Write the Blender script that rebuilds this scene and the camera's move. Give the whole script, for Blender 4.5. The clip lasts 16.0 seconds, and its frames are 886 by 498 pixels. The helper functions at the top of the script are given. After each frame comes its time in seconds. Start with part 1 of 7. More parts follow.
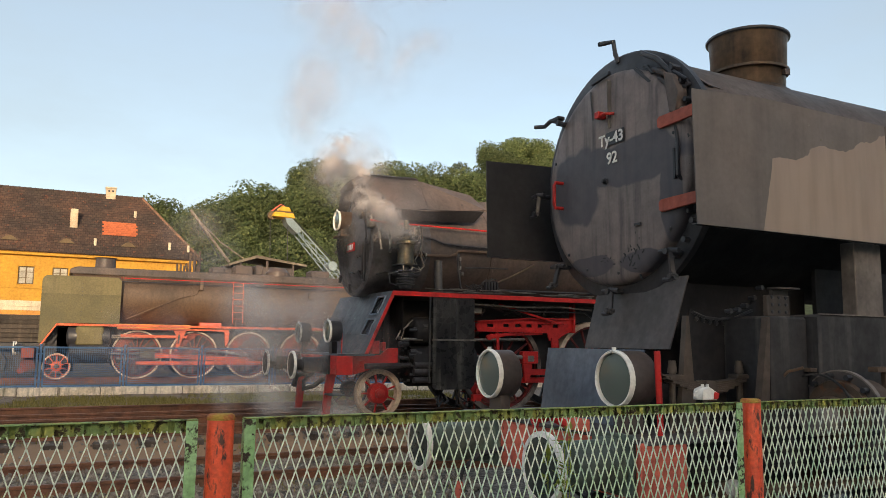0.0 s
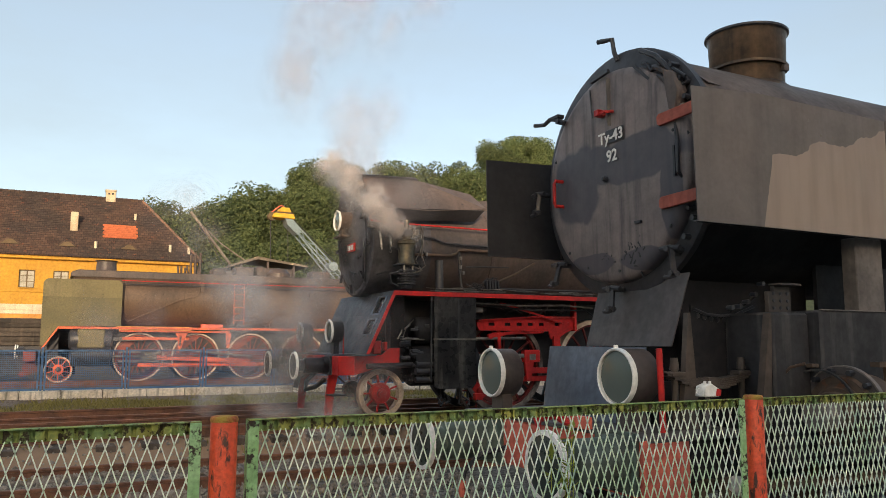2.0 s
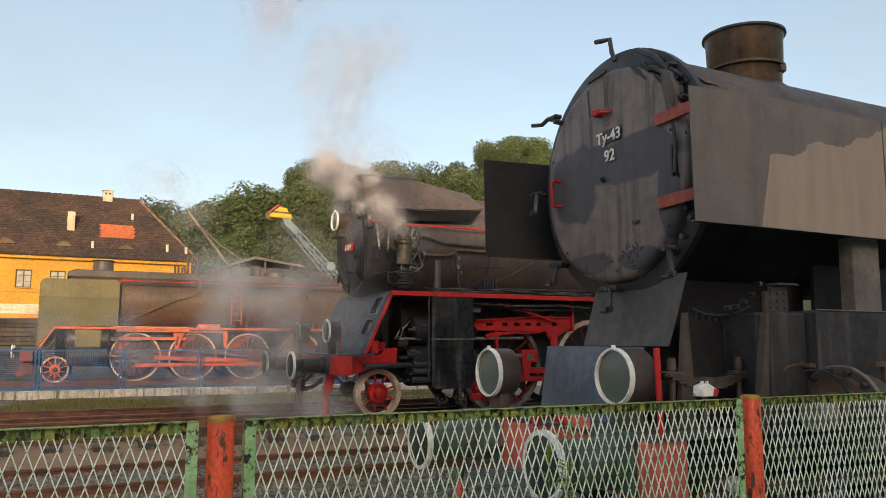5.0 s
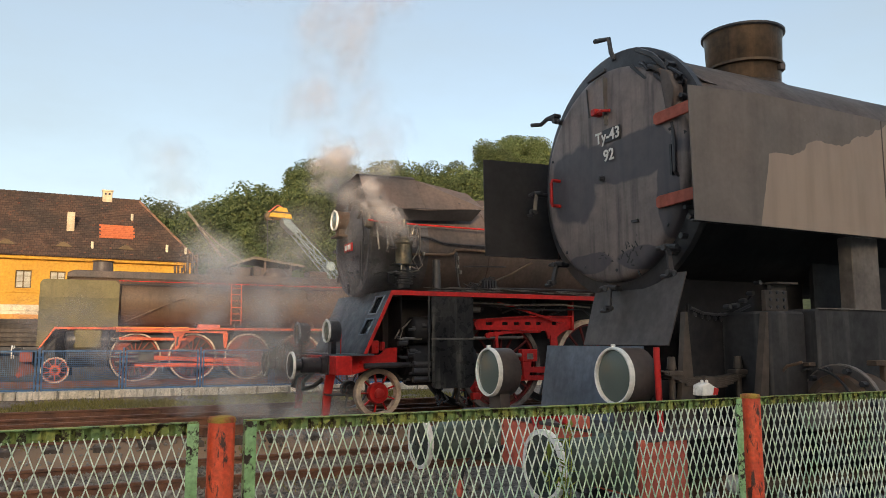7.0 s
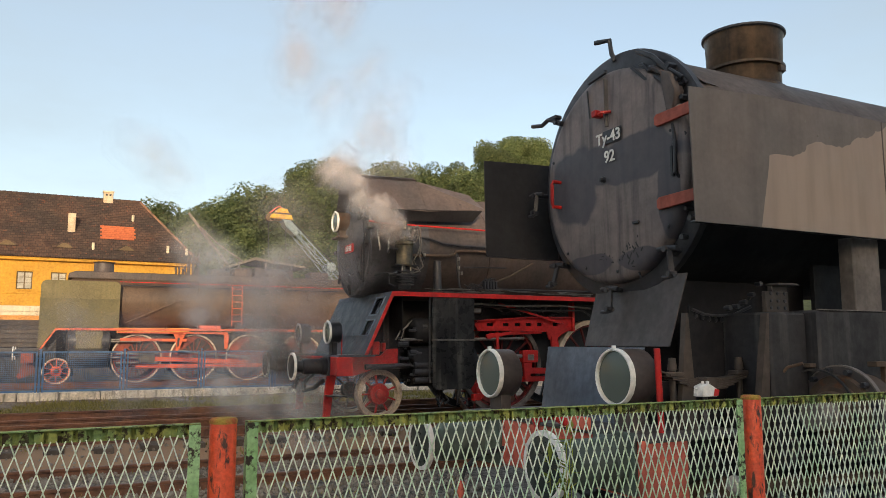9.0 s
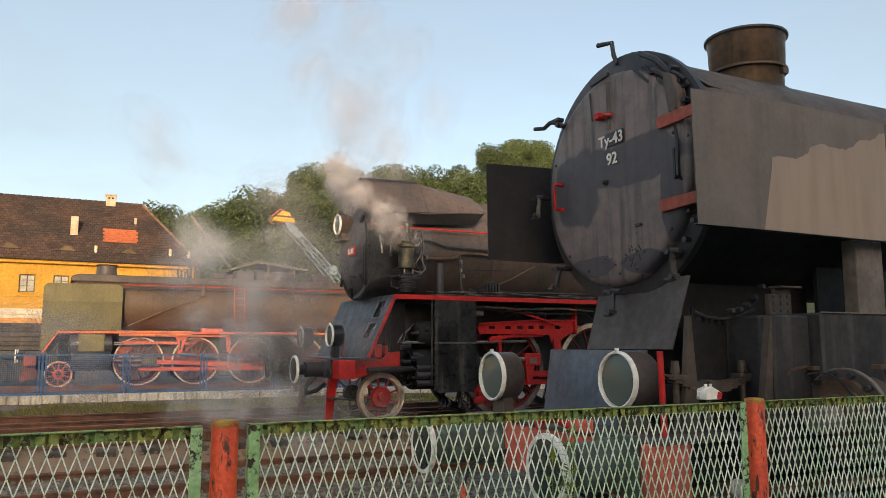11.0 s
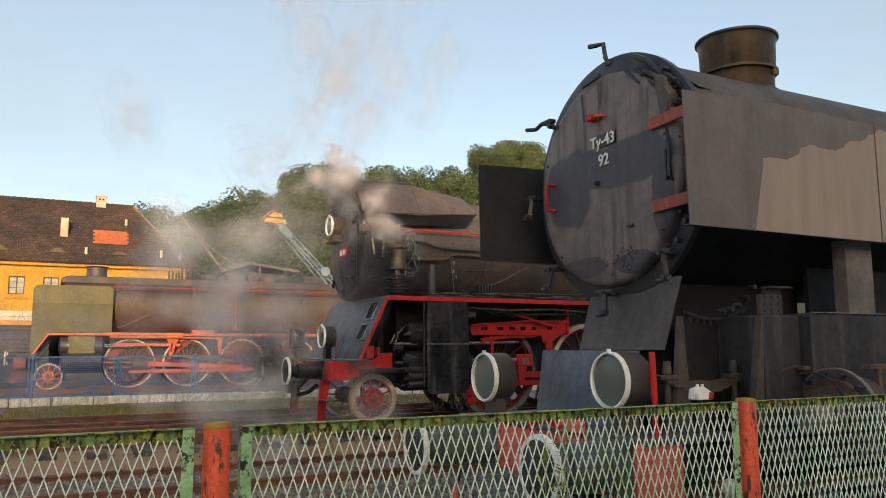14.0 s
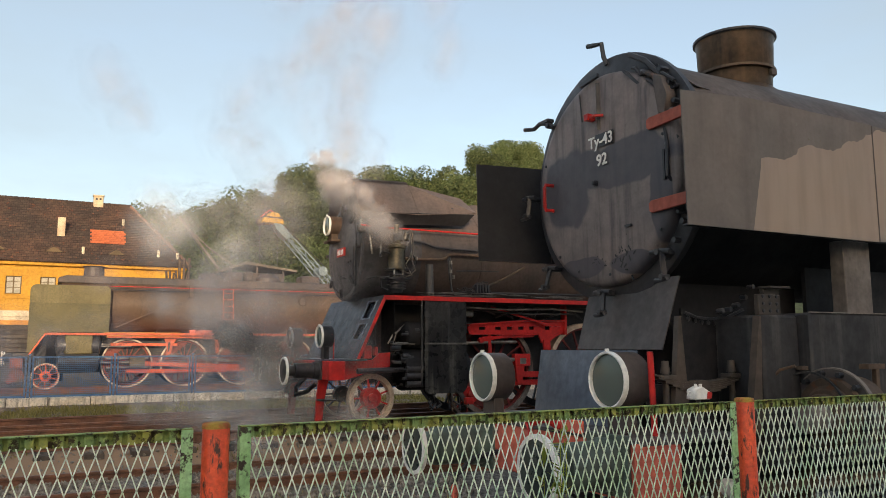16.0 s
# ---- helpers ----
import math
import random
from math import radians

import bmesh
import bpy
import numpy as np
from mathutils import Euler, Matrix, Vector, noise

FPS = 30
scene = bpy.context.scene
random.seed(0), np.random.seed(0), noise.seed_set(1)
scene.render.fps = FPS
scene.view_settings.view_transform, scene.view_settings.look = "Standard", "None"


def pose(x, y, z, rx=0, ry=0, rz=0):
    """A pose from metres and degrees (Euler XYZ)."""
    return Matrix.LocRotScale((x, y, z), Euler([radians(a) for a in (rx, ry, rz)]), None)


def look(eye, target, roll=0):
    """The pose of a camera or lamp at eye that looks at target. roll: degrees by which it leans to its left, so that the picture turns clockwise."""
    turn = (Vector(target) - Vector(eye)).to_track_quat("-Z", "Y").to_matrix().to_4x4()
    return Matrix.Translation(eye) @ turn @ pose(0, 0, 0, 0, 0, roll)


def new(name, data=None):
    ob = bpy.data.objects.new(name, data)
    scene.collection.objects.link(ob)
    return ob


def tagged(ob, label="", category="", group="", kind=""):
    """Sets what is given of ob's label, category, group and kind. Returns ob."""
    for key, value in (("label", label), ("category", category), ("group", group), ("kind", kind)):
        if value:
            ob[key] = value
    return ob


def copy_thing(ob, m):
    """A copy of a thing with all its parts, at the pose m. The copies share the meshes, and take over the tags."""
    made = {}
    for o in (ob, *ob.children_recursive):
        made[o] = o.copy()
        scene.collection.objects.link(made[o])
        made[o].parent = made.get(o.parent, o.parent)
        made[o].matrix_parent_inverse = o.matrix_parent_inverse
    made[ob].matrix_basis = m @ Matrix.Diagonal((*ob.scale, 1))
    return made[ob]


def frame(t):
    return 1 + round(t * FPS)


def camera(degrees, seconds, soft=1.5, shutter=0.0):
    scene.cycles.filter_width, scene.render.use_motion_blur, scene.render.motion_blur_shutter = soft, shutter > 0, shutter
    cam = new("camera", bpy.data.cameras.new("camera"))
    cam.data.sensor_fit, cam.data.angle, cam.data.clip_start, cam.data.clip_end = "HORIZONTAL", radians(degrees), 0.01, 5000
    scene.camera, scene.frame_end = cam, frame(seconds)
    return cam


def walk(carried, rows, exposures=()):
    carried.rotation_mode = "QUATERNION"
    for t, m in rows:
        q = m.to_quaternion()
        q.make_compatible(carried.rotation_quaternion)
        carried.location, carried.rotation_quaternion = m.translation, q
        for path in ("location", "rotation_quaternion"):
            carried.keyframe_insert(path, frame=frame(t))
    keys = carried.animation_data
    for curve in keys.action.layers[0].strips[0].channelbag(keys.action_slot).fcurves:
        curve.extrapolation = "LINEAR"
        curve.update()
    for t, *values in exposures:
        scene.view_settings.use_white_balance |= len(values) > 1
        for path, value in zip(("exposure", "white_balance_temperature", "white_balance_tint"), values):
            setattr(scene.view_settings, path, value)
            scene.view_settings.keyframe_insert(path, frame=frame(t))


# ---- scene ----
# ------------------------------------------------ camera
cam = camera(60.0, 16.0, 0.85)
CAM_ROWS = [
    (0, pose(0.0045, 0.0002, 1.8961, 96.986, -0.734, -26.641)),
    (0.5, pose(0.0029, 0.0027, 1.8937, 96.907, -0.522, -26.763)),
    (1, pose(0.0026, -0.0006, 1.8968, 96.843, 0.117, -26.779)),
    (1.5, pose(0.0029, -0.0033, 1.9000, 96.807, 0.045, -26.679)),
    (2, pose(-0.0003, -0.0009, 1.8984, 96.926, -0.152, -26.540)),
    (2.5, pose(-0.0010, -0.0015, 1.8983, 96.970, -0.160, -26.669)),
    (3, pose(-0.0018, 0.0002, 1.8995, 96.986, -0.108, -26.631)),
    (3.5, pose(-0.0021, 0.0007, 1.8971, 97.008, -0.211, -26.513)),
    (4, pose(0.0016, 0.0052, 1.8970, 96.988, -0.186, -26.639)),
    (6.5, pose(-0.0005, 0.0002, 1.8985, 96.883, -0.126, -26.783)),
    (7, pose(0.0000, 0.0000, 1.9000, 96.886, -0.000, -26.731)),
    (7.5, pose(0.0014, 0.0022, 1.8992, 96.992, -0.126, -26.630)),
    (8, pose(-0.0023, 0.0023, 1.9015, 97.012, -0.141, -26.638)),
    (8.5, pose(-0.0045, -0.0031, 1.9010, 96.999, 0.004, -26.621)),
    (9, pose(-0.0051, -0.0069, 1.9017, 96.955, 0.008, -26.676)),
    (11.5, pose(-0.0017, 0.0030, 1.8993, 97.233, 0.008, -26.497)),
    (12, pose(-0.0043, 0.0042, 1.8991, 97.277, -0.015, -26.566)),
    (12.5, pose(-0.0053, 0.0008, 1.9004, 97.306, 0.009, -26.639)),
    (13, pose(-0.0039, 0.0013, 1.9025, 97.263, 0.070, -26.759)),
    (13.5, pose(-0.0070, -0.0010, 1.8996, 97.279, 0.167, -27.143)),
    (14, pose(-0.0043, 0.0027, 1.8998, 97.257, 0.164, -27.101)),
    (14.5, pose(-0.0063, 0.0005, 1.9009, 97.270, 0.099, -27.281)),
    (15, pose(-0.0101, -0.0005, 1.9019, 97.187, 0.181, -27.407)),
    (15.5, pose(-0.0096, 0.0044, 1.9018, 97.263, 0.190, -27.445)),
    (16, pose(-0.0085, 0.0073, 1.9005, 97.236, 0.170, -27.287)),
]
walk(cam, CAM_ROWS, [(0.0, 1.52, 7250, 13), (16.0, 1.52, 7250, 13)])

# ------------------------------------------------ world and light
SUN_EL, SUN_AZ = 10.0, 200.0
world = bpy.data.worlds.new("sky")
scene.world = world
world.use_nodes = True
wn = world.node_tree
sky = wn.nodes.new("ShaderNodeTexSky")
sky.sky_type = "NISHITA"
sky.sun_disc = False
sky.sun_elevation, sky.sun_rotation = radians(SUN_EL), radians(SUN_AZ)
sky.air_density, sky.dust_density, sky.ozone_density = 0.85, 2.4, 0.8
# high thin haze veils the blue evenly
haze = wn.nodes.new("ShaderNodeMix")
haze.data_type = "RGBA"
haze.inputs[7].default_value = (1.48, 1.83, 2.06, 1.0)
cirrus_at, cirrus_map, cirrus = wn.nodes.new("ShaderNodeTexCoord"), wn.nodes.new("ShaderNodeMapping"), wn.nodes.new("ShaderNodeTexNoise")
cirrus_map.inputs["Scale"].default_value = (1.0, 1.0, 2.6)
cirrus.inputs["Scale"].default_value, cirrus.inputs["Detail"].default_value, cirrus.inputs["Roughness"].default_value = 2.2, 7.0, 0.58
veil = wn.nodes.new("ShaderNodeMapRange")
veil.inputs["From Min"].default_value, veil.inputs["From Max"].default_value = 0.36, 0.70
veil.inputs["To Min"].default_value, veil.inputs["To Max"].default_value = 0.30, 0.62
wn.links.new(cirrus_at.outputs["Generated"], cirrus_map.inputs["Vector"])
wn.links.new(cirrus_map.outputs[0], cirrus.inputs["Vector"])
wn.links.new(cirrus.outputs["Fac"], veil.inputs["Value"])
wn.links.new(veil.outputs[0], haze.inputs[0])
wn.links.new(sky.outputs[0], haze.inputs[6])
wn.links.new(haze.outputs[2], wn.nodes["Background"].inputs[0])
wn.nodes["Background"].inputs[1].default_value = 0.12
sun = new("sun", bpy.data.lights.new("sun", "SUN"))
sun.data.energy, sun.data.angle, sun.data.color = 1.28, radians(0.6), (1.0, 0.83, 0.62)
sun_dir = Vector((math.sin(radians(SUN_AZ)), math.cos(radians(SUN_AZ)), math.tan(radians(SUN_EL)))).normalized()
sun.matrix_world = look(sun_dir * 60, (0, 0, 0))
scene.cycles.transparent_max_bounces = 128


# ------------------------------------------------ materials
def mat(name, c1, c2=None, rough=0.6, metal=0.0, big=0.9, fine=18.0, cut=(0.42, 0.6), streak=0.0, cs=None,
        rust=0.0, rc=(0.12, 0.05, 0.025), rscale=3.5, bump=0.15, rnd=0.0, spec=0.4, grain=(0.78, 1.18), rstretch=None):
    """A worn surface: two tones in large patches, fine grain, run-down streaks and rust."""
    m = bpy.data.materials.new(name)
    m.use_nodes = True
    nt = m.node_tree
    bs = nt.nodes["Principled BSDF"]
    N, L = nt.nodes.new, nt.links.new
    tc = N("ShaderNodeTexCoord")

    def tex(scale, detail=5.0, stretch=None, rough_=0.55):
        n = N("ShaderNodeTexNoise")
        n.inputs["Scale"].default_value, n.inputs["Detail"].default_value = scale, detail
        n.inputs["Roughness"].default_value = rough_
        if stretch:
            mp = N("ShaderNodeMapping")
            mp.inputs["Scale"].default_value = stretch
            L(tc.outputs["Object"], mp.inputs["Vector"])
            L(mp.outputs[0], n.inputs["Vector"])
        else:
            L(tc.outputs["Object"], n.inputs["Vector"])
        return n.outputs["Fac"]

    def ramp(fac, a, b, va=0.0, vb=1.0):
        n = N("ShaderNodeMapRange")
        n.inputs["From Min"].default_value, n.inputs["From Max"].default_value = a, b
        n.inputs["To Min"].default_value, n.inputs["To Max"].default_value = va, vb
        L(fac, n.inputs["Value"])
        return n.outputs["Result"]

    def mix(fac, a, b, kind="MIX"):
        n = N("ShaderNodeMix")
        n.data_type, n.blend_type = "RGBA", kind
        for sock, v in ((n.inputs[0], fac), (n.inputs[6], a), (n.inputs[7], b)):
            if isinstance(v, (int, float)):
                sock.default_value = v
            elif isinstance(v, tuple):
                sock.default_value = (*v, 1.0)
            else:
                L(v, sock)
        return n.outputs[2]

    col = mix(ramp(tex(big), *cut), c1, c2 or tuple(v * 0.7 for v in c1))
    if streak:
        col = mix(ramp(tex(1.0, 6.0, (9.0, 9.0, 0.7)), 0.5, 0.72, 0.0, streak), col, cs or tuple(v * 0.45 for v in c1))
    if rust:
        col = mix(ramp(tex(rscale, 9.0, rstretch, 0.68), 0.70 - rust * 0.4, 0.76 - rust * 0.4), col, rc)
    fine_f = tex(fine, 6.0)
    g = N("ShaderNodeCombineColor")
    gv = ramp(fine_f, 0.3, 0.7, *grain)
    for k in range(3):
        L(gv, g.inputs[k])
    col = mix(1.0, col, g.outputs[0], "MULTIPLY")
    if rnd:
        oi = N("ShaderNodeObjectInfo")
        r2 = N("ShaderNodeCombineColor")
        rv = ramp(oi.outputs["Random"], 0.0, 1.0, 1.0 - rnd, 1.0 + rnd)
        for k in range(3):
            L(rv, r2.inputs[k])
        col = mix(1.0, col, r2.outputs[0], "MULTIPLY")
    L(col, bs.inputs["Base Color"])
    L(ramp(tex(big * 4), 0.3, 0.7, max(0.05, rough - 0.12), min(1.0, rough + 0.12)), bs.inputs["Roughness"])
    bs.inputs["Metallic"].default_value = metal
    bs.inputs["Specular IOR Level"].default_value = spec
    if bump:
        b = N("ShaderNodeBump")
        b.inputs["Strength"].default_value, b.inputs["Distance"].default_value = bump, 0.02
        L(fine_f, b.inputs["Height"])
        L(b.outputs[0], bs.inputs["Normal"])
    return m


BLACK = mat("sooty_black", (0.050, 0.050, 0.056), (0.026, 0.027, 0.034), 0.40, rust=0.14, rc=(0.075, 0.052, 0.042))
# dark paint, also the colour of sheets that stand in for shade
DARK = mat("dark_paint_and_shade", (0.034, 0.034, 0.038), (0.016, 0.0165, 0.02), 0.5)
IRONGREY = mat("greasy_iron", (0.036, 0.036, 0.040), (0.020, 0.0205, 0.024), 0.62, big=1.4, streak=0.8, cs=(0.105, 0.100, 0.096), spec=0.3)
PALEGREY = mat("pale_worn_grey", (0.20, 0.175, 0.16), (0.14, 0.12, 0.11), 0.55, big=3.0, streak=0.6)
# near-black iron for recesses; their shade is put into the colour
VOID = mat("shade_baked_iron", (0.024, 0.0245, 0.028), (0.014, 0.0145, 0.018), 0.65, spec=0.2)
BROWNBLK = mat("brown_black_cladding", (0.118, 0.086, 0.074), (0.066, 0.056, 0.055), 0.5, big=0.7, streak=0.5, rust=0.14, rc=(0.11, 0.06, 0.036))
SMOKEGREY = mat("dusty_smokebox_paint", (0.105, 0.103, 0.112), (0.055, 0.055, 0.062), 0.55, big=1.6, streak=0.5, cs=(0.03, 0.03, 0.033), rust=0.12, rc=(0.075, 0.055, 0.045))
BOILER = mat("camouflage_brown_grey", (0.118, 0.094, 0.084), (0.076, 0.066, 0.066), 0.58, big=0.6, streak=0.4, spec=0.25)
STAYIRON = mat("brown_stay_iron", (0.085, 0.064, 0.052), (0.048, 0.040, 0.036), 0.6, big=2.0, rust=0.2, rc=(0.10, 0.055, 0.035))
BAREPIPE = mat("brown_iron", (0.135, 0.088, 0.060), (0.07, 0.048, 0.036), 0.65, rust=0.25)
RED = mat("red_paint", (0.56, 0.024, 0.022), (0.42, 0.020, 0.019), 0.38, big=2.0, rust=0.08, rc=(0.06, 0.02, 0.015))
# darker red for spokes and rims; the hubs keep the bright red
WHEELRED = mat("dark_wheel_red", (0.22, 0.022, 0.02), (0.10, 0.018, 0.017), 0.5, big=3.0, rust=0.22, rc=(0.035, 0.02, 0.017))
DARKBLUE = mat("dull_blue_plate", (0.062, 0.077, 0.098), (0.042, 0.052, 0.066), 0.5, big=1.5, streak=0.5)
FRAMEBLUE = mat("pale_blue_frame", (0.15, 0.20, 0.26), (0.10, 0.13, 0.17), 0.5, big=4.0)
DARKPANE = mat("dark_blue_pane", (0.028, 0.040, 0.055), (0.02, 0.028, 0.04), 0.12, big=3.0, bump=0.0, spec=0.6)
REDDULL = mat("faded_red_paint", (0.72, 0.155, 0.10), (0.55, 0.12, 0.085), 0.6, big=2.0, rust=0.15, rc=(0.09, 0.04, 0.03))
HINGE = mat("primer_red", (0.36, 0.085, 0.055), (0.27, 0.065, 0.045), 0.6, big=3.0, streak=0.4)
WHITE = mat("white_paint", (0.86, 0.85, 0.82), (0.74, 0.72, 0.68), 0.5, big=3.0, rust=0.04)
TYRE = mat("cream_tyre", (0.70, 0.58, 0.46), (0.45, 0.34, 0.26), 0.6, big=2.0, rust=0.10, rc=(0.16, 0.09, 0.05))
OILTYRE = mat("oil_darkened_tyre", (0.20, 0.17, 0.15), (0.07, 0.055, 0.05), 0.5, big=2.5, rust=0.2)
BLUEGREY = mat("blue_grey_paint", (0.115, 0.140, 0.185), (0.08, 0.098, 0.128), 0.45, big=1.5, streak=0.5)
DARKGREY = mat("dark_grey_paint", (0.098, 0.082, 0.080), (0.062, 0.055, 0.056), 0.5, big=1.5, streak=0.5)
# pale streaks in the colour stand for smears and for reflections on the gloss
GREYPANEL = mat("greasy_panel", (0.033, 0.033, 0.034), (0.013, 0.013, 0.015), 0.30, big=2.0, streak=0.75, cs=(0.15, 0.145, 0.13), bump=0.3)
OLIVE = mat("olive_paint", (0.155, 0.128, 0.055), (0.11, 0.092, 0.04), 0.55, big=0.8, streak=0.3)
OLIVE_DK = mat("dark_olive_paint", (0.090, 0.080, 0.034), (0.125, 0.105, 0.045), 0.55, big=1.2)
GREENGREY = mat("green_grey_buffer", (0.12, 0.17, 0.14), (0.07, 0.09, 0.075), 0.45, big=3.0, rust=0.12)
BUFFACE = mat("greasy_buffer_face", (0.035, 0.055, 0.05), (0.02, 0.032, 0.03), 0.35, big=4.0)
STEEL = mat("dull_steel", (0.30, 0.29, 0.27), (0.18, 0.16, 0.14), 0.4, 0.7, big=4.0)
BRASSY = mat("oily_brass", (0.16, 0.13, 0.085), (0.07, 0.06, 0.045), 0.4, 0.6, big=5.0)
GREENP = mat("fence_green", (0.36, 0.60, 0.30), (0.25, 0.47, 0.20), 0.5, big=6.0, fine=60, rust=0.45, rc=(0.035, 0.022, 0.014), rscale=20, bump=0.3)
LICHEN = mat("fence_green_lichen", (0.22, 0.34, 0.12), (0.36, 0.37, 0.09), 0.75, big=10.0, fine=80, rust=0.46, rc=(0.05, 0.035, 0.015), rscale=22, bump=0.5)
MESHP = mat("fence_mesh_paint", (0.80, 0.88, 0.74), (0.50, 0.68, 0.46), 0.5, big=3.0, fine=60, rust=0.10, rscale=9, rc=(0.1, 0.06, 0.04))
POST = mat("post_red", (0.80, 0.10, 0.035), (0.62, 0.07, 0.03), 0.45, big=5.0, fine=50, rust=0.43, rc=(0.07, 0.028, 0.018), rscale=13, rstretch=(1.7, 1.7, 0.55), streak=0.5, cs=(0.62, 0.20, 0.05), bump=0.25)
POSTCAP = mat("post_cap_lichen", (0.42, 0.27, 0.05), (0.40, 0.11, 0.04), 0.85, big=18, fine=80, bump=0.5)
BLUEF = mat("blue_fence_paint", (0.085, 0.20, 0.38), (0.07, 0.16, 0.31), 0.5, big=2.0)
RAILM = mat("rusty_rail", (0.23, 0.098, 0.055), (0.14, 0.065, 0.042), 0.55, big=2.5, fine=30)
SLEEPER = mat("old_sleeper", (0.13, 0.10, 0.08), (0.08, 0.064, 0.052), 0.85, big=3.0, rnd=0.2)
WALLGREY = mat("grey_render", (0.50, 0.50, 0.50), (0.42, 0.42, 0.43), 0.9, big=0.3, fine=4)
DARKPLANK = mat("tarred_plank", (0.070, 0.056, 0.046), (0.040, 0.034, 0.030), 0.85, big=2.0, rnd=0.3, streak=0.4, cs=(0.16, 0.13, 0.10))
KERB = mat("whitewashed_concrete", (0.86, 0.76, 0.64), (0.68, 0.58, 0.46), 0.85, big=2.5, streak=0.9, cs=(0.15, 0.13, 0.09), rust=0.12, rc=(0.2, 0.17, 0.11))
YELLOW = mat("yellow_render", (0.54, 0.29, 0.04), (0.47, 0.245, 0.038), 0.85, big=0.35, fine=6, bump=0.1)
ORANGE = mat("orange_plinth", (0.62, 0.28, 0.06), (0.5, 0.23, 0.06), 0.85, big=0.5, fine=6)
CREAM = mat("cream_trim", (0.66, 0.57, 0.42), (0.55, 0.47, 0.35), 0.85, big=1.2, streak=0.5)
CHIM = mat("chimney_render", (0.60, 0.50, 0.36), (0.48, 0.36, 0.25), 0.9, big=2.0)
WINF = mat("window_frame_brown", (0.13, 0.085, 0.04), (0.09, 0.06, 0.03), 0.6)
WOOD = mat("grey_timber", (0.24, 0.20, 0.15), (0.15, 0.12, 0.09), 0.85, streak=0.5)
CRANEB = mat("pale_blue_lattice", (0.25, 0.32, 0.34), (0.18, 0.24, 0.26), 0.55, rust=0.1)
CRANEY = mat("crane_yellow", (0.72, 0.40, 0.03), (0.62, 0.33, 0.03), 0.5, rust=0.08)
ORTILE = mat("new_orange_tile", (0.55, 0.15, 0.055), (0.46, 0.12, 0.05), 0.8, big=3.0, rnd=0.15)
TEXTW = mat("sign_white", (0.80, 0.79, 0.76), (0.72, 0.71, 0.68), 0.5, big=9.0)


def camo_mat():
    """Deflector plate: grey-brown over tan, parted by a wavy sprayed edge."""
    m = mat("camouflage_deflector", (0.178, 0.150, 0.137), (0.142, 0.124, 0.116), 0.55, big=1.2, fine=30, bump=0.03, grain=(0.93, 1.06), streak=0.35, cs=(0.085, 0.072, 0.066), rust=0.08, rc=(0.17, 0.10, 0.065), rscale=7.0)
    nt = m.node_tree
    N, L = nt.nodes.new, nt.links.new
    bs = nt.nodes["Principled BSDF"]
    old = bs.inputs["Base Color"].links[0].from_socket
    tc = N("ShaderNodeTexCoord")
    sp = N("ShaderNodeSeparateXYZ")
    L(tc.outputs["Object"], sp.inputs[0])
    nz = N("ShaderNodeTexNoise")
    nz.inputs["Scale"].default_value, nz.inputs["Detail"].default_value = 2.6, 4.0
    L(tc.outputs["Object"], nz.inputs["Vector"])

    def math_(op, a, b):
        n = N("ShaderNodeMath")
        n.operation = op
        for s, v in zip(n.inputs, (a, b)):
            if isinstance(v, (int, float)):
                s.default_value = v
            else:
                L(v, s)
        return n.outputs[0]
    w = math_("MULTIPLY", math_("SUBTRACT", nz.outputs["Fac"], 0.5), 0.34)
    low = math_("LESS_THAN", math_("ADD", sp.outputs["Z"], w), math_("ADD", math_("MULTIPLY", sp.outputs["X"], 0.22), 2.27))
    # beyond the upright seam only, with a slanting sprayed edge
    lean = math_("MULTIPLY", math_("SUBTRACT", sp.outputs["Z"], 2.75), 0.20)
    back = math_("GREATER_THAN", sp.outputs["X"], math_("ADD", 4.555, math_("ADD", lean, math_("MULTIPLY", w, 0.15))))
    n2 = N("ShaderNodeTexNoise")
    n2.inputs["Scale"].default_value, n2.inputs["Detail"].default_value = 1.0, 6.0
    mp = N("ShaderNodeMapping")
    mp.inputs["Scale"].default_value = (7, 7, 0.8)
    L(tc.outputs["Object"], mp.inputs["Vector"])
    L(mp.outputs[0], n2.inputs["Vector"])
    tan = N("ShaderNodeMix")
    tan.data_type = "RGBA"
    tan.inputs[6].default_value, tan.inputs[7].default_value = (0.345, 0.268, 0.222, 1), (0.270, 0.213, 0.180, 1)
    mr = N("ShaderNodeMapRange")
    mr.inputs["From Min"].default_value, mr.inputs["From Max"].default_value = 0.42, 0.75
    L(n2.outputs["Fac"], mr.inputs["Value"])
    L(mr.outputs[0], tan.inputs[0])
    mx = N("ShaderNodeMix")
    mx.data_type = "RGBA"
    L(math_("MULTIPLY", low, back), mx.inputs[0])
    L(old, mx.inputs[6])
    L(tan.outputs[2], mx.inputs[7])
    L(mx.outputs[2], bs.inputs["Base Color"])
    return m


CAMO = camo_mat()
HIPM = mat("weathered_hip_tile", (0.24, 0.125, 0.075), (0.13, 0.085, 0.06), 0.85, big=1.6, fine=5)
FARBOILER = mat("rusty_brown_cladding", (0.120, 0.076, 0.050), (0.075, 0.050, 0.036), 0.5, big=0.5, streak=0.5)
FARWHEEL = mat("oily_far_wheel_red", (0.26, 0.048, 0.026), (0.12, 0.030, 0.020), 0.5, big=2.0, rust=0.25, rc=(0.045, 0.025, 0.018))
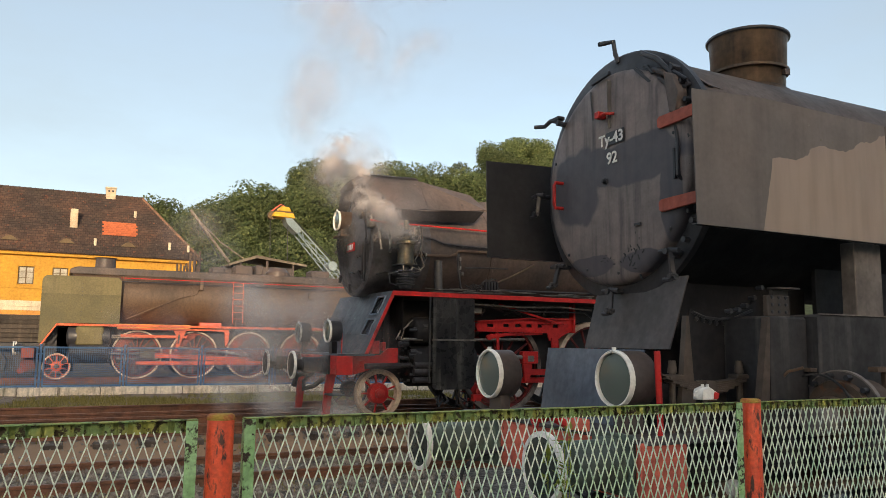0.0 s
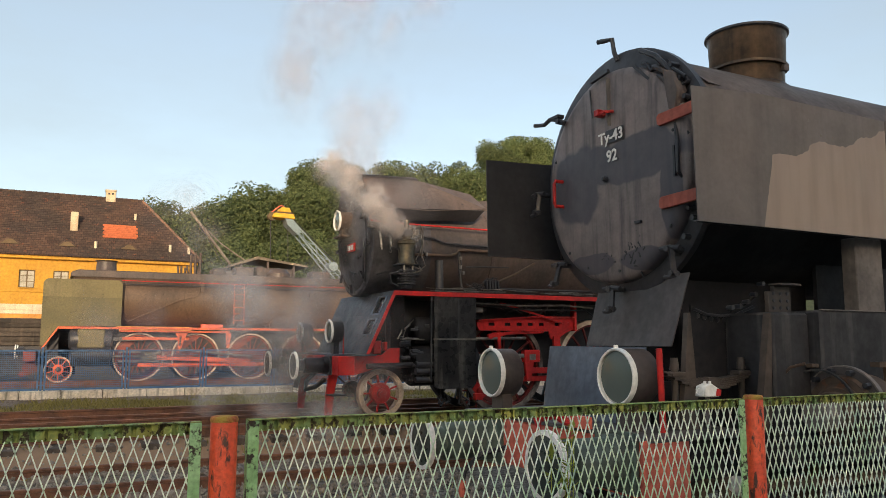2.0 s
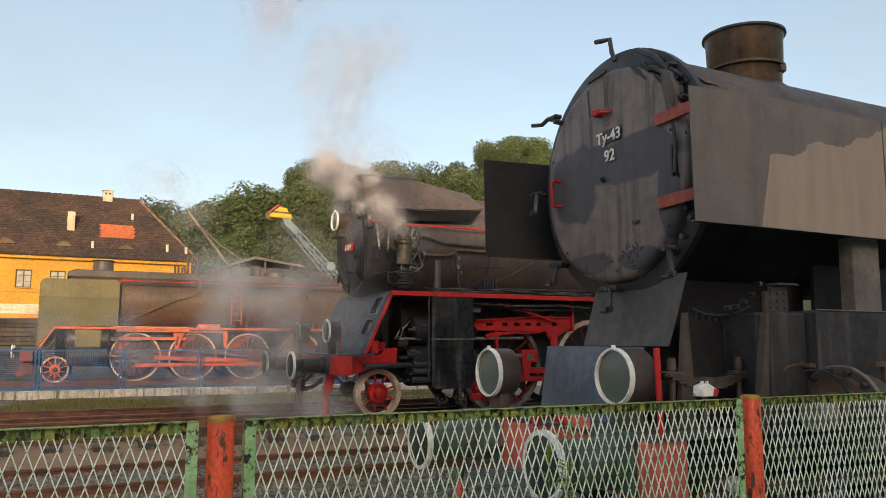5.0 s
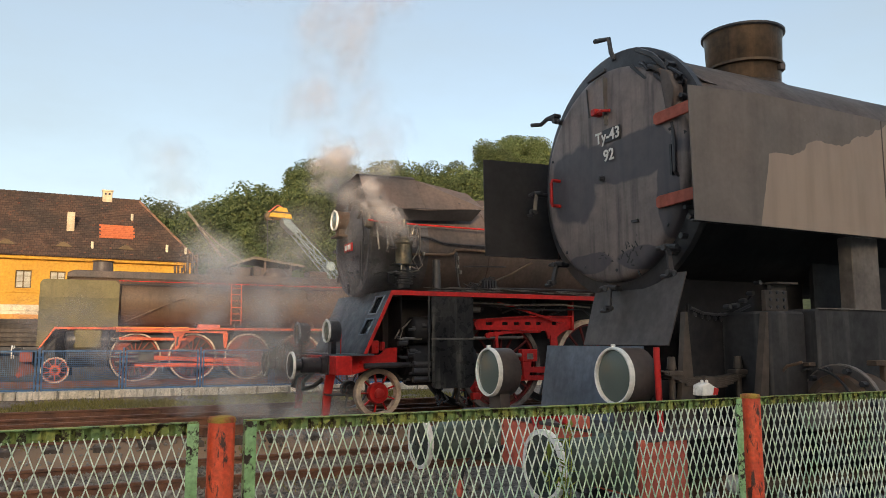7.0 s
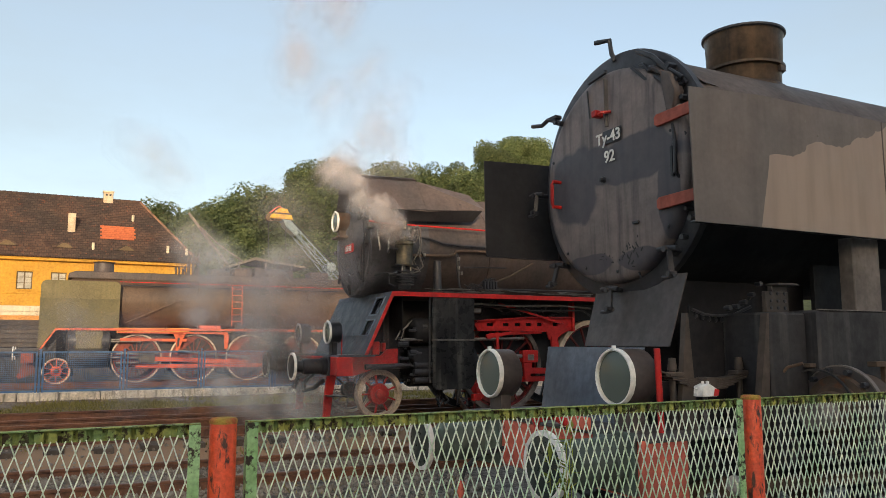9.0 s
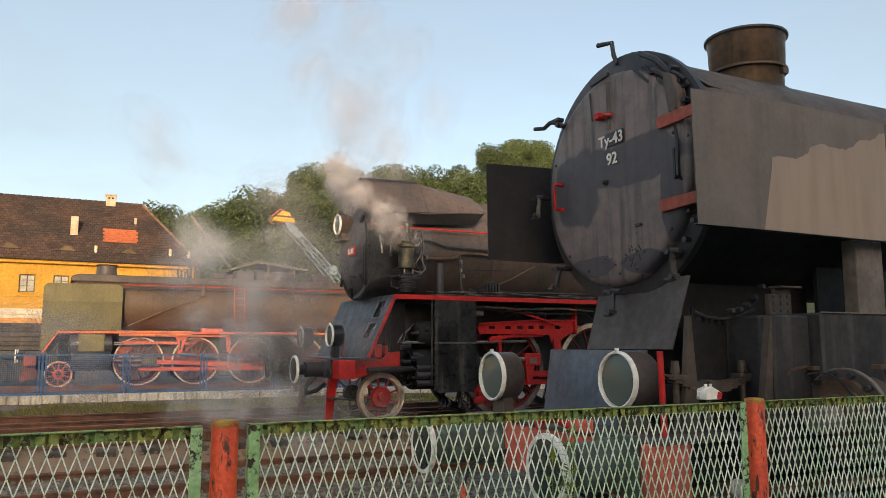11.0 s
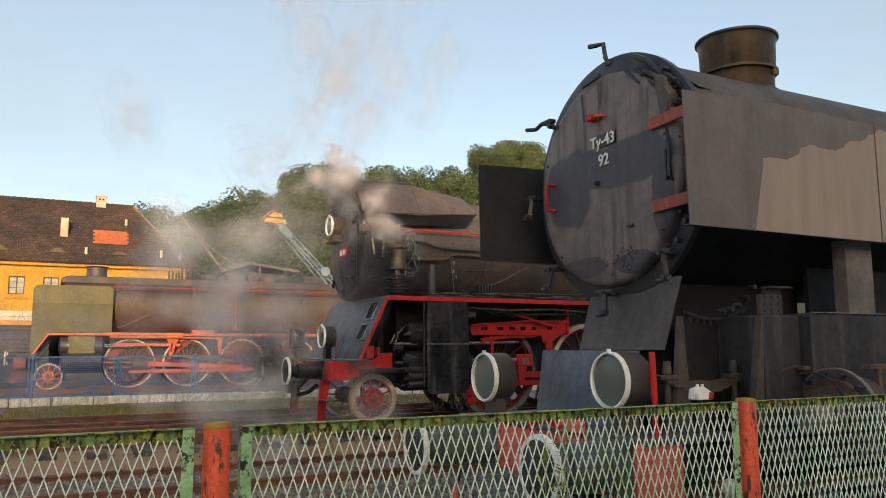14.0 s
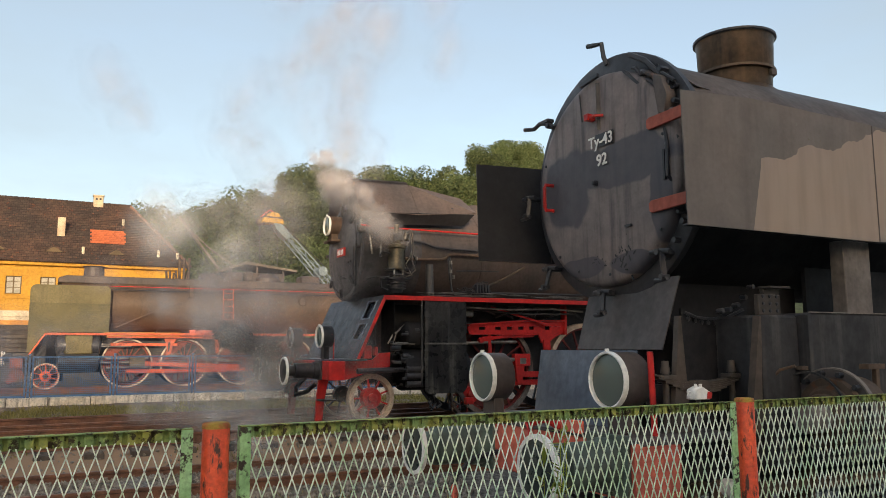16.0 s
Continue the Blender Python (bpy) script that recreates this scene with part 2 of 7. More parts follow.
FARRED = mat("orange_red_paint", (0.66, 0.125, 0.045), (0.50, 0.085, 0.035), 0.5, big=1.5, rust=0.12, rc=(0.09, 0.04, 0.025))


def door_mat():
    """Smokebox door: grey-brown with soft dark camouflage clouds and run-down streaks."""
    m = mat("camouflage_door", (0.210, 0.170, 0.163), (0.150, 0.127, 0.126), 0.52, big=2.2, streak=0.95, cs=(0.042, 0.040, 0.046), fine=40, bump=0.03, grain=(0.9, 1.08))
    nt = m.node_tree
    N, L = nt.nodes.new, nt.links.new
    bs = nt.nodes["Principled BSDF"]
    old = bs.inputs["Base Color"].links[0].from_socket
    tc, nz = N("ShaderNodeTexCoord"), N("ShaderNodeTexNoise")
    nz.inputs["Scale"].default_value, nz.inputs["Detail"].default_value = 2.4, 3.0
    L(tc.outputs["Object"], nz.inputs["Vector"])
    best = None
    for cy, cz, ry, rz in ((0.46, 3.32, 0.40, 0.36), (-0.33, 3.43, 0.58, 0.21), (0.12, 3.44, 0.30, 0.20), (-0.74, 3.05, 0.13, 0.40), (0.30, 2.58, 0.34, 0.09), (-0.36, 2.58, 0.26, 0.10)):
        mp = N("ShaderNodeMapping")
        mp.inputs["Location"].default_value = (0, -cy / ry, -cz / rz)
        mp.inputs["Scale"].default_value = (0, 1 / ry, 1 / rz)
        L(tc.outputs["Object"], mp.inputs["Vector"])
        ln = N("ShaderNodeVectorMath")
        ln.operation = "LENGTH"
        L(mp.outputs[0], ln.inputs[0])
        if best is None:
            best = ln.outputs["Value"]
        else:
            mn = N("ShaderNodeMath")
            mn.operation = "MINIMUM"
            L(best, mn.inputs[0])
            L(ln.outputs["Value"], mn.inputs[1])
            best = mn.outputs[0]
    ad = N("ShaderNodeMath")
    ad.operation = "MULTIPLY_ADD"
    ad.inputs[1].default_value = 0.9
    L(nz.outputs["Fac"], ad.inputs[0])
    L(best, ad.inputs[2])
    mr = N("ShaderNodeMapRange")
    mr.inputs["From Min"].default_value, mr.inputs["From Max"].default_value = 1.36, 1.46
    mr.inputs["To Min"].default_value, mr.inputs["To Max"].default_value = 0.85, 0.0
    L(ad.outputs[0], mr.inputs["Value"])
    mx = N("ShaderNodeMix")
    mx.data_type = "RGBA"
    L(mr.outputs[0], mx.inputs[0])
    L(old, mx.inputs[6])
    mx.inputs[7].default_value = (0.060, 0.060, 0.076, 1)
    L(mx.outputs[2], bs.inputs["Base Color"])
    return m


DOORM = door_mat()
CHIMM = mat("burnt_chimney_iron", (0.105, 0.068, 0.042), (0.050, 0.036, 0.028), 0.45, 0.3, big=2.5, streak=0.8, cs=(0.16, 0.10, 0.06))


def leaf_mat(name, a, b):
    m = bpy.data.materials.new(name)
    m.use_nodes = True
    nt = m.node_tree
    N, L = nt.nodes.new, nt.links.new
    bs = nt.nodes["Principled BSDF"]
    geo = N("ShaderNodeNewGeometry")
    mx = N("ShaderNodeMix")
    mx.data_type = "RGBA"
    mx.inputs[6].default_value, mx.inputs[7].default_value = (*a, 1), (*b, 1)
    L(geo.outputs["Random Per Island"], mx.inputs[0])
    oi = N("ShaderNodeObjectInfo")
    hs = N("ShaderNodeHueSaturation")
    mr = N("ShaderNodeMapRange")
    mr.inputs["To Min"].default_value, mr.inputs["To Max"].default_value = 0.7, 1.35
    L(oi.outputs["Random"], mr.inputs["Value"])
    L(mr.outputs[0], hs.inputs["Value"])
    L(mx.outputs[2], hs.inputs["Color"])
    L(hs.outputs[0], bs.inputs["Base Color"])
    bs.inputs["Roughness"].default_value = 0.7
    bs.inputs["Specular IOR Level"].default_value = 0.2
    tr = N("ShaderNodeBsdfTranslucent")
    L(hs.outputs[0], tr.inputs["Color"])
    add = N("ShaderNodeMixShader")
    add.inputs[0].default_value = 0.4
    L(bs.outputs[0], add.inputs[1])
    L(tr.outputs[0], add.inputs[2])
    L(add.outputs[0], nt.nodes["Material Output"].inputs["Surface"])
    return m


LEAF = leaf_mat("tree_leaves", (0.075, 0.108, 0.045), (0.150, 0.180, 0.080))
GRASS = leaf_mat("grass_blades", (0.17, 0.150, 0.040), (0.36, 0.285, 0.10))
WEED = leaf_mat("weed_leaves", (0.26, 0.36, 0.06), (0.52, 0.55, 0.12))
BARK = mat("bark", (0.08, 0.06, 0.045), (0.05, 0.04, 0.03), 0.9)


def tile_mat():
    """Old plain-tile roof: courses and joints in relief, mottled brown with redder runs."""
    m = mat("old_roof_tiles", (0.092, 0.055, 0.042), (0.056, 0.041, 0.036), 0.85, big=0.35, fine=7, rust=0.27, rc=(0.17, 0.066, 0.040), rscale=2.6, bump=0.0)
    nt = m.node_tree
    N, L = nt.nodes.new, nt.links.new
    bs = nt.nodes["Principled BSDF"]
    old = bs.inputs["Base Color"].links[0].from_socket
    tc = N("ShaderNodeTexCoord")
    mp = N("ShaderNodeMapping")
    mp.inputs["Rotation"].default_value = (radians(90), 0, 0)
    L(tc.outputs["Object"], mp.inputs["Vector"])
    br = N("ShaderNodeTexBrick")
    br.inputs["Scale"].default_value = 1.0
    br.inputs["Brick Width"].default_value, br.inputs["Row Height"].default_value = 0.28, 0.21
    br.inputs["Mortar Size"].default_value = 0.016
    br.inputs["Color1"].default_value, br.inputs["Color2"].default_value = (1.2, 1.17, 1.13, 1), (0.78, 0.78, 0.78, 1)
    br.inputs["Mortar"].default_value = (0.5, 0.5, 0.5, 1)
    L(mp.outputs[0], br.inputs["Vector"])
    mx = N("ShaderNodeMix")
    mx.data_type, mx.blend_type = "RGBA", "MULTIPLY"
    mx.inputs[0].default_value = 1.0
    L(old, mx.inputs[6])
    L(br.outputs["Color"], mx.inputs[7])
    L(mx.outputs[2], bs.inputs["Base Color"])
    return m


TILES = tile_mat()


def ground_mat():
    """Grey ballast, brown trodden earth and mossy grass, by the distance from the fence."""
    m = mat("yard_ground", (0.185, 0.168, 0.15), (0.125, 0.108, 0.092), 0.95, big=1.4, fine=40, bump=0.8, rust=0.2, rc=(0.12, 0.11, 0.05), rscale=2.0)
    nt = m.node_tree
    N, L = nt.nodes.new, nt.links.new
    bs = nt.nodes["Principled BSDF"]
    old = bs.inputs["Base Color"].links[0].from_socket
    tc = N("ShaderNodeTexCoord")
    vo = N("ShaderNodeTexVoronoi")
    vo.inputs["Scale"].default_value = 22.0
    L(tc.outputs["Object"], vo.inputs["Vector"])
    hs = N("ShaderNodeMapRange")
    hs.inputs["To Min"].default_value, hs.inputs["To Max"].default_value = 0.45, 1.5
    sc = N("ShaderNodeSeparateColor")
    L(vo.outputs["Color"], sc.inputs[0])
    L(sc.outputs[0], hs.inputs["Value"])
    cc = N("ShaderNodeCombineColor")
    for k in range(3):
        L(hs.outputs[0], cc.inputs[k])
    mx = N("ShaderNodeMix")
    mx.data_type, mx.blend_type = "RGBA", "MULTIPLY"
    mx.inputs[0].default_value = 1.0
    L(old, mx.inputs[6])
    L(cc.outputs[0], mx.inputs[7])
    # brown earth strips
    sp = N("ShaderNodeSeparateXYZ")
    L(tc.outputs["Object"], sp.inputs[0])
    nz = N("ShaderNodeTexNoise")
    nz.inputs["Scale"].default_value, nz.inputs["Detail"].default_value = 0.9, 6.0
    L(tc.outputs["Object"], nz.inputs["Vector"])
    ad = N("ShaderNodeMath")
    ad.operation = "MULTIPLY_ADD"
    ad.inputs[1].default_value = 1.6
    L(nz.outputs["Fac"], ad.inputs[0])
    L(sp.outputs["Y"], ad.inputs[2])
    cr = N("ShaderNodeValToRGB")
    mr = N("ShaderNodeMapRange")
    mr.inputs["From Min"].default_value, mr.inputs["From Max"].default_value = 0.0, 40.0
    L(ad.outputs[0], mr.inputs["Value"])
    L(mr.outputs[0], cr.inputs[0])
    el = cr.color_ramp.elements
    el[0].position, el[0].color = 0.295, (0.0, 0.0, 0.0, 1)
    el[1].position, el[1].color = 0.31, (1, 1, 1, 1)
    for p, v in ((0.335, 1), (0.35, 0.3)):
        e = el.new(p)
        e.color = (v, v, v, 1)
    m2 = N("ShaderNodeMix")
    m2.data_type = "RGBA"
    L(cr.outputs[0], m2.inputs[0])
    L(mx.outputs[2], m2.inputs[6])
    m2.inputs[7].default_value = (0.34, 0.215, 0.135, 1)
    L(m2.outputs[2], bs.inputs["Base Color"])
    return m


GROUND = ground_mat()
STONE = mat("ballast_stone", (0.33, 0.285, 0.24), (0.18, 0.145, 0.115), 0.9, big=8.0, fine=60)


def glass_mat(name, tint, rough):
    m = bpy.data.materials.new(name)
    m.use_nodes = True
    bs = m.node_tree.nodes["Principled BSDF"]
    bs.inputs["Base Color"].default_value = (*tint, 1)
    bs.inputs["Roughness"].default_value = rough
    bs.inputs["Transmission Weight"].default_value = 0.45
    bs.inputs["IOR"].default_value = 1.35
    return m


LENS = glass_mat("lamp_glass", (0.19, 0.235, 0.22), 0.16)
PANE = mat("window_pane", (0.42, 0.40, 0.34), (0.30, 0.29, 0.25), 0.15, big=1.5, bump=0.0, spec=0.6)
REFLECT = mat("lamp_reflector", (0.42, 0.47, 0.45), (0.30, 0.34, 0.33), 0.3, 0.6, big=7.0)


# ------------------------------------------------ mesh tools
def finish(bm, name, material, angle=38):
    bmesh.ops.recalc_face_normals(bm, faces=bm.faces)
    me = bpy.data.meshes.new(name)
    bm.to_mesh(me)
    bm.free()
    me.shade_smooth()
    me.set_sharp_from_angle(angle=radians(angle))
    me.materials.append(material)
    return me


def part(name, bm, material, parent=None, label="", angle=38, kind=""):
    ob = new(name, finish(bm, name, material, angle))
    if parent:
        ob.parent = parent
    return tagged(ob, label, kind=kind)


def thing(name, m, label, category, group="", kind=""):
    ob = new(name)
    ob.empty_display_size = 0.3
    ob.matrix_basis = m
    return tagged(ob, label, category, group, kind)


def box(x0, x1, y0, y1, z0, z1, bev=0.006, bm=None):
    own = bmesh.new()
    bmesh.ops.create_cube(own, size=1.0, matrix=Matrix.Translation(((x0 + x1) / 2, (y0 + y1) / 2, (z0 + z1) / 2)) @ Matrix.Diagonal((abs(x1 - x0), abs(y1 - y0), abs(z1 - z0), 1)))
    if bev:
        bmesh.ops.bevel(own, geom=own.edges[:], offset=bev, segments=1, affect="EDGES")
    return join(own, bm)


def join(own, bm):
    if bm is None:
        return own
    me = bpy.data.meshes.new("tmp")
    own.to_mesh(me)
    own.free()
    bm.from_mesh(me)
    bpy.data.meshes.remove(me)
    return bm


def lathe(profile, origin, axis, seg=32, bm=None, closed=False):
    """Turn (radius, height) pairs about an axis through origin."""
    own = bm if bm is not None else bmesh.new()
    q = Vector(axis).to_track_quat("Z", "Y")
    o = Vector(origin)
    rings = []
    for r, h in profile:
        if r < 1e-5:
            rings.append([own.verts.new(o + q @ Vector((0, 0, h)))])
        else:
            rings.append([own.verts.new(o + q @ Vector((r * math.cos(2 * math.pi * k / seg), r * math.sin(2 * math.pi * k / seg), h))) for k in range(seg)])
    pairs = list(zip(rings, rings[1:]))
    if closed:
        pairs.append((rings[-1], rings[0]))
    for a, b in pairs:
        for k in range(seg):
            j = (k + 1) % seg
            if len(a) == 1 and len(b) == 1:
                continue
            if len(a) == 1:
                own.faces.new((a[0], b[j], b[k]))
            elif len(b) == 1:
                own.faces.new((a[k], a[j], b[0]))
            else:
                own.faces.new((a[k], a[j], b[j], b[k]))
    return own


def cyl(p0, p1, r, r1=None, seg=20, bm=None):
    p0, p1 = Vector(p0), Vector(p1)
    h = (p1 - p0).length
    r1 = r if r1 is None else r1
    return lathe([(0, 0), (r, 0), (r1, h), (0, h)], p0, p1 - p0, seg, bm)


def ring(center, axis, r0, r1, h, seg=40, bm=None):
    """A flat ring between radii r0 and r1, h thick along the axis."""
    return lathe([(r0, 0), (r1, 0), (r1, h), (r0, h)], center, axis, seg, bm, True)


def tube(pts, r, seg=8, bm=None):
    """A bent pipe through the points."""
    own = bm if bm is not None else bmesh.new()
    pts = [Vector(p) for p in pts]
    rings = []
    up = Vector((0.13, 0.31, 0.94))
    for i, p in enumerate(pts):
        d = (pts[min(i + 1, len(pts) - 1)] - pts[max(i - 1, 0)]).normalized()
        a = d.cross(up)
        if a.length < 0.1:
            a = d.cross(Vector((1, 0.2, 0)))
        a.normalize()
        b = d.cross(a)
        rings.append([own.verts.new(p + r * (a * math.cos(2 * math.pi * k / seg) + b * math.sin(2 * math.pi * k / seg))) for k in range(seg)])
    for a, b in zip(rings, rings[1:]):
        for k in range(seg):
            own.faces.new((a[k], a[(k + 1) % seg], b[(k + 1) % seg], b[k]))
    own.faces.new(rings[0])
    own.faces.new(rings[-1])
    return own


def prism(poly, a, b, axis="y", bm=None, bev=0.0):
    """Extrude a flat outline (x, z) along y, (y, z) along x, or (x, y) along z."""
    own = bmesh.new()

    def at(u, v, w):
        return {"y": (u, w, v), "x": (w, u, v), "z": (u, v, w)}[axis]
    lo = [own.verts.new(at(u, v, a)) for u, v in poly]
    hi = [own.verts.new(at(u, v, b)) for u, v in poly]
    own.faces.new(lo)
    own.faces.new(hi[::-1])
    for k in range(len(poly)):
        j = (k + 1) % len(poly)
        own.faces.new((lo[k], hi[k], hi[j], lo[j]))
    if bev:
        bmesh.ops.bevel(own, geom=own.edges[:], offset=bev, segments=1, affect="EDGES")
    return join(own, bm)


def sheet(corners, t, bm=None):
    """A plate through four corners, t thick."""
    own = bmesh.new()
    c = [Vector(p) for p in corners]
    n = (c[1] - c[0]).cross(c[2] - c[0]).normalized() * t / 2
    lo = [own.verts.new(p - n) for p in c]
    hi = [own.verts.new(p + n) for p in c]
    own.faces.new(lo)
    own.faces.new(hi[::-1])
    k = len(c)
    for i in range(k):
        own.faces.new((lo[i], hi[i], hi[(i + 1) % k], lo[(i + 1) % k]))
    return join(own, bm)


def bar(p0, p1, w, h, bm=None):
    """A rectangular bar from p0 to p1, w across and h high."""
    own = bmesh.new()
    p0, p1 = Vector(p0), Vector(p1)
    d = (p1 - p0)
    m = Matrix.Translation((p0 + p1) / 2) @ d.to_track_quat("X", "Z").to_matrix().to_4x4() @ Matrix.Diagonal((d.length, w, h, 1))
    bmesh.ops.create_cube(own, size=1.0, matrix=m)
    return join(own, bm)


def rivets(points, axis, r, bm=None):
    own = bm if bm is not None else bmesh.new()
    for p in points:
        lathe([(r, -0.002), (r * 0.8, r * 0.45), (0, r * 0.65)], p, axis, 7, own)
    return own


# ------------------------------------------------ ground
def ground_z(y):
    """Height of the yard by distance from the fence."""
    pts = ((-400, 0.1), (2.2, 0.1), (3.6, -0.12), (7.0, -0.10), (9.0, 0.15), (11.6, 0.19), (12.2, 0.42), (17.2, 0.42), (19.0, 0.36), (22.15, 0.40), (22.35, 0.50), (24.0, 0.55), (29.0, 0.30), (40, 0.3), (75, 1.0), (140, 14.0), (3000, 60.0))
    for (a, za), (b, zb) in zip(pts, pts[1:]):
        if y <= b:
            return za + (zb - za) * (y - a) / (b - a)
    return pts[-1][1]


def build_ground():
    bm = bmesh.new()
    ys = [-1500, -200, -40, -15, -5, 0] + [2 + 0.25 * k for k in range(88)] + [24.5, 26, 29, 34, 40, 50, 60, 75, 90, 140, 400, 3000]
    xs = [-3000, -300, -60, -20, -8] + [-4 + 0.25 * k for k in range(70)] + [16, 20, 30, 60, 120, 400, 3000]
    grid = []
    for y in ys:
        row = []
        for x in xs:
            z = ground_z(y)
            if 2 < y < 24 and -5 < x < 16:
                z += 0.045 * (noise.noise(Vector((x * 1.3, y * 1.3, 0))) + 0.6 * noise.noise(Vector((x * 4, y * 4, 3))))
            row.append(bm.verts.new((x, y, z)))
        grid.append(row)
    for a, b in zip(grid, grid[1:]):
        for k in range(len(xs) - 1):
            bm.faces.new((a[k], a[k + 1], b[k + 1], b[k]))
    tagged(part("ground", bm, GROUND, None, "grey ballast and brown trodden earth of the railway yard", 80), category="ground", kind="structure")


build_ground()

# unseen wall added behind the viewer: it keeps the near engines in shade
wall = part("wall_south", box(-160, 110, -60.6, -60, -0.5, 17.4, 0.0), WALLGREY, None, "plain grey unseen wall, added to cast shade")
tagged(wall, category="wall", kind="structure")


def track(y, z, x0, x1, label):
    """Two flat-bottom rails on timber sleepers; y is the track's centre, z the top of the rails."""
    t = thing("railway_track", pose(0, y, z), label, "track")
    prof = [(-0.065, -0.16), (0.065, -0.16), (0.065, -0.148), (0.012, -0.135), (0.010, -0.045), (0.034, -0.035), (0.034, -0.004), (0.028, 0.0), (-0.028, 0.0), (-0.034, -0.004), (-0.034, -0.035), (-0.010, -0.045), (-0.012, -0.135), (-0.065, -0.148)]
    for s in (-1, 1):
        part("rail", prism([(s * 0.7525 + u, v) for u, v in prof], x0, x1, "x"), RAILM, t)
    ym = finish(box(-0.13, 0.13, -1.25, 1.25, -0.30, -0.165, 0.012), "sleeper", SLEEPER)
    x = x0 + 0.3
    while x < min(x1, 14):
        s = new("sleeper", ym)
        s.parent = t
        s.location = (x, random.uniform(-0.03, 0.03), random.uniform(-0.012, 0.008))
        s.rotation_euler = (0, 0, random.uniform(-0.02, 0.02))
        x += 0.62
    return t


track(5.2, 0.0, -9, 22, "rusty rails on old sleepers under the camouflage engine")
track(10.45, 0.30, -9, 26, "empty rusty siding with old timber sleepers")
track(13.3, 0.60, -12, 26, "rusty track carrying the steaming black engine")
track(15.75, 0.60, -14, 30, "empty rusty track beside the mossy verge")
track(31.2, 0.46, -25, 34, "track carrying the olive and brown engine")


def stones():
    """Loose ballast between the rails, nearest the fence."""
    rnd = random.Random(4)
    vs, fs = [], []
    base = [(1, 0, 0), (-1, 0, 0), (0, 1, 0), (0, -1, 0), (0, 0, 1), (0, 0, -1)]
    tri = [(0, 2, 4), (2, 1, 4), (1, 3, 4), (3, 0, 4), (2, 0, 5), (1, 2, 5), (3, 1, 5), (0, 3, 5)]
    for _ in range(15000):
        y = rnd.uniform(5.9, 12.4) if rnd.random() < 0.75 else rnd.uniform(14, 19)
        x = rnd.uniform(-2.2, 4.5) + (y - 6) * 0.15
        if 11.35 < y < 12.6 and rnd.random() < 0.75:
            continue
        s = rnd.uniform(0.016, 0.042)
        e = Euler((rnd.uniform(0, 6), rnd.uniform(0, 6), rnd.uniform(0, 6)))
        k = len(vs)
        sx, sy, sz = s * rnd.uniform(0.7, 1.3), s * rnd.uniform(0.7, 1.2), s * rnd.uniform(0.5, 0.9)
        o = Vector((x, y, ground_z(y) + 0.012))
        for b in base:
            v = Vector((b[0] * sx, b[1] * sy, b[2] * sz))
            v.rotate(e)
            vs.append(o + v)
        fs += [tuple(k + i for i in f) for f in tri]
    me = bpy.data.meshes.new("ballast")
    me.from_pydata(vs, [], fs)
    me.materials.append(STONE)
    tagged(new("ballast", me), "loose grey and brown ballast stones between the tracks", "ballast", kind="stuff")


stones()


# ------------------------------------------------ kerb, blue fence, verge
def kerb():
    k = thing("platform_kerb", pose(0, 22.2, 0.36), "crumbling whitewashed concrete platform edge", "kerb", kind="structure")
    rnd = random.Random(2)
    x = -16.0
    while x < 26:
        w = rnd.uniform(0.9, 1.1)
        bm = box(x, x + w - 0.02, -0.02 + rnd.uniform(-0.015, 0.015), 0.5, -0.2, 0.27 + rnd.uniform(-0.012, 0.012), 0.02)
        part("kerb_block", bm, KERB, k)
        x += w


kerb()


def blue_fence():
    """Low tubular panels with fine square mesh."""
    x = -12.34
    L_ = 2.005
    for k in range(12):
        f = thing("mesh_fence_panel", pose(x, 22.42, 0.575), "blue painted steel fence panel with fine square mesh", "fence", "blue fence along the platform")
        part("top_rail", bar((0.06, 0, 1.08), (L_ - 0.06, 0, 1.08), 0.04, 0.045), BLUEF, f)
        part("bottom_rail", bar((0.06, 0, 0.09), (L_ - 0.06, 0, 0.09), 0.04, 0.045), BLUEF, f)
        for sx in (0.08, L_ - 0.08):
            part("upright", bar((sx, 0, 0.05), (sx, 0, 1.1), 0.045, 0.045), BLUEF, f)
        part("post", box(-0.028, 0.028, -0.028, 0.028, 0, 1.17, 0.004), BLUEF, f)
        for zz in (0.2, 0.92):
            part("bracket", bar((-0.1, 0, zz), (0.1, 0, zz), 0.02, 0.03), BLUEF, f)
        vs, fs = [], []
        q = 0.0055

        def strip(a0, a1, b0, b1):
            n = len(vs)
            for yy in (-0.003, 0.003):
                vs.extend([(a0, yy, b0), (a1, yy, b0), (a1, yy, b1), (a0, yy, b1)])
            fs.extend([(n, n + 1, n + 2, n + 3), (n + 4, n + 7, n + 6, n + 5)])
        nx = int((L_ - 0.2) / 0.05)
        for i in range(nx):
            u = 0.1 + i * 0.05
            strip(u - q, u + q, 0.1, 1.07)
        for i in range(20):
            v = 0.11 + i * 0.05
            strip(0.09, L_ - 0.09, v - q, v + q)
        me = bpy.data.meshes.new("wire_mesh")
        me.from_pydata(vs, [], fs)
        me.materials.append(BLUEF)
        new("wire_mesh", me).parent = f
        x += L_


blue_fence()


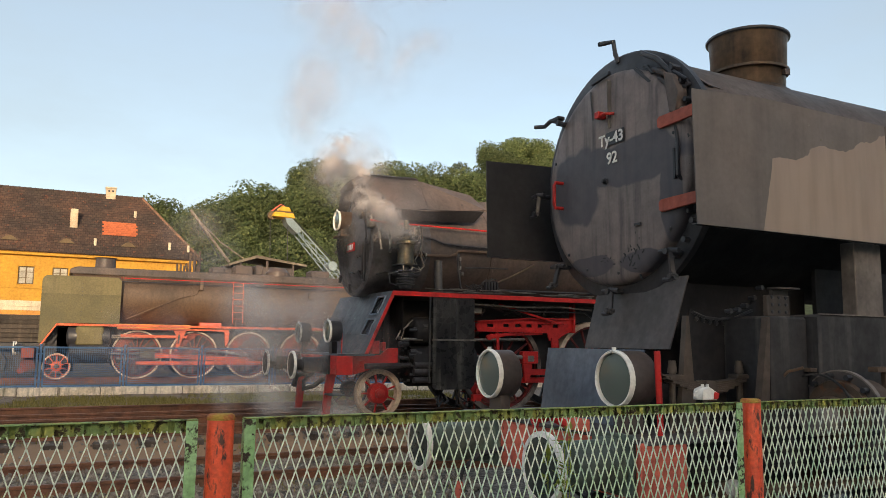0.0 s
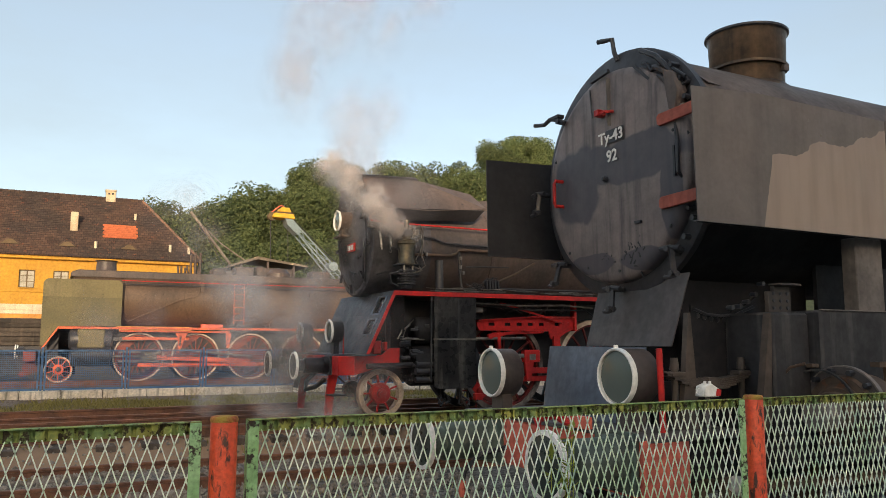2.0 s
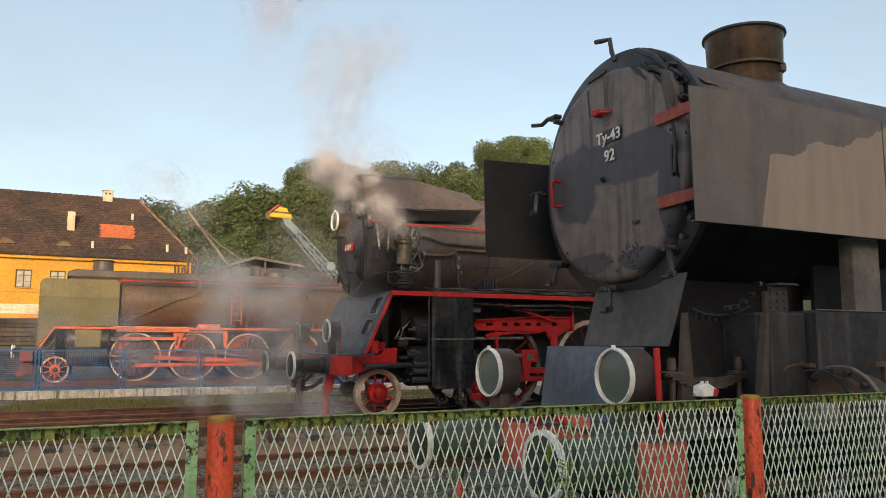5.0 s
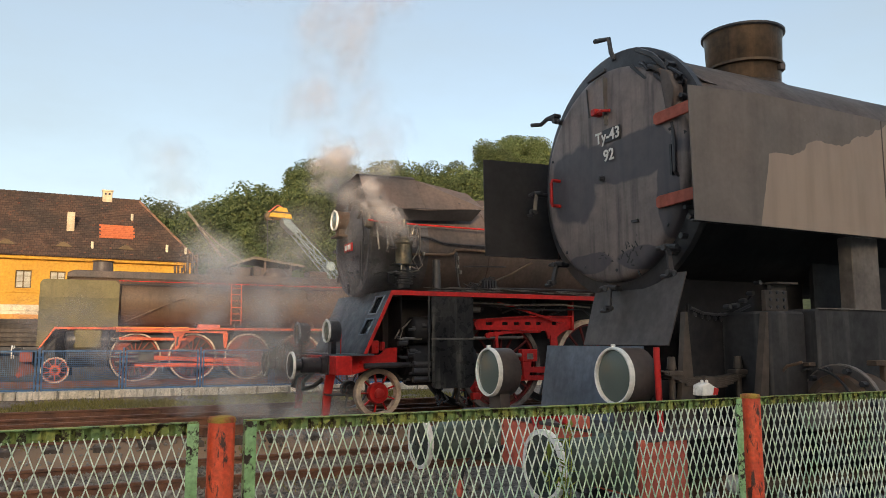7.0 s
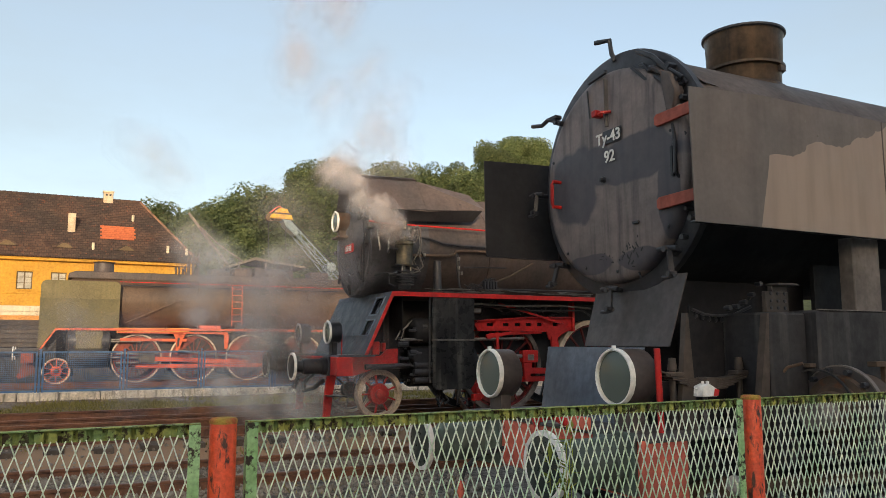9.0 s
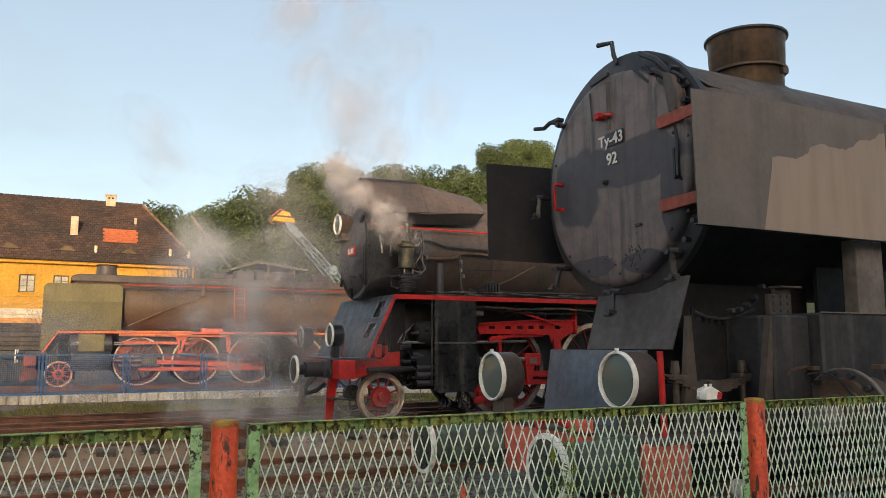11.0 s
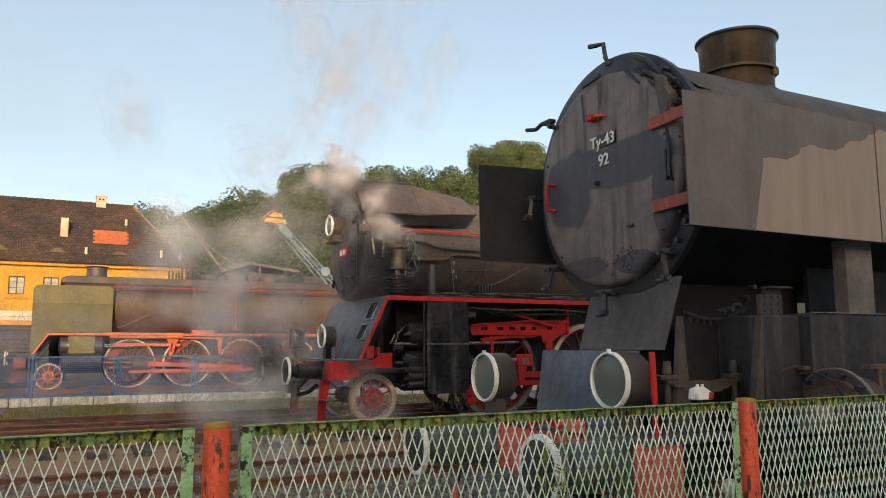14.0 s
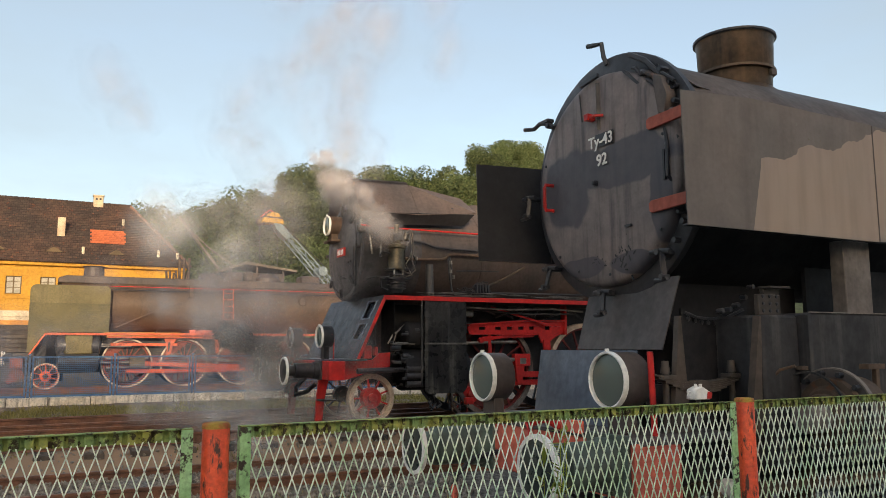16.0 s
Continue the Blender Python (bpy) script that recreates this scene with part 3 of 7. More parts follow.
def grass():
    """Dry mossy grass along the verge in front of the kerb, and tufts by the tracks."""
    rnd = random.Random(8)
    vs, fs = [], []
    for k in range(26000):
        if k < 21000:
            y = rnd.triangular(17.4, 22.1, 20.8)
            x = rnd.uniform(-6, 11)
            s = 1.0
        else:
            y = rnd.uniform(8.2, 17)
            x = rnd.uniform(-3, 6)
            if noise.noise(Vector((x * 0.8, y * 0.8, 5))) < 0.15:
                continue
            s = 0.7
        if noise.noise(Vector((x * 0.5, y * 0.9, 1))) < -0.18:
            continue
        h = rnd.uniform(0.05, 0.15) * s
        a = rnd.uniform(0, 6.28)
        w = 0.012
        z = ground_z(y) - 0.01
        dx, dy = math.cos(a) * w, math.sin(a) * w
        lx, ly = rnd.uniform(-0.08, 0.08), rnd.uniform(-0.08, 0.08)
        n = len(vs)
        vs += [(x - dx, y - dy, z), (x + dx, y + dy, z), (x + lx, y + ly, z + h)]
        fs.append((n, n + 1, n + 2))
    me = bpy.data.meshes.new("grass")
    me.from_pydata(vs, [], fs)
    me.materials.append(GRASS)
    tagged(new("grass", me), "dry yellow-green grass and moss on the verge", "grass", kind="stuff")


grass()


# ------------------------------------------------ near fence
POST_X = [-2.20, 0.58, 3.36, 6.14]
FENCE_TOP = 1.605
NEAR_FENCE = thing("fence", pose(0, 3.0, 0), "green expanded-metal fence between chipped red posts", "fence")


def fence_post(x):
    p = new("post")
    p.parent = NEAR_FENCE
    p.location = (x, 0.0, 0.05)
    tagged(p, "round red-painted steel post, chipped and rusting")
    part("tube", lathe([(0.050, 0.0), (0.050, 1.555), (0.047, 1.562)], (0, 0, 0), (0, 0, 1), 24), POST, p)
    part("cap", lathe([(0.051, 1.550), (0.0525, 1.557), (0.050, 1.566), (0.044, 1.571), (0.0, 1.574)], (0, 0, 0), (0, 0, 1), 24), POSTCAP, p, "rusty domed cap with yellow lichen")
    return p


def fence_panel(x0, x1, butted=False):
    """Angle-iron frame filled with expanded-metal diamonds."""
    f = new("mesh_panel")
    f.parent = NEAR_FENCE
    f.location = (x0, 0.0, 0.0)
    tagged(f, "green expanded-metal panel in a mossy angle-iron frame")
    L_ = x1 - x0
    z1, z0 = FENCE_TOP, 0.16
    part("top_rail", prism([(-0.022, z1 - 0.004), (0.022, z1 - 0.004), (0.022, z1), (-0.022, z1)], 0, L_, "x", bev=0.0008), LICHEN, f, "lichen-covered green top angle")
    bm = bmesh.new()
    prism([(0.012, z1 - 0.048), (0.018, z1 - 0.048), (0.018, z1 - 0.004), (0.012, z1 - 0.004)], 0, L_, "x", bm)
    part("top_flange", bm, LICHEN, f)
    part("bottom_rail", prism([(-0.02, z0), (0.02, z0), (0.02, z0 + 0.045), (-0.02, z0 + 0.045)], 0, L_, "x"), GREENP, f)
    # the panel beyond the second post is welded straight on to it
    for a, b in ((0.0, 0.042), (L_ - 0.042, L_))[1 if butted else 0:]:
        bm = box(a, b, -0.022, -0.016, z0, z1 - 0.005, 0.001)
        e = a if a == 0.0 else b - 0.006
        box(e, e + 0.006, -0.016, 0.022, z0, z1 - 0.005, 0.0, bm)
        part("stile", bm, GREENP, f, "chipped green upright angle")
    # clip stubs where the strands are welded under the top angle
    w, h = 0.0462, 0.128
    bm = bmesh.new()
    k = 0.03
    rnd = random.Random(int(x0 * 100))
    while k < L_ - 0.03:
        a = k + rnd.uniform(-0.004, 0.004)
        box(a, a + 0.030, -0.006, 0.0, z1 - 0.046 + rnd.uniform(-0.004, 0.004), z1 - 0.005, 0.002, bm)
        k += w
    part("weld_strip", bm, LICHEN, f, kind="stuff")
    vs, fs = [], []
    xa, xb, za, zb = 0.02, L_ - 0.02, z0 + 0.02, z1 - 0.04
    slope = h / w
    tw = 0.0022

    def strand(p, q):
        n = len(vs)
        d = Vector((q[0] - p[0], 0, q[1] - p[1])).normalized()
        s = Vector((-d.z, 0, d.x)) * tw
        for c in (p, q):
            o = Vector((c[0], 0, c[1]))
            for oy, k2 in ((-0.005, -1), (-0.005, 1), (0.0, 1), (0.0, -1)):
                v = o + s * k2
                vs.append((v.x, oy - 0.002, v.z))
        fs.extend([(n, n + 1, n + 5, n + 4), (n + 1, n + 2, n + 6, n + 5), (n + 2, n + 3, n + 7, n + 6), (n + 3, n, n + 4, n + 7)])
    H_ = zb - za
    run = H_ / slope
    i = -int(run / w) - 2
    while i * w < xb + run:
        for sg in (1, -1):
            # line through (i*w, za) with slope sg*slope
            xs0, xs1 = i * w, i * w + sg * run
            pts = []
            lo, hi = 0.0, 1.0
            dx = xs1 - xs0
            t0, t1 = (xa - xs0) / dx, (xb - xs0) / dx
            lo, hi = max(lo, min(t0, t1)), min(hi, max(t0, t1))
            if hi - lo > 0.01:
                strand((xs0 + dx * lo, za + H_ * lo), (xs0 + dx * hi, za + H_ * hi))
        i += 1
    me = bpy.data.meshes.new("expanded_metal")
    me.from_pydata(vs, [], fs)
    me.materials.append(MESHP)
    ob = new("expanded_metal", me)
    ob.parent = f
    tagged(ob, "pale green expanded-metal diamonds, rusting in places", kind="stuff")


for px in POST_X:
    fence_post(px)
for a, b in zip(POST_X, POST_X[1:]):
    joined = a == 3.36
    fence_panel(a + (0.03 if joined else 0.085), b - 0.085, joined)


# ------------------------------------------------ engine parts
def spoked_wheel(parent, x, y, z, r, spokes, m_spoke, m_tyre, hub=0.16, wide=0.90, label="", weight=None):
    """Wheel in the x-z plane; y is its outer face."""
    w = new("wheel")
    w.parent = parent
    w.location = (x, y, z)
    tagged(w, label)
    part("tyre", ring((0, -0.025, 0), (0, 1, 0), r * wide, r, 0.155, 48), m_tyre, w, "white-painted tyre")
    part("wheel_rim", ring((0, 0.02, 0), (0, 1, 0), r * 0.85, r * 0.905, 0.09, 48), m_spoke, w)
    part("hub", lathe([(0, -0.02), (hub, -0.02), (hub * 1.1, 0.02), (hub * 1.1, 0.1), (0, 0.1)], (0, 0, 0), (0, 1, 0), 20), RED if m_spoke is WHEELRED else m_spoke, w)
    sm = finish(bar((hub * 0.8, 0.05, 0), (r * 0.87, 0.05, 0), 0.04, 0.038 * max(0.7, r)), "spoke", m_spoke)
    for k in range(spokes):
        o = new("spoke", sm)
        o.parent = w
        o.rotation_euler = (0, -2 * math.pi * (k + 0.5) / spokes, 0)
    if weight is not None:
        a0 = radians(weight)
        poly = [(r * 0.83 * math.cos(a0 + radians(d)), r * 0.83 * math.sin(a0 + radians(d))) for d in range(-48, 49, 8)]
        part("balance_weight", prism(poly, 0.01, 0.06), m_spoke, w)
    part("axle_cap", lathe([(hub * 0.5, 0.0), (hub * 0.5, -0.05), (hub * 0.3, -0.07), (0, -0.07)], (0, -0.02, 0), (0, 1, 0), 16), RED if m_spoke in (WHEELRED, RED) else DARKGREY, w)
    return w


def headlamp(parent, x, y, z, r, depth, body, axis=(-1, 0, 0), bracket=0.0, lens=True):
    """Round lamp facing -x with a white rim and a glass front."""
    h = new("headlamp")
    h.parent = parent
    h.location = (x, y, z)
    part("lamp_body", lathe([(r * 0.86, 0.0), (r * 0.97, 0.02), (r * 0.97, depth), (r * 0.9, depth + 0.02), (0, depth + 0.02)], (0, 0, 0), (1, 0, 0), 36), body, h)
    part("rim", lathe([(r * 0.905, -0.022), (r * 0.965, -0.027), (r, -0.014), (r, 0.012), (r * 0.905, 0.012)], (0, 0, 0), (1, 0, 0), 44, None, True), WHITE, h, "white-painted rim")
    part("reflector", lathe([(r * 0.9, 0.01), (r * 0.7, 0.06), (r * 0.35, 0.10), (r * 0.12, 0.115), (r * 0.1, 0.05), (0, 0.05)], (0, 0, 0), (1, 0, 0), 32), REFLECT, h)
    if lens:
        g = part("lens", lathe([(0, -0.02), (r * 0.5, -0.016), (r * 0.89, 0.0), (r * 0.89, 0.006), (r * 0.5, -0.01), (0, -0.014)], (0, 0, 0), (1, 0, 0), 32), LENS, h, "clear glass front")
        g.visible_shadow = False
    part("rim_clip", box(-0.025, 0.01, -0.008, 0.008, r - 0.005, r + 0.02, 0.003), WHITE, h)
    if bracket:
        part("bracket", box(0.05, depth * 0.8, -r * 0.45, r * 0.45, -bracket, -r * 0.85, 0.006), body, h)
    return h


def buffer_unit(parent, x0, x1, y, z, r, casing, face, rc=0.16):
    """Round-headed buffer: disc at x0, casing back to the beam at x1."""
    b = new("buffer")
    b.parent = parent
    b.location = (x0, y, z)
    L_ = x1 - x0
    part("head", lathe([(0, -0.012), (r * 0.6, -0.008), (r * 0.86, 0.0), (r * 0.86, 0.03), (0, 0.03)], (0, 0, 0), (1, 0, 0), 40), face, b)
    part("rim", lathe([(r * 0.86, -0.006), (r, -0.002), (r, 0.034), (r * 0.86, 0.034)], (0, 0, 0), (1, 0, 0), 40, None, True), WHITE, b, "white-painted rim")
    part("casing", lathe([(0, 0.03), (rc * 0.75, 0.03), (rc * 0.75, L_ * 0.28), (rc, L_ * 0.30), (rc, L_ * 0.8), (rc * 1.12, L_ * 0.82), (rc * 1.12, L_ - 0.03), (0, L_ - 0.03)], (0, 0, 0), (1, 0, 0), 28), casing, b)
    part("base_plate", box(L_ - 0.03, L_, -rc * 1.35, rc * 1.35, -rc * 1.25, rc * 1.25, 0.005), casing, b)
    return b


def letters(body, size, m, parent, material, name, offset=0.0):
    cu = bpy.data.curves.new(name, "FONT")
    cu.body, cu.size, cu.extrude, cu.offset = body, size, 0.002, offset
    cu.align_x, cu.align_y = "CENTER", "CENTER"
    tmp = bpy.data.objects.new("tmp", cu)
    scene.collection.objects.link(tmp)
    bpy.context.view_layer.update()
    me = bpy.data.meshes.new_from_object(tmp.evaluated_get(bpy.context.evaluated_depsgraph_get()))
    bpy.data.objects.remove(tmp)
    me.materials.clear()
    me.materials.append(material)
    ob = new(name, me)
    ob.parent = parent
    ob.matrix_basis = m
    return ob


# ------------------------------------------------ camouflage engine (near)
def near_engine():
    e = thing("steam_locomotive", pose(0, 5.2, 0), "disused steam engine in faded brown and grey camouflage", "locomotive")
    AX = 3.36
    R = 1.018
    # boiler: smokebox ring, cladding, seams
    part("smokebox", lathe([(0.90, 0.0), (1.07, 0.0), (1.09, 0.012), (1.09, 0.07), (R, 0.12), (R, 0.3)], (4.32, 0, AX), (1, 0, 0), 72), BLACK, e, "sooty smokebox front ring")
    bm = lathe([(R + 0.012, 4.48), (R + 0.012, 7.75), (R + 0.03, 7.76), (R + 0.03, 7.82), (R + 0.012, 7.83), (R + 0.012, 11.2), (0, 11.2)], (0, 0, AX), (1, 0, 0), 72)
    part("boiler", bm, BOILER, e, "brown-grey clad boiler barrel")
    # near-black half shell under the boiler, the belly's shade in its colour
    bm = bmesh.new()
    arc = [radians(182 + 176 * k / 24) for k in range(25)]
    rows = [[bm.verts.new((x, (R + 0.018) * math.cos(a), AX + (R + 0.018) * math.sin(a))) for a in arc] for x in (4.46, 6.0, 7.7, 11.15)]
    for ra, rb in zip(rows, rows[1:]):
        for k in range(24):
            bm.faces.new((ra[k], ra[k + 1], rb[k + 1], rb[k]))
    part("lower_cladding", bm, VOID, e, "black underside of the boiler with shade in its colour")
    part("torn_cladding", sheet([(4.32, -0.62, AX + 0.86), (4.52, -0.86, AX + 0.60), (4.8, -0.82, AX + 0.60), (4.8, -0.48, AX + 0.90)], 0.006), BOILER, e, "bent loose cladding sheet")
    # door
    door = part("smokebox_door", lathe([(0, 0.0), (0.45, 0.004), (0.86, 0.012), (0.905, 0.022), (0.930, 0.045), (0.938, 0.07), (0.938, 0.15)], (4.20, 0, AX - 0.02), (1, 0, 0), 72), DOORM, e, "dished smokebox door with dark patched camouflage")
    for za, sg in ((3.655, 1), (2.985, 1)):
        bm = prism([(-0.635, za - 0.03), (-0.66, za - 0.05), (-1.10, za - 0.045), (-1.10, za + 0.045), (-0.66, za + 0.05), (-0.635, za + 0.03)], 4.175, 4.20, "x", bev=0.004)
        bmesh.ops.rotate(bm, verts=bm.verts, cent=(4.18, -0.63, za), matrix=Matrix.Rotation(radians(-2), 3, "X"))
        part("hinge_strap", bm, HINGE, door, "faded red hinge strap")
    bm = tube([(4.21, 0.69, AX + 0.05), (4.12, 0.69, AX + 0.05), (4.11, 0.69, AX + 0.02), (4.11, 0.69, AX - 0.16), (4.12, 0.69, AX - 0.19), (4.21, 0.69, AX - 0.19)], 0.017)
    part("door_handle", bm, RED, door, "red grab handle")
    bm = box(4.12, 4.21, 0.03, 0.09, 3.87, 3.93, 0.006)
    tube([(4.15, 0.05, 3.89), (4.13, -0.05, 3.885), (4.2, -0.08, 3.89)], 0.013, 8, bm)
    part("lamp_iron", bm, RED, door, "red lamp bracket")
    bm = bar((4.198, -0.02, 4.20), (4.194, -0.03, 3.77), 0.035, 0.012)
    part("cover_strip", bm, BLACK, door)
    for p0, p1, w_, h_ in (((4.20, 0.24, 4.17), (4.19, 0.20, 3.9), 0.012, 0.012), ((4.20, 0.22, 4.24), (4.20, -0.03, 4.27), 0.03, 0.03), ((4.21, -0.36, 4.20), (4.23, -0.52, 4.04), 0.03, 0.025), ((4.20, -0.80, 3.42), (4.20, -0.80, 3.18), 0.02, 0.025), ((4.20, -0.33, 2.88), (4.20, -0.40, 2.88), 0.03, 0.02)):
        part("door_fitting", bar(p0, p1, w_, h_), BLACK, door)
    for yy, zz in ((0.60, 2.72), (0.33, 2.56), (-0.78, 3.55), (-0.72, 2.80), (-0.10, 2.50), (0.80, 3.62)):
        part("rivet", rivets([(4.212, yy, zz)], (-1, 0, 0), 0.016), BLACK, door)
    part("centre_bolt", lathe([(0, -0.035), (0.018, -0.03), (0.022, 0), (0.03, 0.0), (0.03, 0.012)], (4.19, 0.04, 3.31), (1, 0, 0), 12), BLACK, door)
    # flaking paint blisters low on the door
    rnd = random.Random(5)
    bm = bmesh.new()
    for _ in range(26):
        y, z = rnd.gauss(-0.28, 0.07), rnd.gauss(2.66, 0.06)
        bar((4.212, y, z), (4.214, y + rnd.uniform(-0.03, 0.03), z + rnd.uniform(-0.05, 0.05)), 0.01, 0.012, bm)
    for _ in range(9):
        y, z = rnd.gauss(0.02, 0.04), rnd.gauss(2.62, 0.03)
        bar((4.212, y, z), (4.214, y + rnd.uniform(-0.04, 0.04), z + rnd.uniform(-0.02, 0.02)), 0.01, 0.01, bm)
    part("flaked_paint", bm, DARK, door, kind="stuff")
    m = Matrix(((0, 0, -1, 4.184), (-1, 0, 0, -0.055), (0, 1, 0, 3.668), (0, 0, 0, 1)))
    part("number_panel", box(4.190, 4.196, -0.215, 0.02, 3.615, 3.735, 0.002), BLACK, door, "black lettering panel")
    letters("Ty-43", 0.138, m @ pose(0, 0, 0, 0, 0, 1), door, TEXTW, "class_lettering", 0.0026)
    m = Matrix(((0, 0, -1, 4.184), (-1, 0, 0, -0.065), (0, 1, 0, 3.495), (0, 0, 0, 1)))
    letters("92", 0.142, m @ pose(0, 0, 0, 0, 0, 1), door, TEXTW, "class_lettering", 0.0026)
    # screw clamps round the ring: head, flat shank and a short cross handle
    for y0, z0, y1, z1 in ((-0.72, 2.62, -0.77, 2.41), (-0.01, 2.35, -0.02, 2.17), (0.75, 2.62, 0.80, 2.44), (1.08, 3.35, 1.09, 3.16)):
        bm = cyl((4.40, y0, z0), (4.15, y0, z0), 0.024, None, 10)
        tube([(4.19, y0 + 0.10, z0 + 0.004), (4.19, y0, z0 + 0.012), (4.20, y0 - 0.10, z0)], 0.021, 8, bm)
        bar((4.19, y0 - 0.015, z0), (4.17, y1 - 0.015, z1), 0.034, 0.034, bm)
        tube([(4.17, y1 + 0.09, z1 - 0.008), (4.165, y1 + 0.02, z1 - 0.012), (4.16, y1 - 0.05, z1)], 0.017, 8, bm)
        cyl((4.20, y1 - 0.02, z1 + 0.012), (4.12, y1 - 0.02, z1 + 0.012), 0.022, None, 8, bm)
        part("door_clamp", bm, BLACK, e, "black screw clamp with a cross handle")
    bm = cyl((4.40, 0.66, 3.97), (4.14, 0.68, 3.99), 0.026, None, 10)
    tube([(4.18, 0.62, 3.96), (4.16, 0.72, 4.02), (4.15, 0.80, 4.04), (4.15, 0.90, 4.01), (4.14, 1.05, 4.04)], 0.021, 8, bm)
    box(4.14, 4.22, 0.66, 0.80, 4.02, 4.06, 0.008, bm)
    part("door_clamp", bm, BLACK, e, "black screw clamp with a cross handle")
    bm = tube([(4.42, 0.24, AX + 1.08), (4.40, 0.26, AX + 1.16), (4.39, 0.27, AX + 1.28), (4.36, 0.36, AX + 1.29), (4.35, 0.42, AX + 1.30)], 0.022)
    part("lamp_hook", bm, BLACK, e).location = (-0.10, -0.25, -0.05)
    # hinge bracket and bolts on the near side
    for a, r_, x_ in [(10 + k * 8, (0.022, 0.018, 0.026)[k % 3], 4.40) for k in range(7)] + [(-12 - k * 9, 0.024, 4.38) for k in range(5)]:
        c, s = math.cos(radians(a)), math.sin(radians(a))
        part("ring_bolt", cyl((x_, -c * 1.03, AX + s * 1.03), (4.46, -c * 1.03, AX + s * 1.03), r_, None, 8), BLACK, e).location = (-0.12, 0, 0)
    part("ring_pipe", tube([(4.33, -0.42, 4.40), (4.31, -0.62, 4.28), (4.33, -0.76, 4.12), (4.33, -0.83, 3.9)], 0.024, 8), BLACK, e).location = (-0.08, 0.03, -0.06)
    # hinge bracket with its pipes and grease-caked nuts
    for pts, r_ in (([(4.30, -0.46, 4.17), (4.24, -0.58, 4.13), (4.25, -0.72, 4.03), (4.28, -0.84, 3.90)], 0.026), ([(4.30, -0.50, 4.10), (4.23, -0.64, 4.03), (4.23, -0.76, 3.92), (4.24, -0.82, 3.76)], 0.019), ([(4.32, -0.62, 4.12), (4.25, -0.76, 4.06), (4.26, -0.88, 3.96)], 0.016), ([(4.22, -0.80, 3.60), (4.19, -0.84, 3.45), (4.19, -0.84, 3.20), (4.23, -0.85, 3.16)], 0.016), ([(4.30, -0.36, 4.24), (4.25, -0.46, 4.20), (4.24, -0.52, 4.12), (4.26, -0.66, 4.14)], 0.014)):
        part("hinge_pipe", tube(pts, r_, 8), BLACK, e)
    part("hinge_bracket", prism([(-0.68, 4.08), (-0.80, 4.02), (-0.86, 3.86), (-0.82, 3.70), (-0.74, 3.72), (-0.72, 3.90)], 4.20, 4.30, "x", bev=0.012), BROWNBLK, e, "sooty cast hinge bracket")
    for y_, z_, r_ in ((-0.60, 4.13, 0.030), (-0.74, 4.10, 0.036), (-0.83, 3.96, 0.032), (-0.88, 3.80, 0.030), (-0.90, 3.50, 0.026), (-0.90, 3.28, 0.026), (-0.88, 2.92, 0.024)):
        part("hinge_nut", cyl((4.32, y_, z_), (4.235, y_, z_), r_ * 0.8, r_ * 0.7, 6), BLACK, e)
    # chimney
    ch = new("chimney")
    ch.parent = e
    part("chimney_barrel", lathe([(0.335, 4.15), (0.338, 4.55), (0.352, 4.57), (0.362, 4.85), (0.380, 4.90), (0.33, 4.90), (0.31, 4.2)], (5.95, 0, 0), (0, 0, 1), 48), CHIMM, ch, "burnt brown chimney barrel")
    part("rim", lathe([(0.380, 4.885), (0.393, 4.895), (0.393, 4.915), (0.32, 4.92), (0.32, 4.89)], (5.95, 0, 0), (0, 0, 1), 48, None, True), BLACK, ch)
    part("band", lathe([(0.342, 4.535), (0.376, 4.54), (0.376, 4.565), (0.342, 4.575)], (5.95, 0, 0), (0, 0, 1), 48, None, True), CHIMM, ch)
    part("clip", box(6.02, 6.09, -0.370, -0.33, 4.47, 4.53, 0.004), BROWNBLK, ch)
    part("saddle", lathe([(0.48, 4.20), (0.46, 4.27), (0.38, 4.34), (0.335, 4.38)], (5.95, 0, 0), (0, 0, 1), 40), CHIMM, ch)
    part("small_hatch", box(6.35, 6.62, -0.2, 0.1, 4.28, 4.40, 0.02), BOILER, e)
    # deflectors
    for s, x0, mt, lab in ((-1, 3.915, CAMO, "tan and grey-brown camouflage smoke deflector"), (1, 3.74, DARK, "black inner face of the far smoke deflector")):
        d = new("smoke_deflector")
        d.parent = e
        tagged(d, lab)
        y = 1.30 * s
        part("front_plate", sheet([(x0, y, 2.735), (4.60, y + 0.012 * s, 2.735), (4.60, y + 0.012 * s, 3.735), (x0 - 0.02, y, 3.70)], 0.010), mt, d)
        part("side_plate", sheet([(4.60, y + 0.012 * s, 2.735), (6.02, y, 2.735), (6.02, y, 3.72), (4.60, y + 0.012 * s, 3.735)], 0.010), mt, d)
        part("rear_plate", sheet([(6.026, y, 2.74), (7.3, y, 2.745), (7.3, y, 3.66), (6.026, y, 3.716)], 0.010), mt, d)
        part("bottom_angle", box(x0, 7.3, y - 0.05 if s > 0 else y + 0.006, y - 0.006 if s > 0 else y + 0.05, 2.735, 2.745, 0.0), BLACK, d)
        for xx, z_ in ((4.603, 3.73), (6.023, 3.715)):
            part("seam", bar((xx, y - 0.006, 2.74), (xx, y - 0.006, z_), 0.006, 0.010), BROWNBLK, d)
        for xx in (4.9, 6.4):
            part("stay", bar((xx, y, 3.1), (xx, 1.08 * s, 3.25), 0.05, 0.03), BLACK, d)
        bm = rivets([(5.08, y - 0.006, 3.60), (5.22, y - 0.006, 3.50)], (0, -1, 0), 0.016)
        part("bolts", bm, STEEL, d, kind="stuff")
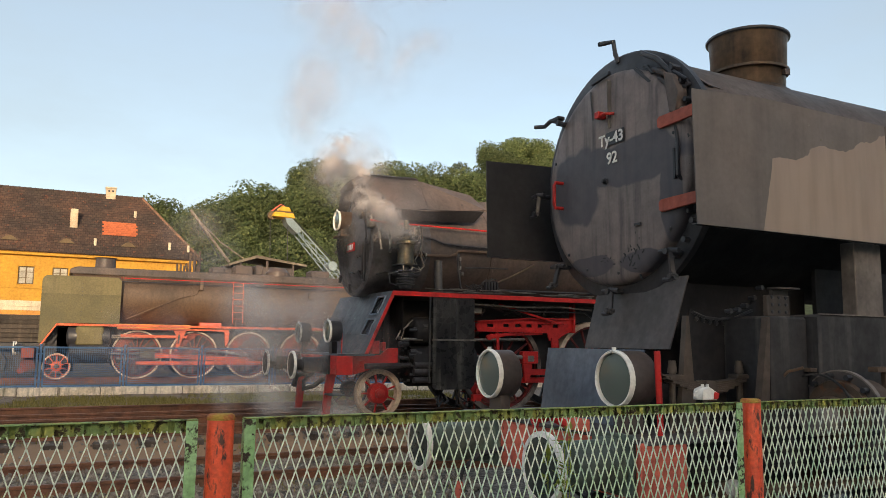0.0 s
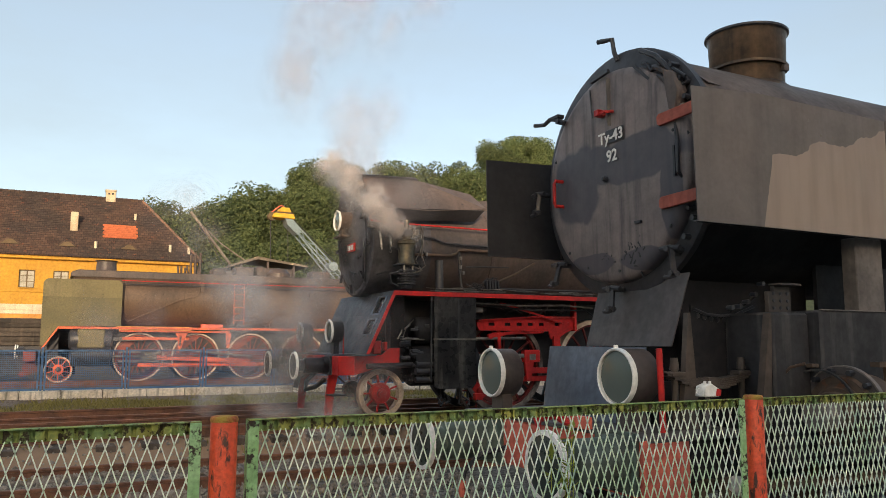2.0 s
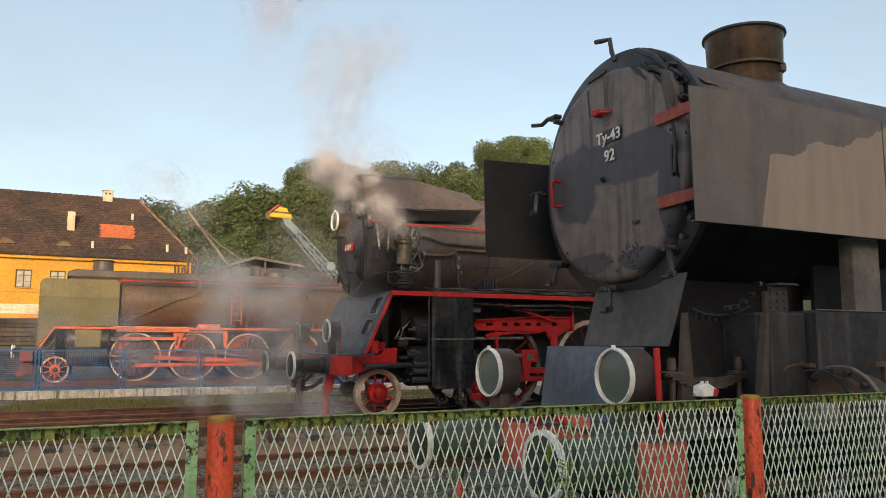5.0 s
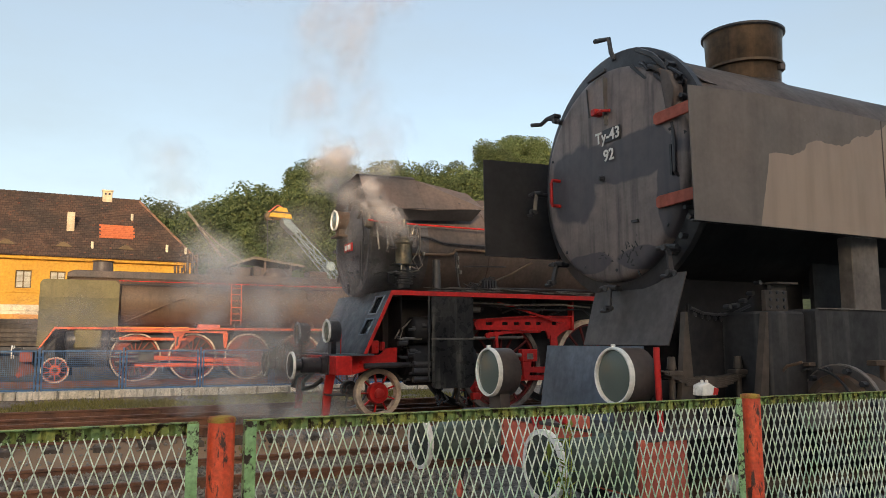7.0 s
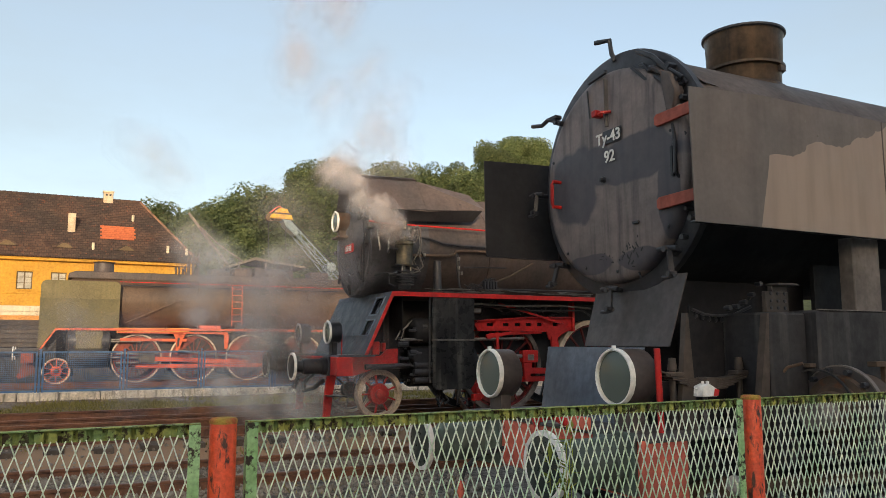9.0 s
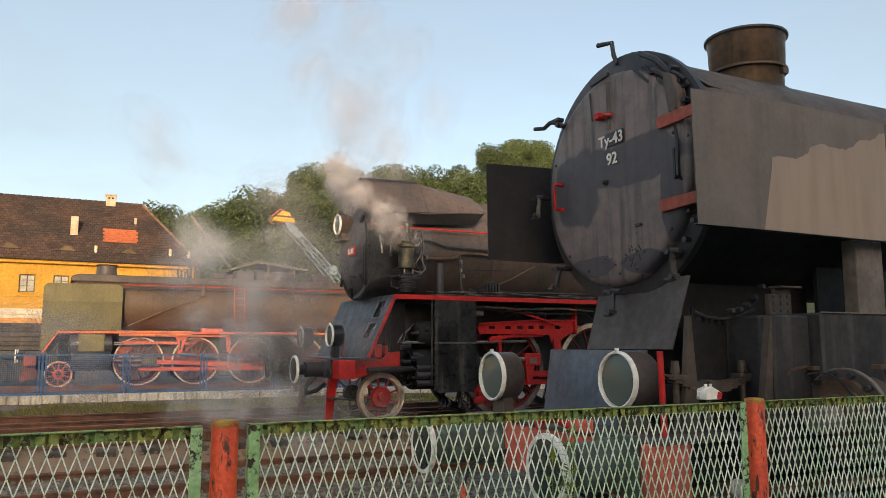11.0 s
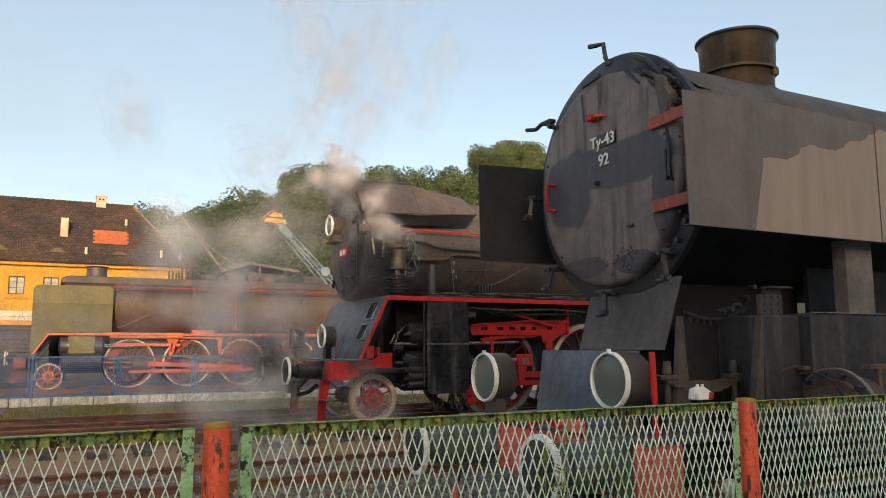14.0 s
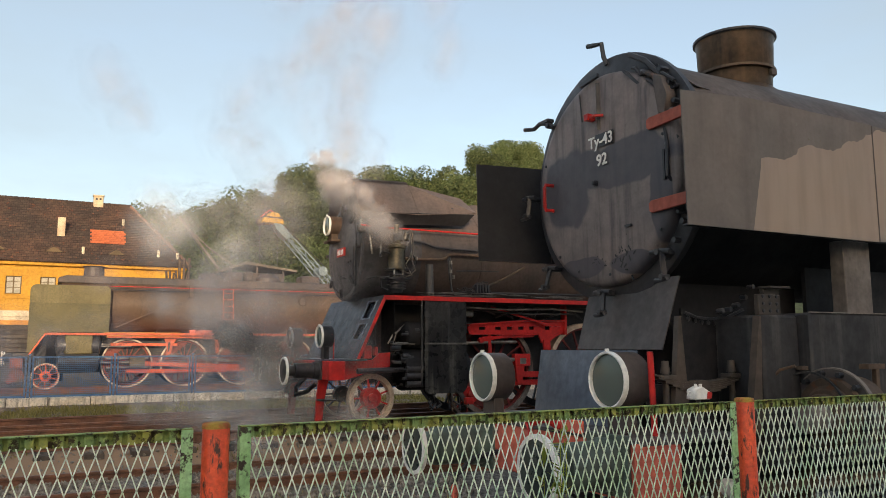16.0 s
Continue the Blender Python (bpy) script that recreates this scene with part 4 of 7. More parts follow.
    # skirt below the smokebox
    part("smokebox_skirt", sheet([(4.36, -0.75, 2.44), (4.18, -0.72, 1.87), (4.18, 0.33, 1.87), (4.36, 0.34, 2.44)], 0.012), DARKGREY, e, "dark grey sloping skirt plate with a faint blue patch")
    part("skirt_patch", sheet([(4.273, -0.18, 2.16), (4.232, -0.18, 2.02), (4.232, 0.02, 2.02), (4.273, 0.02, 2.16)], 0.004), BLUEGREY, e)
    part("apron", sheet([(4.02, -0.62, 1.865), (3.93, -0.62, 1.26), (3.93, 0.66, 1.26), (4.02, 0.66, 1.865)], 0.012), BLUEGREY, e, "blue-grey apron plate")
    # frame and saddle; the near-black plates carry the gap's shade in their colour
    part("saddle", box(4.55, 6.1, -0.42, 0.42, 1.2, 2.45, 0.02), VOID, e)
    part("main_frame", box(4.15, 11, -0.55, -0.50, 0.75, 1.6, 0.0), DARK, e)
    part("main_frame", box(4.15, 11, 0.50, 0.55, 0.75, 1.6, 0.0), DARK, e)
    # backing sheet added to close the see-through gap in shade-dark black
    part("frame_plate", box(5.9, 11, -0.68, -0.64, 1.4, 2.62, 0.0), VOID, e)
    bm = prism([(4.06, 1.25), (4.24, 1.25), (4.175, 2.12), (4.155, 2.12)], -0.93, -0.88)
    part("frame_stay", bm, STAYIRON, e)
    bm = prism([(4.59, 1.25), (4.71, 1.25), (4.755, 2.12), (4.735, 2.12)], -1.16, -1.10)
    part("frame_stay", bm, STAYIRON, e)
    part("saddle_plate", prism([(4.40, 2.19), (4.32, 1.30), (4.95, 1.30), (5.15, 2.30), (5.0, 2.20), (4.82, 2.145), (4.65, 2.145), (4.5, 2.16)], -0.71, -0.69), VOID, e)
    bm = rivets([(4.46 + 0.07 * k, -0.716, 2.11 - 0.03 * math.sin(k * 0.45)) for k in range(7)], (0, -1, 0), 0.022)
    part("saddle_rivets", bm, BLACK, e, kind="stuff")
    bm = tube([(4.40, -0.74, 2.16), (4.52, -0.75, 2.12), (4.66, -0.76, 2.11), (4.82, -0.76, 2.12), (5.0, -0.78, 2.19)], 0.012)
    part("saddle_pipe", bm, BLACK, e)
    # cylinder block
    cb = new("cylinder_block")
    cb.parent = e
    part("block_front", box(4.75, 5.15, -1.17, -0.7, 1.0, 2.13, 0.02), IRONGREY, cb)
    part("block_side", box(5.155, 7.4, -1.27, -0.7, 1.0, 2.15, 0.02), IRONGREY, cb, "greasy dark cylinder casing")
    cx, cy, cz = 5.12, -1.42, 1.41
    part("cylinder_cover", lathe([(0, -0.05), (0.17, -0.05), (0.20, -0.02), (0.25, -0.02), (0.26, 0.0), (0.26, 0.30)], (cx, cy, cz), (1, 0, 0), 40), BAREPIPE, cb)
    part("cover_flange", ring((cx + 0.02, cy, cz), (1, 0, 0), 0.255, 0.325, 0.035, 48), DARKGREY, cb, "round cover flange with a worn rim")
    part("flange_rim", ring((cx + 0.018, cy, cz), (1, 0, 0), 0.318, 0.329, 0.04, 48), PALEGREY, cb)
    part("casing_rim", ring((cx - 0.06, cy + 0.14, cz - 0.02), (1, 0, 0), 0.305, 0.318, 0.02, 48), IRONGREY, cb)
    part("cover_boss", lathe([(0, -0.30), (0.10, -0.30), (0.115, -0.28), (0.115, 0)], (cx, cy, cz - 0.02), (1, 0, 0), 28), PALEGREY, cb, "worn piston tail boss")
    part("boss_collar", lathe([(0.115, -0.10), (0.15, -0.10), (0.16, -0.08), (0.16, 0)], (cx - 0.03, cy, cz - 0.02), (1, 0, 0), 28), BAREPIPE, cb)
    for k in range(12):
        a = k * math.pi / 6 + 0.2
        part("cover_bolt", cyl((cx - 0.03, cy - 0.29 * math.cos(a), cz + 0.29 * math.sin(a)), (cx + 0.025, cy - 0.29 * math.cos(a), cz + 0.29 * math.sin(a)), 0.022, None, 6), BLACK, cb)
    part("block_edge", box(5.16, 7.4, -1.274, -1.255, 2.148, 2.156, 0.0), PALEGREY, cb, "edge worn to pale metal")
    bm = tube([(4.9, -1.02, 1.40), (4.86, -1.08, 1.6), (4.88, -1.2, 1.72), (4.92, -1.3, 1.75)], 0.012)
    part("drain_wire", bm, BAREPIPE, cb)
    bm = box(5.62, 5.66, -1.46, -1.42, 1.4, 1.74, 0.004)
    box(5.50, 5.70, -1.48, -1.40, 1.72, 1.76, 0.004, bm)
    part("step_bracket", bm, BAREPIPE, cb)
    bm = box(5.07, 5.145, -1.24, -1.18, 1.715, 1.745, 0.004)
    part("step_bracket", bm, BAREPIPE, cb)
    part("pillar", box(5.80, 6.14, -1.13, -1.0, 2.12, 2.76, 0.008), PALEGREY, e, "pale grey worn pillar under the deflector")
    bm = box(4.80, 5.05, -1.10, -1.06, 2.13, 2.29, 0.006)
    box(4.87, 5.10, -1.16, -1.04, 2.335, 2.352, 0.003, bm)
    box(4.88, 5.05, -1.09, -1.05, 2.28, 2.335, 0.003, bm)
    part("rivet_plate", bm, STAYIRON, e)
    part("rivets", rivets([(4.855 + 0.075 * i, -1.10, 2.165 + 0.055 * j) for i in range(3) for j in range(3)], (0, -1, 0), 0.016), BLACK, e, kind="stuff")
    for k in range(5):
        part("bolt", cyl((4.56 + k * 0.085, -0.98, 2.165 + k * k * 0.012), (4.56 + k * 0.085, -0.92, 2.165 + k * k * 0.012), 0.019, 0.016, 8), BLACK, e)
    # leaf spring
    sp = new("leaf_spring")
    sp.parent = e
    for k in range(6):
        h = 0.50 - 0.066 * k
        pts = []
        for i in range(9):
            u = -h + 2 * h * i / 8
            pts.append((4.36 + u, -0.90, 1.628 - 0.0135 * k + 0.30 * u * u))
        bm = bmesh.new()
        for a, b in zip(pts, pts[1:]):
            bar(a, (b[0] + 0.004, b[1], b[2]), 0.09, 0.012, bm)
        part("leaf", bm, STAYIRON, sp)
    part("buckle", box(4.31, 4.41, -0.96, -0.84, 1.50, 1.645, 0.006), STAYIRON, sp)
    for xx in (4.03, 4.70):
        bm = cyl((xx, -0.90, 1.25), (xx, -0.90, 1.72), 0.024, None, 10)
        cyl((xx, -0.90, 1.70), (xx, -0.90, 1.79), 0.036, 0.026, 10, bm)
        box(xx - 0.07, xx + 0.07, -0.95, -0.85, 1.655, 1.69, 0.008, bm)
        part("hanger", bm, STAYIRON, sp)
    # front beam, buffers, lamps
    part("buffer_beam", box(3.52, 3.86, -1.18, 1.30, 0.86, 1.24, 0.012), REDDULL, e, "faded red buffer beam")
    part("front_deck", box(3.50, 4.5, -1.22, 1.34, 1.244, 1.275, 0.004), DARKGREY, e)
    buffer_unit(e, 2.91, 3.52, -0.87, 1.09, 0.235, GREENGREY, BUFFACE, 0.165)
    buffer_unit(e, 2.83, 3.52, 0.88, 1.05, 0.225, GREENGREY, BUFFACE, 0.165)
    headlamp(e, 3.62, -0.76, 1.655, 0.207, 0.22, BROWNBLK, bracket=0.38)
    headlamp(e, 3.44, 0.72, 1.635, 0.214, 0.19, BROWNBLK, bracket=0.36)
    part("grab_pole", cyl((3.82, -1.0, 1.24), (3.80, -1.0, 1.86), 0.023, None, 12), RED, e, "red upright grab pole")
    part("end_plate", box(3.46, 3.86, -1.205, -1.185, 0.80, 1.26, 0.004), REDDULL, e)
    bm = tube([(3.35, -0.4, 1.06), (3.25, -0.3, 1.15), (3.3, -0.2, 1.32), (3.42, -0.25, 1.36), (3.5, -0.35, 1.3)], 0.04)
    part("coupling_hook", bm, RED, e, "red hose and coupling hook")
    bm = tube([(3.5, -1.15, 0.9), (3.45, -1.18, 0.76), (3.3, -1.15, 0.70), (3.1, -1.05, 0.76)], 0.02)
    part("brake_hose", bm, REDDULL, e)
    bm = box(3.47, 3.515, -0.60, -0.36, 1.27, 1.36, 0.004)
    part("marker_plate", bm, REDDULL, e)
    part("marker_plate", box(3.47, 3.515, -0.355, -0.28, 1.27, 1.36, 0.004), WHITE, e)
    # capped hose hanging below the beam
    part("hose", tube([(3.53, 0.62, 1.00), (3.30, 0.68, 0.95), (3.17, 0.72, 0.82), (3.15, 0.73, 0.72)], 0.022, 8), BLACK, e)
    part("hose_cap", lathe([(0, -0.02), (0.026, -0.02), (0.034, 0.02), (0.030, 0.10), (0.018, 0.12), (0, 0.12)], (3.15, 0.73, 0.62), (0, 0, 1), 14), REDDULL, e, "orange-red hose cap")
    # wheels glimpsed under the block
    for xx, rr in ((4.55, 0.43), (6.3, 0.70), (7.75, 0.70), (9.2, 0.70)):
        for yy in (-0.80, 0.67):
            spoked_wheel(e, xx, yy, rr, rr, 11, BLACK, BAREPIPE, 0.13)
    bm = cyl((4.45, -0.98, 0.84), (6.4, -0.98, 0.80), 0.05, None, 12)
    part("drain_pipe", bm, BAREPIPE, e, "rusty drain pipe")
    part("valve", box(4.40, 4.62, -1.02, -0.9, 0.70, 0.92, 0.03), BAREPIPE, e)
    part("valve_cap", cyl((4.48, -1.10, 0.87), (4.48, -1.0, 0.87), 0.07, None, 14), WHITE, e)
    # cab
    part("cab", prism([(11.2, 1.6), (13.0, 1.6), (13.0, 4.0), (11.2, 4.0)], -1.45, 1.45, bev=0.02), BROWNBLK, e)
    part("cab_roof", prism([(-1.5, 4.0), (1.5, 4.0), (1.2, 4.3), (0.6, 4.5), (-0.6, 4.5), (-1.2, 4.3)], 11.1, 13.4, "x"), BLACK, e)
    return e


near_engine()


def tail_lamp():
    t = thing("tail_lamp", pose(4.06, 4.02, 1.275), "small white and red signal lamp with two lugs", "lamp")
    part("stand", cyl((0.0, 0, 0.0), (0.0, 0, 0.26), 0.016, None, 10), DARKGREY, t)
    part("body", prism([(-0.07, 0.255), (0.07, 0.255), (0.085, 0.30), (0.0, 0.345), (-0.062, 0.325)], -0.045, 0.045, bev=0.005), WHITE, t)
    part("red_panel", prism([(0.035, 0.26), (0.073, 0.26), (0.086, 0.30), (0.045, 0.31)], -0.050, -0.046), RED, t, "red panel")
    for x in (-0.02, 0.025):
        part("lug", cyl((x, 0, 0.325), (x, 0, 0.36), 0.011, None, 8), WHITE, t)
    part("handle", tube([(-0.07, 0, 0.31), (-0.09, 0, 0.31), (-0.10, 0, 0.28), (-0.08, 0, 0.265)], 0.006), WHITE, t)


tail_lamp()


# ------------------------------------------------ steaming engine (middle)
def middle_engine():
    e = thing("steam_locomotive", pose(0, 13.3, 0.6), "black steam engine in steam with red frames and white tyres", "locomotive")
    AX, R = 3.02, 0.90
    part("smokebox", lathe([(0.80, 0.0), (0.87, 0.0), (R, 0.03), (R, 1.18)], (4.82, 0, AX), (1, 0, 0), 56), SMOKEGREY, e, "dusty blue-black smokebox")
    door = part("smokebox_door", lathe([(0, -0.16), (0.3, -0.15), (0.6, -0.09), (0.76, 0.0), (0.80, 0.06)], (4.81, 0, AX), (1, 0, 0), 48), SMOKEGREY, e)
    part("number_plate", box(4.62, 4.645, -0.52, -0.12, AX - 0.12, AX + 0.03, 0.004), RED, door, "red number plate")
    for k in range(4):
        part("plate_bar", box(4.612, 4.618, -0.19 - k * 0.08, -0.23 - k * 0.08, AX - 0.09, AX, 0.0), WHITE, door)
    for k in range(8):
        a = 2 * math.pi * k / 8
        part("door_clamp", bar((4.765, 0.85 * math.cos(a), AX + 0.85 * math.sin(a)), (4.745, 0.68 * math.cos(a), AX + 0.68 * math.sin(a)), 0.05, 0.05), BLACK, e)
    part("boiler", lathe([(R + 0.02, 5.95), (R + 0.02, 7.2), (R + 0.035, 7.21), (R + 0.035, 7.27), (R + 0.02, 7.28), (R + 0.02, 12.5), (0, 12.5)], (0, 0, AX), (1, 0, 0), 56), BROWNBLK, e, "brown-black boiler cladding")
    ch = part("chimney", lathe([(0.42, 3.7), (0.36, 3.95), (0.36, 4.12), (0.40, 4.16), (0.32, 4.16), (0.30, 3.8)], (5.25, 0, 0), (0, 0, 1), 36), BLACK, e)
    part("dome", lathe([(0.45, 3.75), (0.43, 3.95), (0.3, 4.08), (0, 4.10)], (7.6, 0, 0), (0, 0, 1), 32), BROWNBLK, e)
    # winged deflectors high on the boiler
    for s in (-1, 1):
        d = new("smoke_deflector")
        d.parent = e
        tagged(d, "brown-black winged smoke deflector")
        b, t = 1.12 * s, 0.78 * s
        nose = 0.0 if s < 0 else 0.14
        part("upper_plate", sheet([(4.69 + nose, b, 3.62), (5.80, b, 3.62), (5.74, t, 4.22), (4.66 + nose, t, 4.18)], 0.01), BROWNBLK, d)
        part("upper_plate", sheet([(5.806, b, 3.62), (6.98, b, 3.74), (6.82, t, 4.06), (5.746, t, 4.22)], 0.01), BROWNBLK, d)
        # dark sheet drawn in place of the shade under the wing
        part("lower_lip", sheet([(5.12, b, 3.618), (6.93, b, 3.715), (6.80, b * 0.86, 3.52), (5.3, b * 0.86, 3.44)], 0.01), DARK, d)
        for xx in (4.95, 6.5):
            part("stay", bar((xx, b * 0.95, 3.8), (xx, 0.5 * s, 3.75), 0.04, 0.03), BLACK, d)
    # arched hood between the two wings
    bm = bmesh.new()
    arch = [(0.78 * math.sin(radians(a)), 4.17 + 0.17 * math.cos(radians(a))) for a in range(-90, 91, 15)]
    hood = [[bm.verts.new((x_ + 0.10 * (1 - abs(y_) / 0.78) * (x_ < 5) + 0.07 * (y_ + 0.78) * (x_ < 5), y_, z_ + dz)) for y_, z_ in arch] for x_, dz in ((4.66, 0.0), (5.2, 0.02), (5.74, 0.04))]
    for ra, rb in zip(hood, hood[1:]):
        for k in range(len(arch) - 1):
            bm.faces.new((ra[k], ra[k + 1], rb[k + 1], rb[k]))
    bmesh.ops.solidify(bm, geom=bm.faces[:], thickness=0.012)
    part("hood", bm, BROWNBLK, e, "rusty brown arched smoke hood")
    part("hood_front", prism([(-0.86, 3.86), (0.86, 3.86), (0.78, 4.16)] + arch[::-1][1:-1] + [(-0.78, 4.16)], 5.02, 5.035, "x"), BROWNBLK, e)
    # rails, pipes, pump
    part("handrail", tube([(4.75, -0.97, 3.40), (5.0, -1.03, 3.37), (7.0, -1.03, 3.37), (12.0, -1.03, 3.36)], 0.016), RED, e, "red handrail")
    for pts, r, m in (
        ([(5.72, -0.99, 3.17), (5.95, -1.0, 3.15), (6.15, -1.0, 3.08), (6.5, -1.0, 3.06), (8.5, -1.0, 3.05)], 0.022, BLACK),
        ([(5.55, -0.98, 2.84), (6.3, -0.99, 2.86), (6.42, -0.99, 2.90), (6.45, -0.99, 2.95), (6.6, -0.99, 2.97), (8.6, -0.99, 2.97)], 0.028, BAREPIPE),
        ([(6.45, -1.0, 2.9), (6.46, -1.02, 2.6), (6.5, -1.03, 2.3), (6.6, -1.03, 2.16)], 0.02, BLACK),
        ([(7.0, -1.02, 2.3), (7.6, -1.02, 2.55), (8.1, -1.0, 2.8)], 0.022, BAREPIPE),
        ([(6.2, -1.05, 2.24), (7.2, -1.05, 2.28), (9.5, -1.05, 2.3)], 0.018, BLACK),
        ([(4.95, -0.9, 3.42), (4.93, -0.96, 3.2), (4.97, -0.97, 2.9)], 0.02, STEEL),
        ([(5.10, -0.9, 3.36), (5.13, -0.98, 3.2), (5.12, -1.0, 2.85)], 0.022, STEEL),
        ([(5.55, -1.12, 3.2), (5.63, -1.15, 3.16), (5.66, -1.15, 3.0), (5.6, -1.16, 2.85), (5.52, -1.16, 2.72), (5.6, -1.16, 2.6), (5.66, -1.14, 2.55), (5.5, -1.12, 2.5)], 0.013, STEEL),
        ([(4.85, -1.02, 2.45), (5.0, -1.08, 2.5), (5.35, -1.12, 2.48), (5.6, -1.12, 2.42)], 0.014, BLACK),
    ):
        part("pipe", tube(pts, r), m, e)
    part("stand_pipe", cyl((6.03, -1.08, 2.14), (6.03, -1.06, 2.75), 0.075, 0.07, 16), BLACK, e)
    p = new("air_pump")
    p.parent = e
    tagged(p, "oily brass and steel air pump")
    part("steam_cylinder", lathe([(0, 2.62), (0.15, 2.62), (0.16, 2.66), (0.145, 2.70), (0.145, 2.98), (0.165, 3.0), (0.165, 3.05), (0.08, 3.08), (0.06, 3.2), (0, 3.2)], (5.36, -1.13, 0), (0, 0, 1), 24), BRASSY, p)
    part("air_cylinder", lathe([(0, 2.22), (0.10, 2.22), (0.12, 2.28)] + [q for k in range(6) for q in ((0.165, 2.29 + k * 0.045), (0.165, 2.305 + k * 0.045), (0.12, 2.31 + k * 0.045), (0.12, 2.33 + k * 0.045))] + [(0.06, 2.56), (0.06, 2.62), (0, 2.62)], (5.36, -1.13, 0), (0, 0, 1), 24), BLACK, p)
    for dx in (-0.08, 0.08):
        part("tie_rod", cyl((5.36 + dx, -1.22, 2.5), (5.36 + dx, -1.22, 2.7), 0.015, None, 8), STEEL, p)
    part("governor", lathe([(0, -0.06), (0.05, -0.05), (0.06, 0), (0.05, 0.07), (0, 0.08)], (5.52, -1.15, 3.2), (0.3, 0, 1), 14), STEEL, p)
    part("top_valve", box(5.27, 5.45, -1.2, -1.05, 3.12, 3.26, 0.02), BLACK, p)
    for pts, r_ in (([(5.44, -1.22, 3.10), (5.48, -1.25, 3.28), (5.56, -1.25, 3.33), (5.62, -1.24, 3.26), (5.63, -1.24, 3.0), (5.60, -1.24, 2.80), (5.68, -1.22, 2.62), (5.60, -1.22, 2.55), (5.45, -1.20, 2.60)], 0.014), ([(5.50, -1.24, 3.22), (5.56, -1.26, 3.27), (5.58, -1.26, 3.16), (5.52, -1.26, 3.05), (5.46, -1.24, 3.02)], 0.012)):
        part("loop_pipe", tube(pts, r_, 8), PALEGREY, p, "pale lagged pipe")
    for xx, zz, w_ in ((5.28, 3.14, 0.05), (5.36, 3.26, 0.06), (5.44, 3.16, 0.05)):
        part("valve_nut", cyl((xx, -1.13, zz), (xx, -1.13, zz + 0.16), w_, w_ * 0.7, 8), BRASSY, p)
    for zz in (2.45, 2.62):
        part("cross_plate", box(5.16, 5.58, -1.26, -1.0, zz, zz + 0.022, 0.004), BLACK, p)
    part("drain_loop", tube([(5.20, -1.2, 2.90), (5.06, -1.2, 2.92), (5.02, -1.2, 2.84)], 0.018, 8), BLACK, p)
    part("drain_loop", tube([(5.20, -1.2, 2.50), (5.03, -1.2, 2.46), (5.05, -1.2, 2.30), (5.16, -1.2, 2.26)], 0.018, 8), BLACK, p)
    for pts in ([(6.46, -1.02, 2.92), (6.50, -1.03, 2.70), (6.48, -1.03, 2.46)], [(5.72, -1.0, 2.95), (5.80, -1.03, 2.78), (5.74, -1.03, 2.66)], [(6.60, -1.02, 2.66), (7.0, -1.02, 2.68), (7.5, -1.02, 2.69)]):
        part("branch_pipe", tube(pts, 0.014, 6), BLACK, e)
    for xx, zz in ((6.47, 2.62), (6.52, 2.52), (6.47, 2.78), (5.78, 2.82)):
        part("union_nut", cyl((xx, -1.06, zz), (xx, -1.06, zz + 0.06), 0.028, None, 6), STEEL, e)
    bm = box(4.72, 4.86, -0.98, -0.85, 3.28, 3.42, 0.02)
    cyl((4.79, -0.92, 3.42), (4.79, -0.92, 3.50), 0.03, None, 10, bm)
    part("valve", bm, STEEL, e)
    bm = bmesh.new()
    rnd = random.Random(7)
    for k in range(26):
        xx, zz = rnd.uniform(6.75, 7.3), rnd.uniform(2.18, 2.42)
        tube([(xx, -1.08, zz), (xx + rnd.uniform(-0.12, 0.12), -1.1, zz + rnd.uniform(-0.03, 0.12)), (xx + rnd.uniform(-0.2, 0.2), -1.05, zz + rnd.uniform(-0.1, 0.1))], 0.012, 6, bm)
    for k in range(5):
        box(6.95 + 0.06 * k, 6.98 + 0.06 * k, -1.16, -1.06, 2.25, 2.42, 0.004, bm)
    part("lubricator", bm, BLACK, e, "oily lubricator with pipes")
    bm = bmesh.new()
    for k in range(30):
        xx, zz = rnd.uniform(5.7, 9.0), rnd.uniform(2.17, 2.26)
        tube([(xx, -1.2, zz), (xx + 0.2, -1.18, zz + rnd.uniform(-0.012, 0.015)), (xx + 0.5, -1.15, zz + rnd.uniform(-0.012, 0.012))], 0.008, 5, bm)
    part("footplate_pipework", bm, STEEL, e, kind="stuff")
    # fittings on the smokebox side and front
    bm = bmesh.new()
    tube([(4.76, -0.60, 2.4), (4.72, -0.70, 2.7), (4.72, -0.72, 3.05)], 0.016, 6, bm)
    tube([(4.74, -0.80, 3.2), (4.70, -0.86, 2.95), (4.73, -0.80, 2.62), (4.78, -0.66, 2.36)], 0.02, 6, bm)
    tube([(4.70, -0.50, 2.78), (4.64, -0.62, 2.80), (4.66, -0.74, 2.78)], 0.018, 6, bm)
    tube([(4.68, -0.20, 2.52), (4.62, -0.34, 2.54), (4.66, -0.46, 2.50)], 0.018, 6, bm)
    tube([(4.78, -0.62, 3.65), (4.72, -0.78, 3.5), (4.72, -0.86, 3.1)], 0.016, 6, bm)
    part("front_pipework", bm, BLACK, e, kind="stuff")
    # top headlamp
    headlamp(e, 4.485, 0.02, 3.50, 0.185, 0.24, BAREPIPE, bracket=0.27)
    part("lamp_platform", box(4.485, 4.82, -0.2, 0.24, 3.19, 3.232, 0.004), BAREPIPE, e)
    # footplate with its sloping front
    part("footplate", box(5.05, 12.5, -1.36, 1.36, 2.10, 2.135, 0.004), BLACK, e)
    part("footplate_edge", box(5.04, 12.5, -1.37, -1.355, 2.085, 2.165, 0.003), RED, e, "red footplate edge")
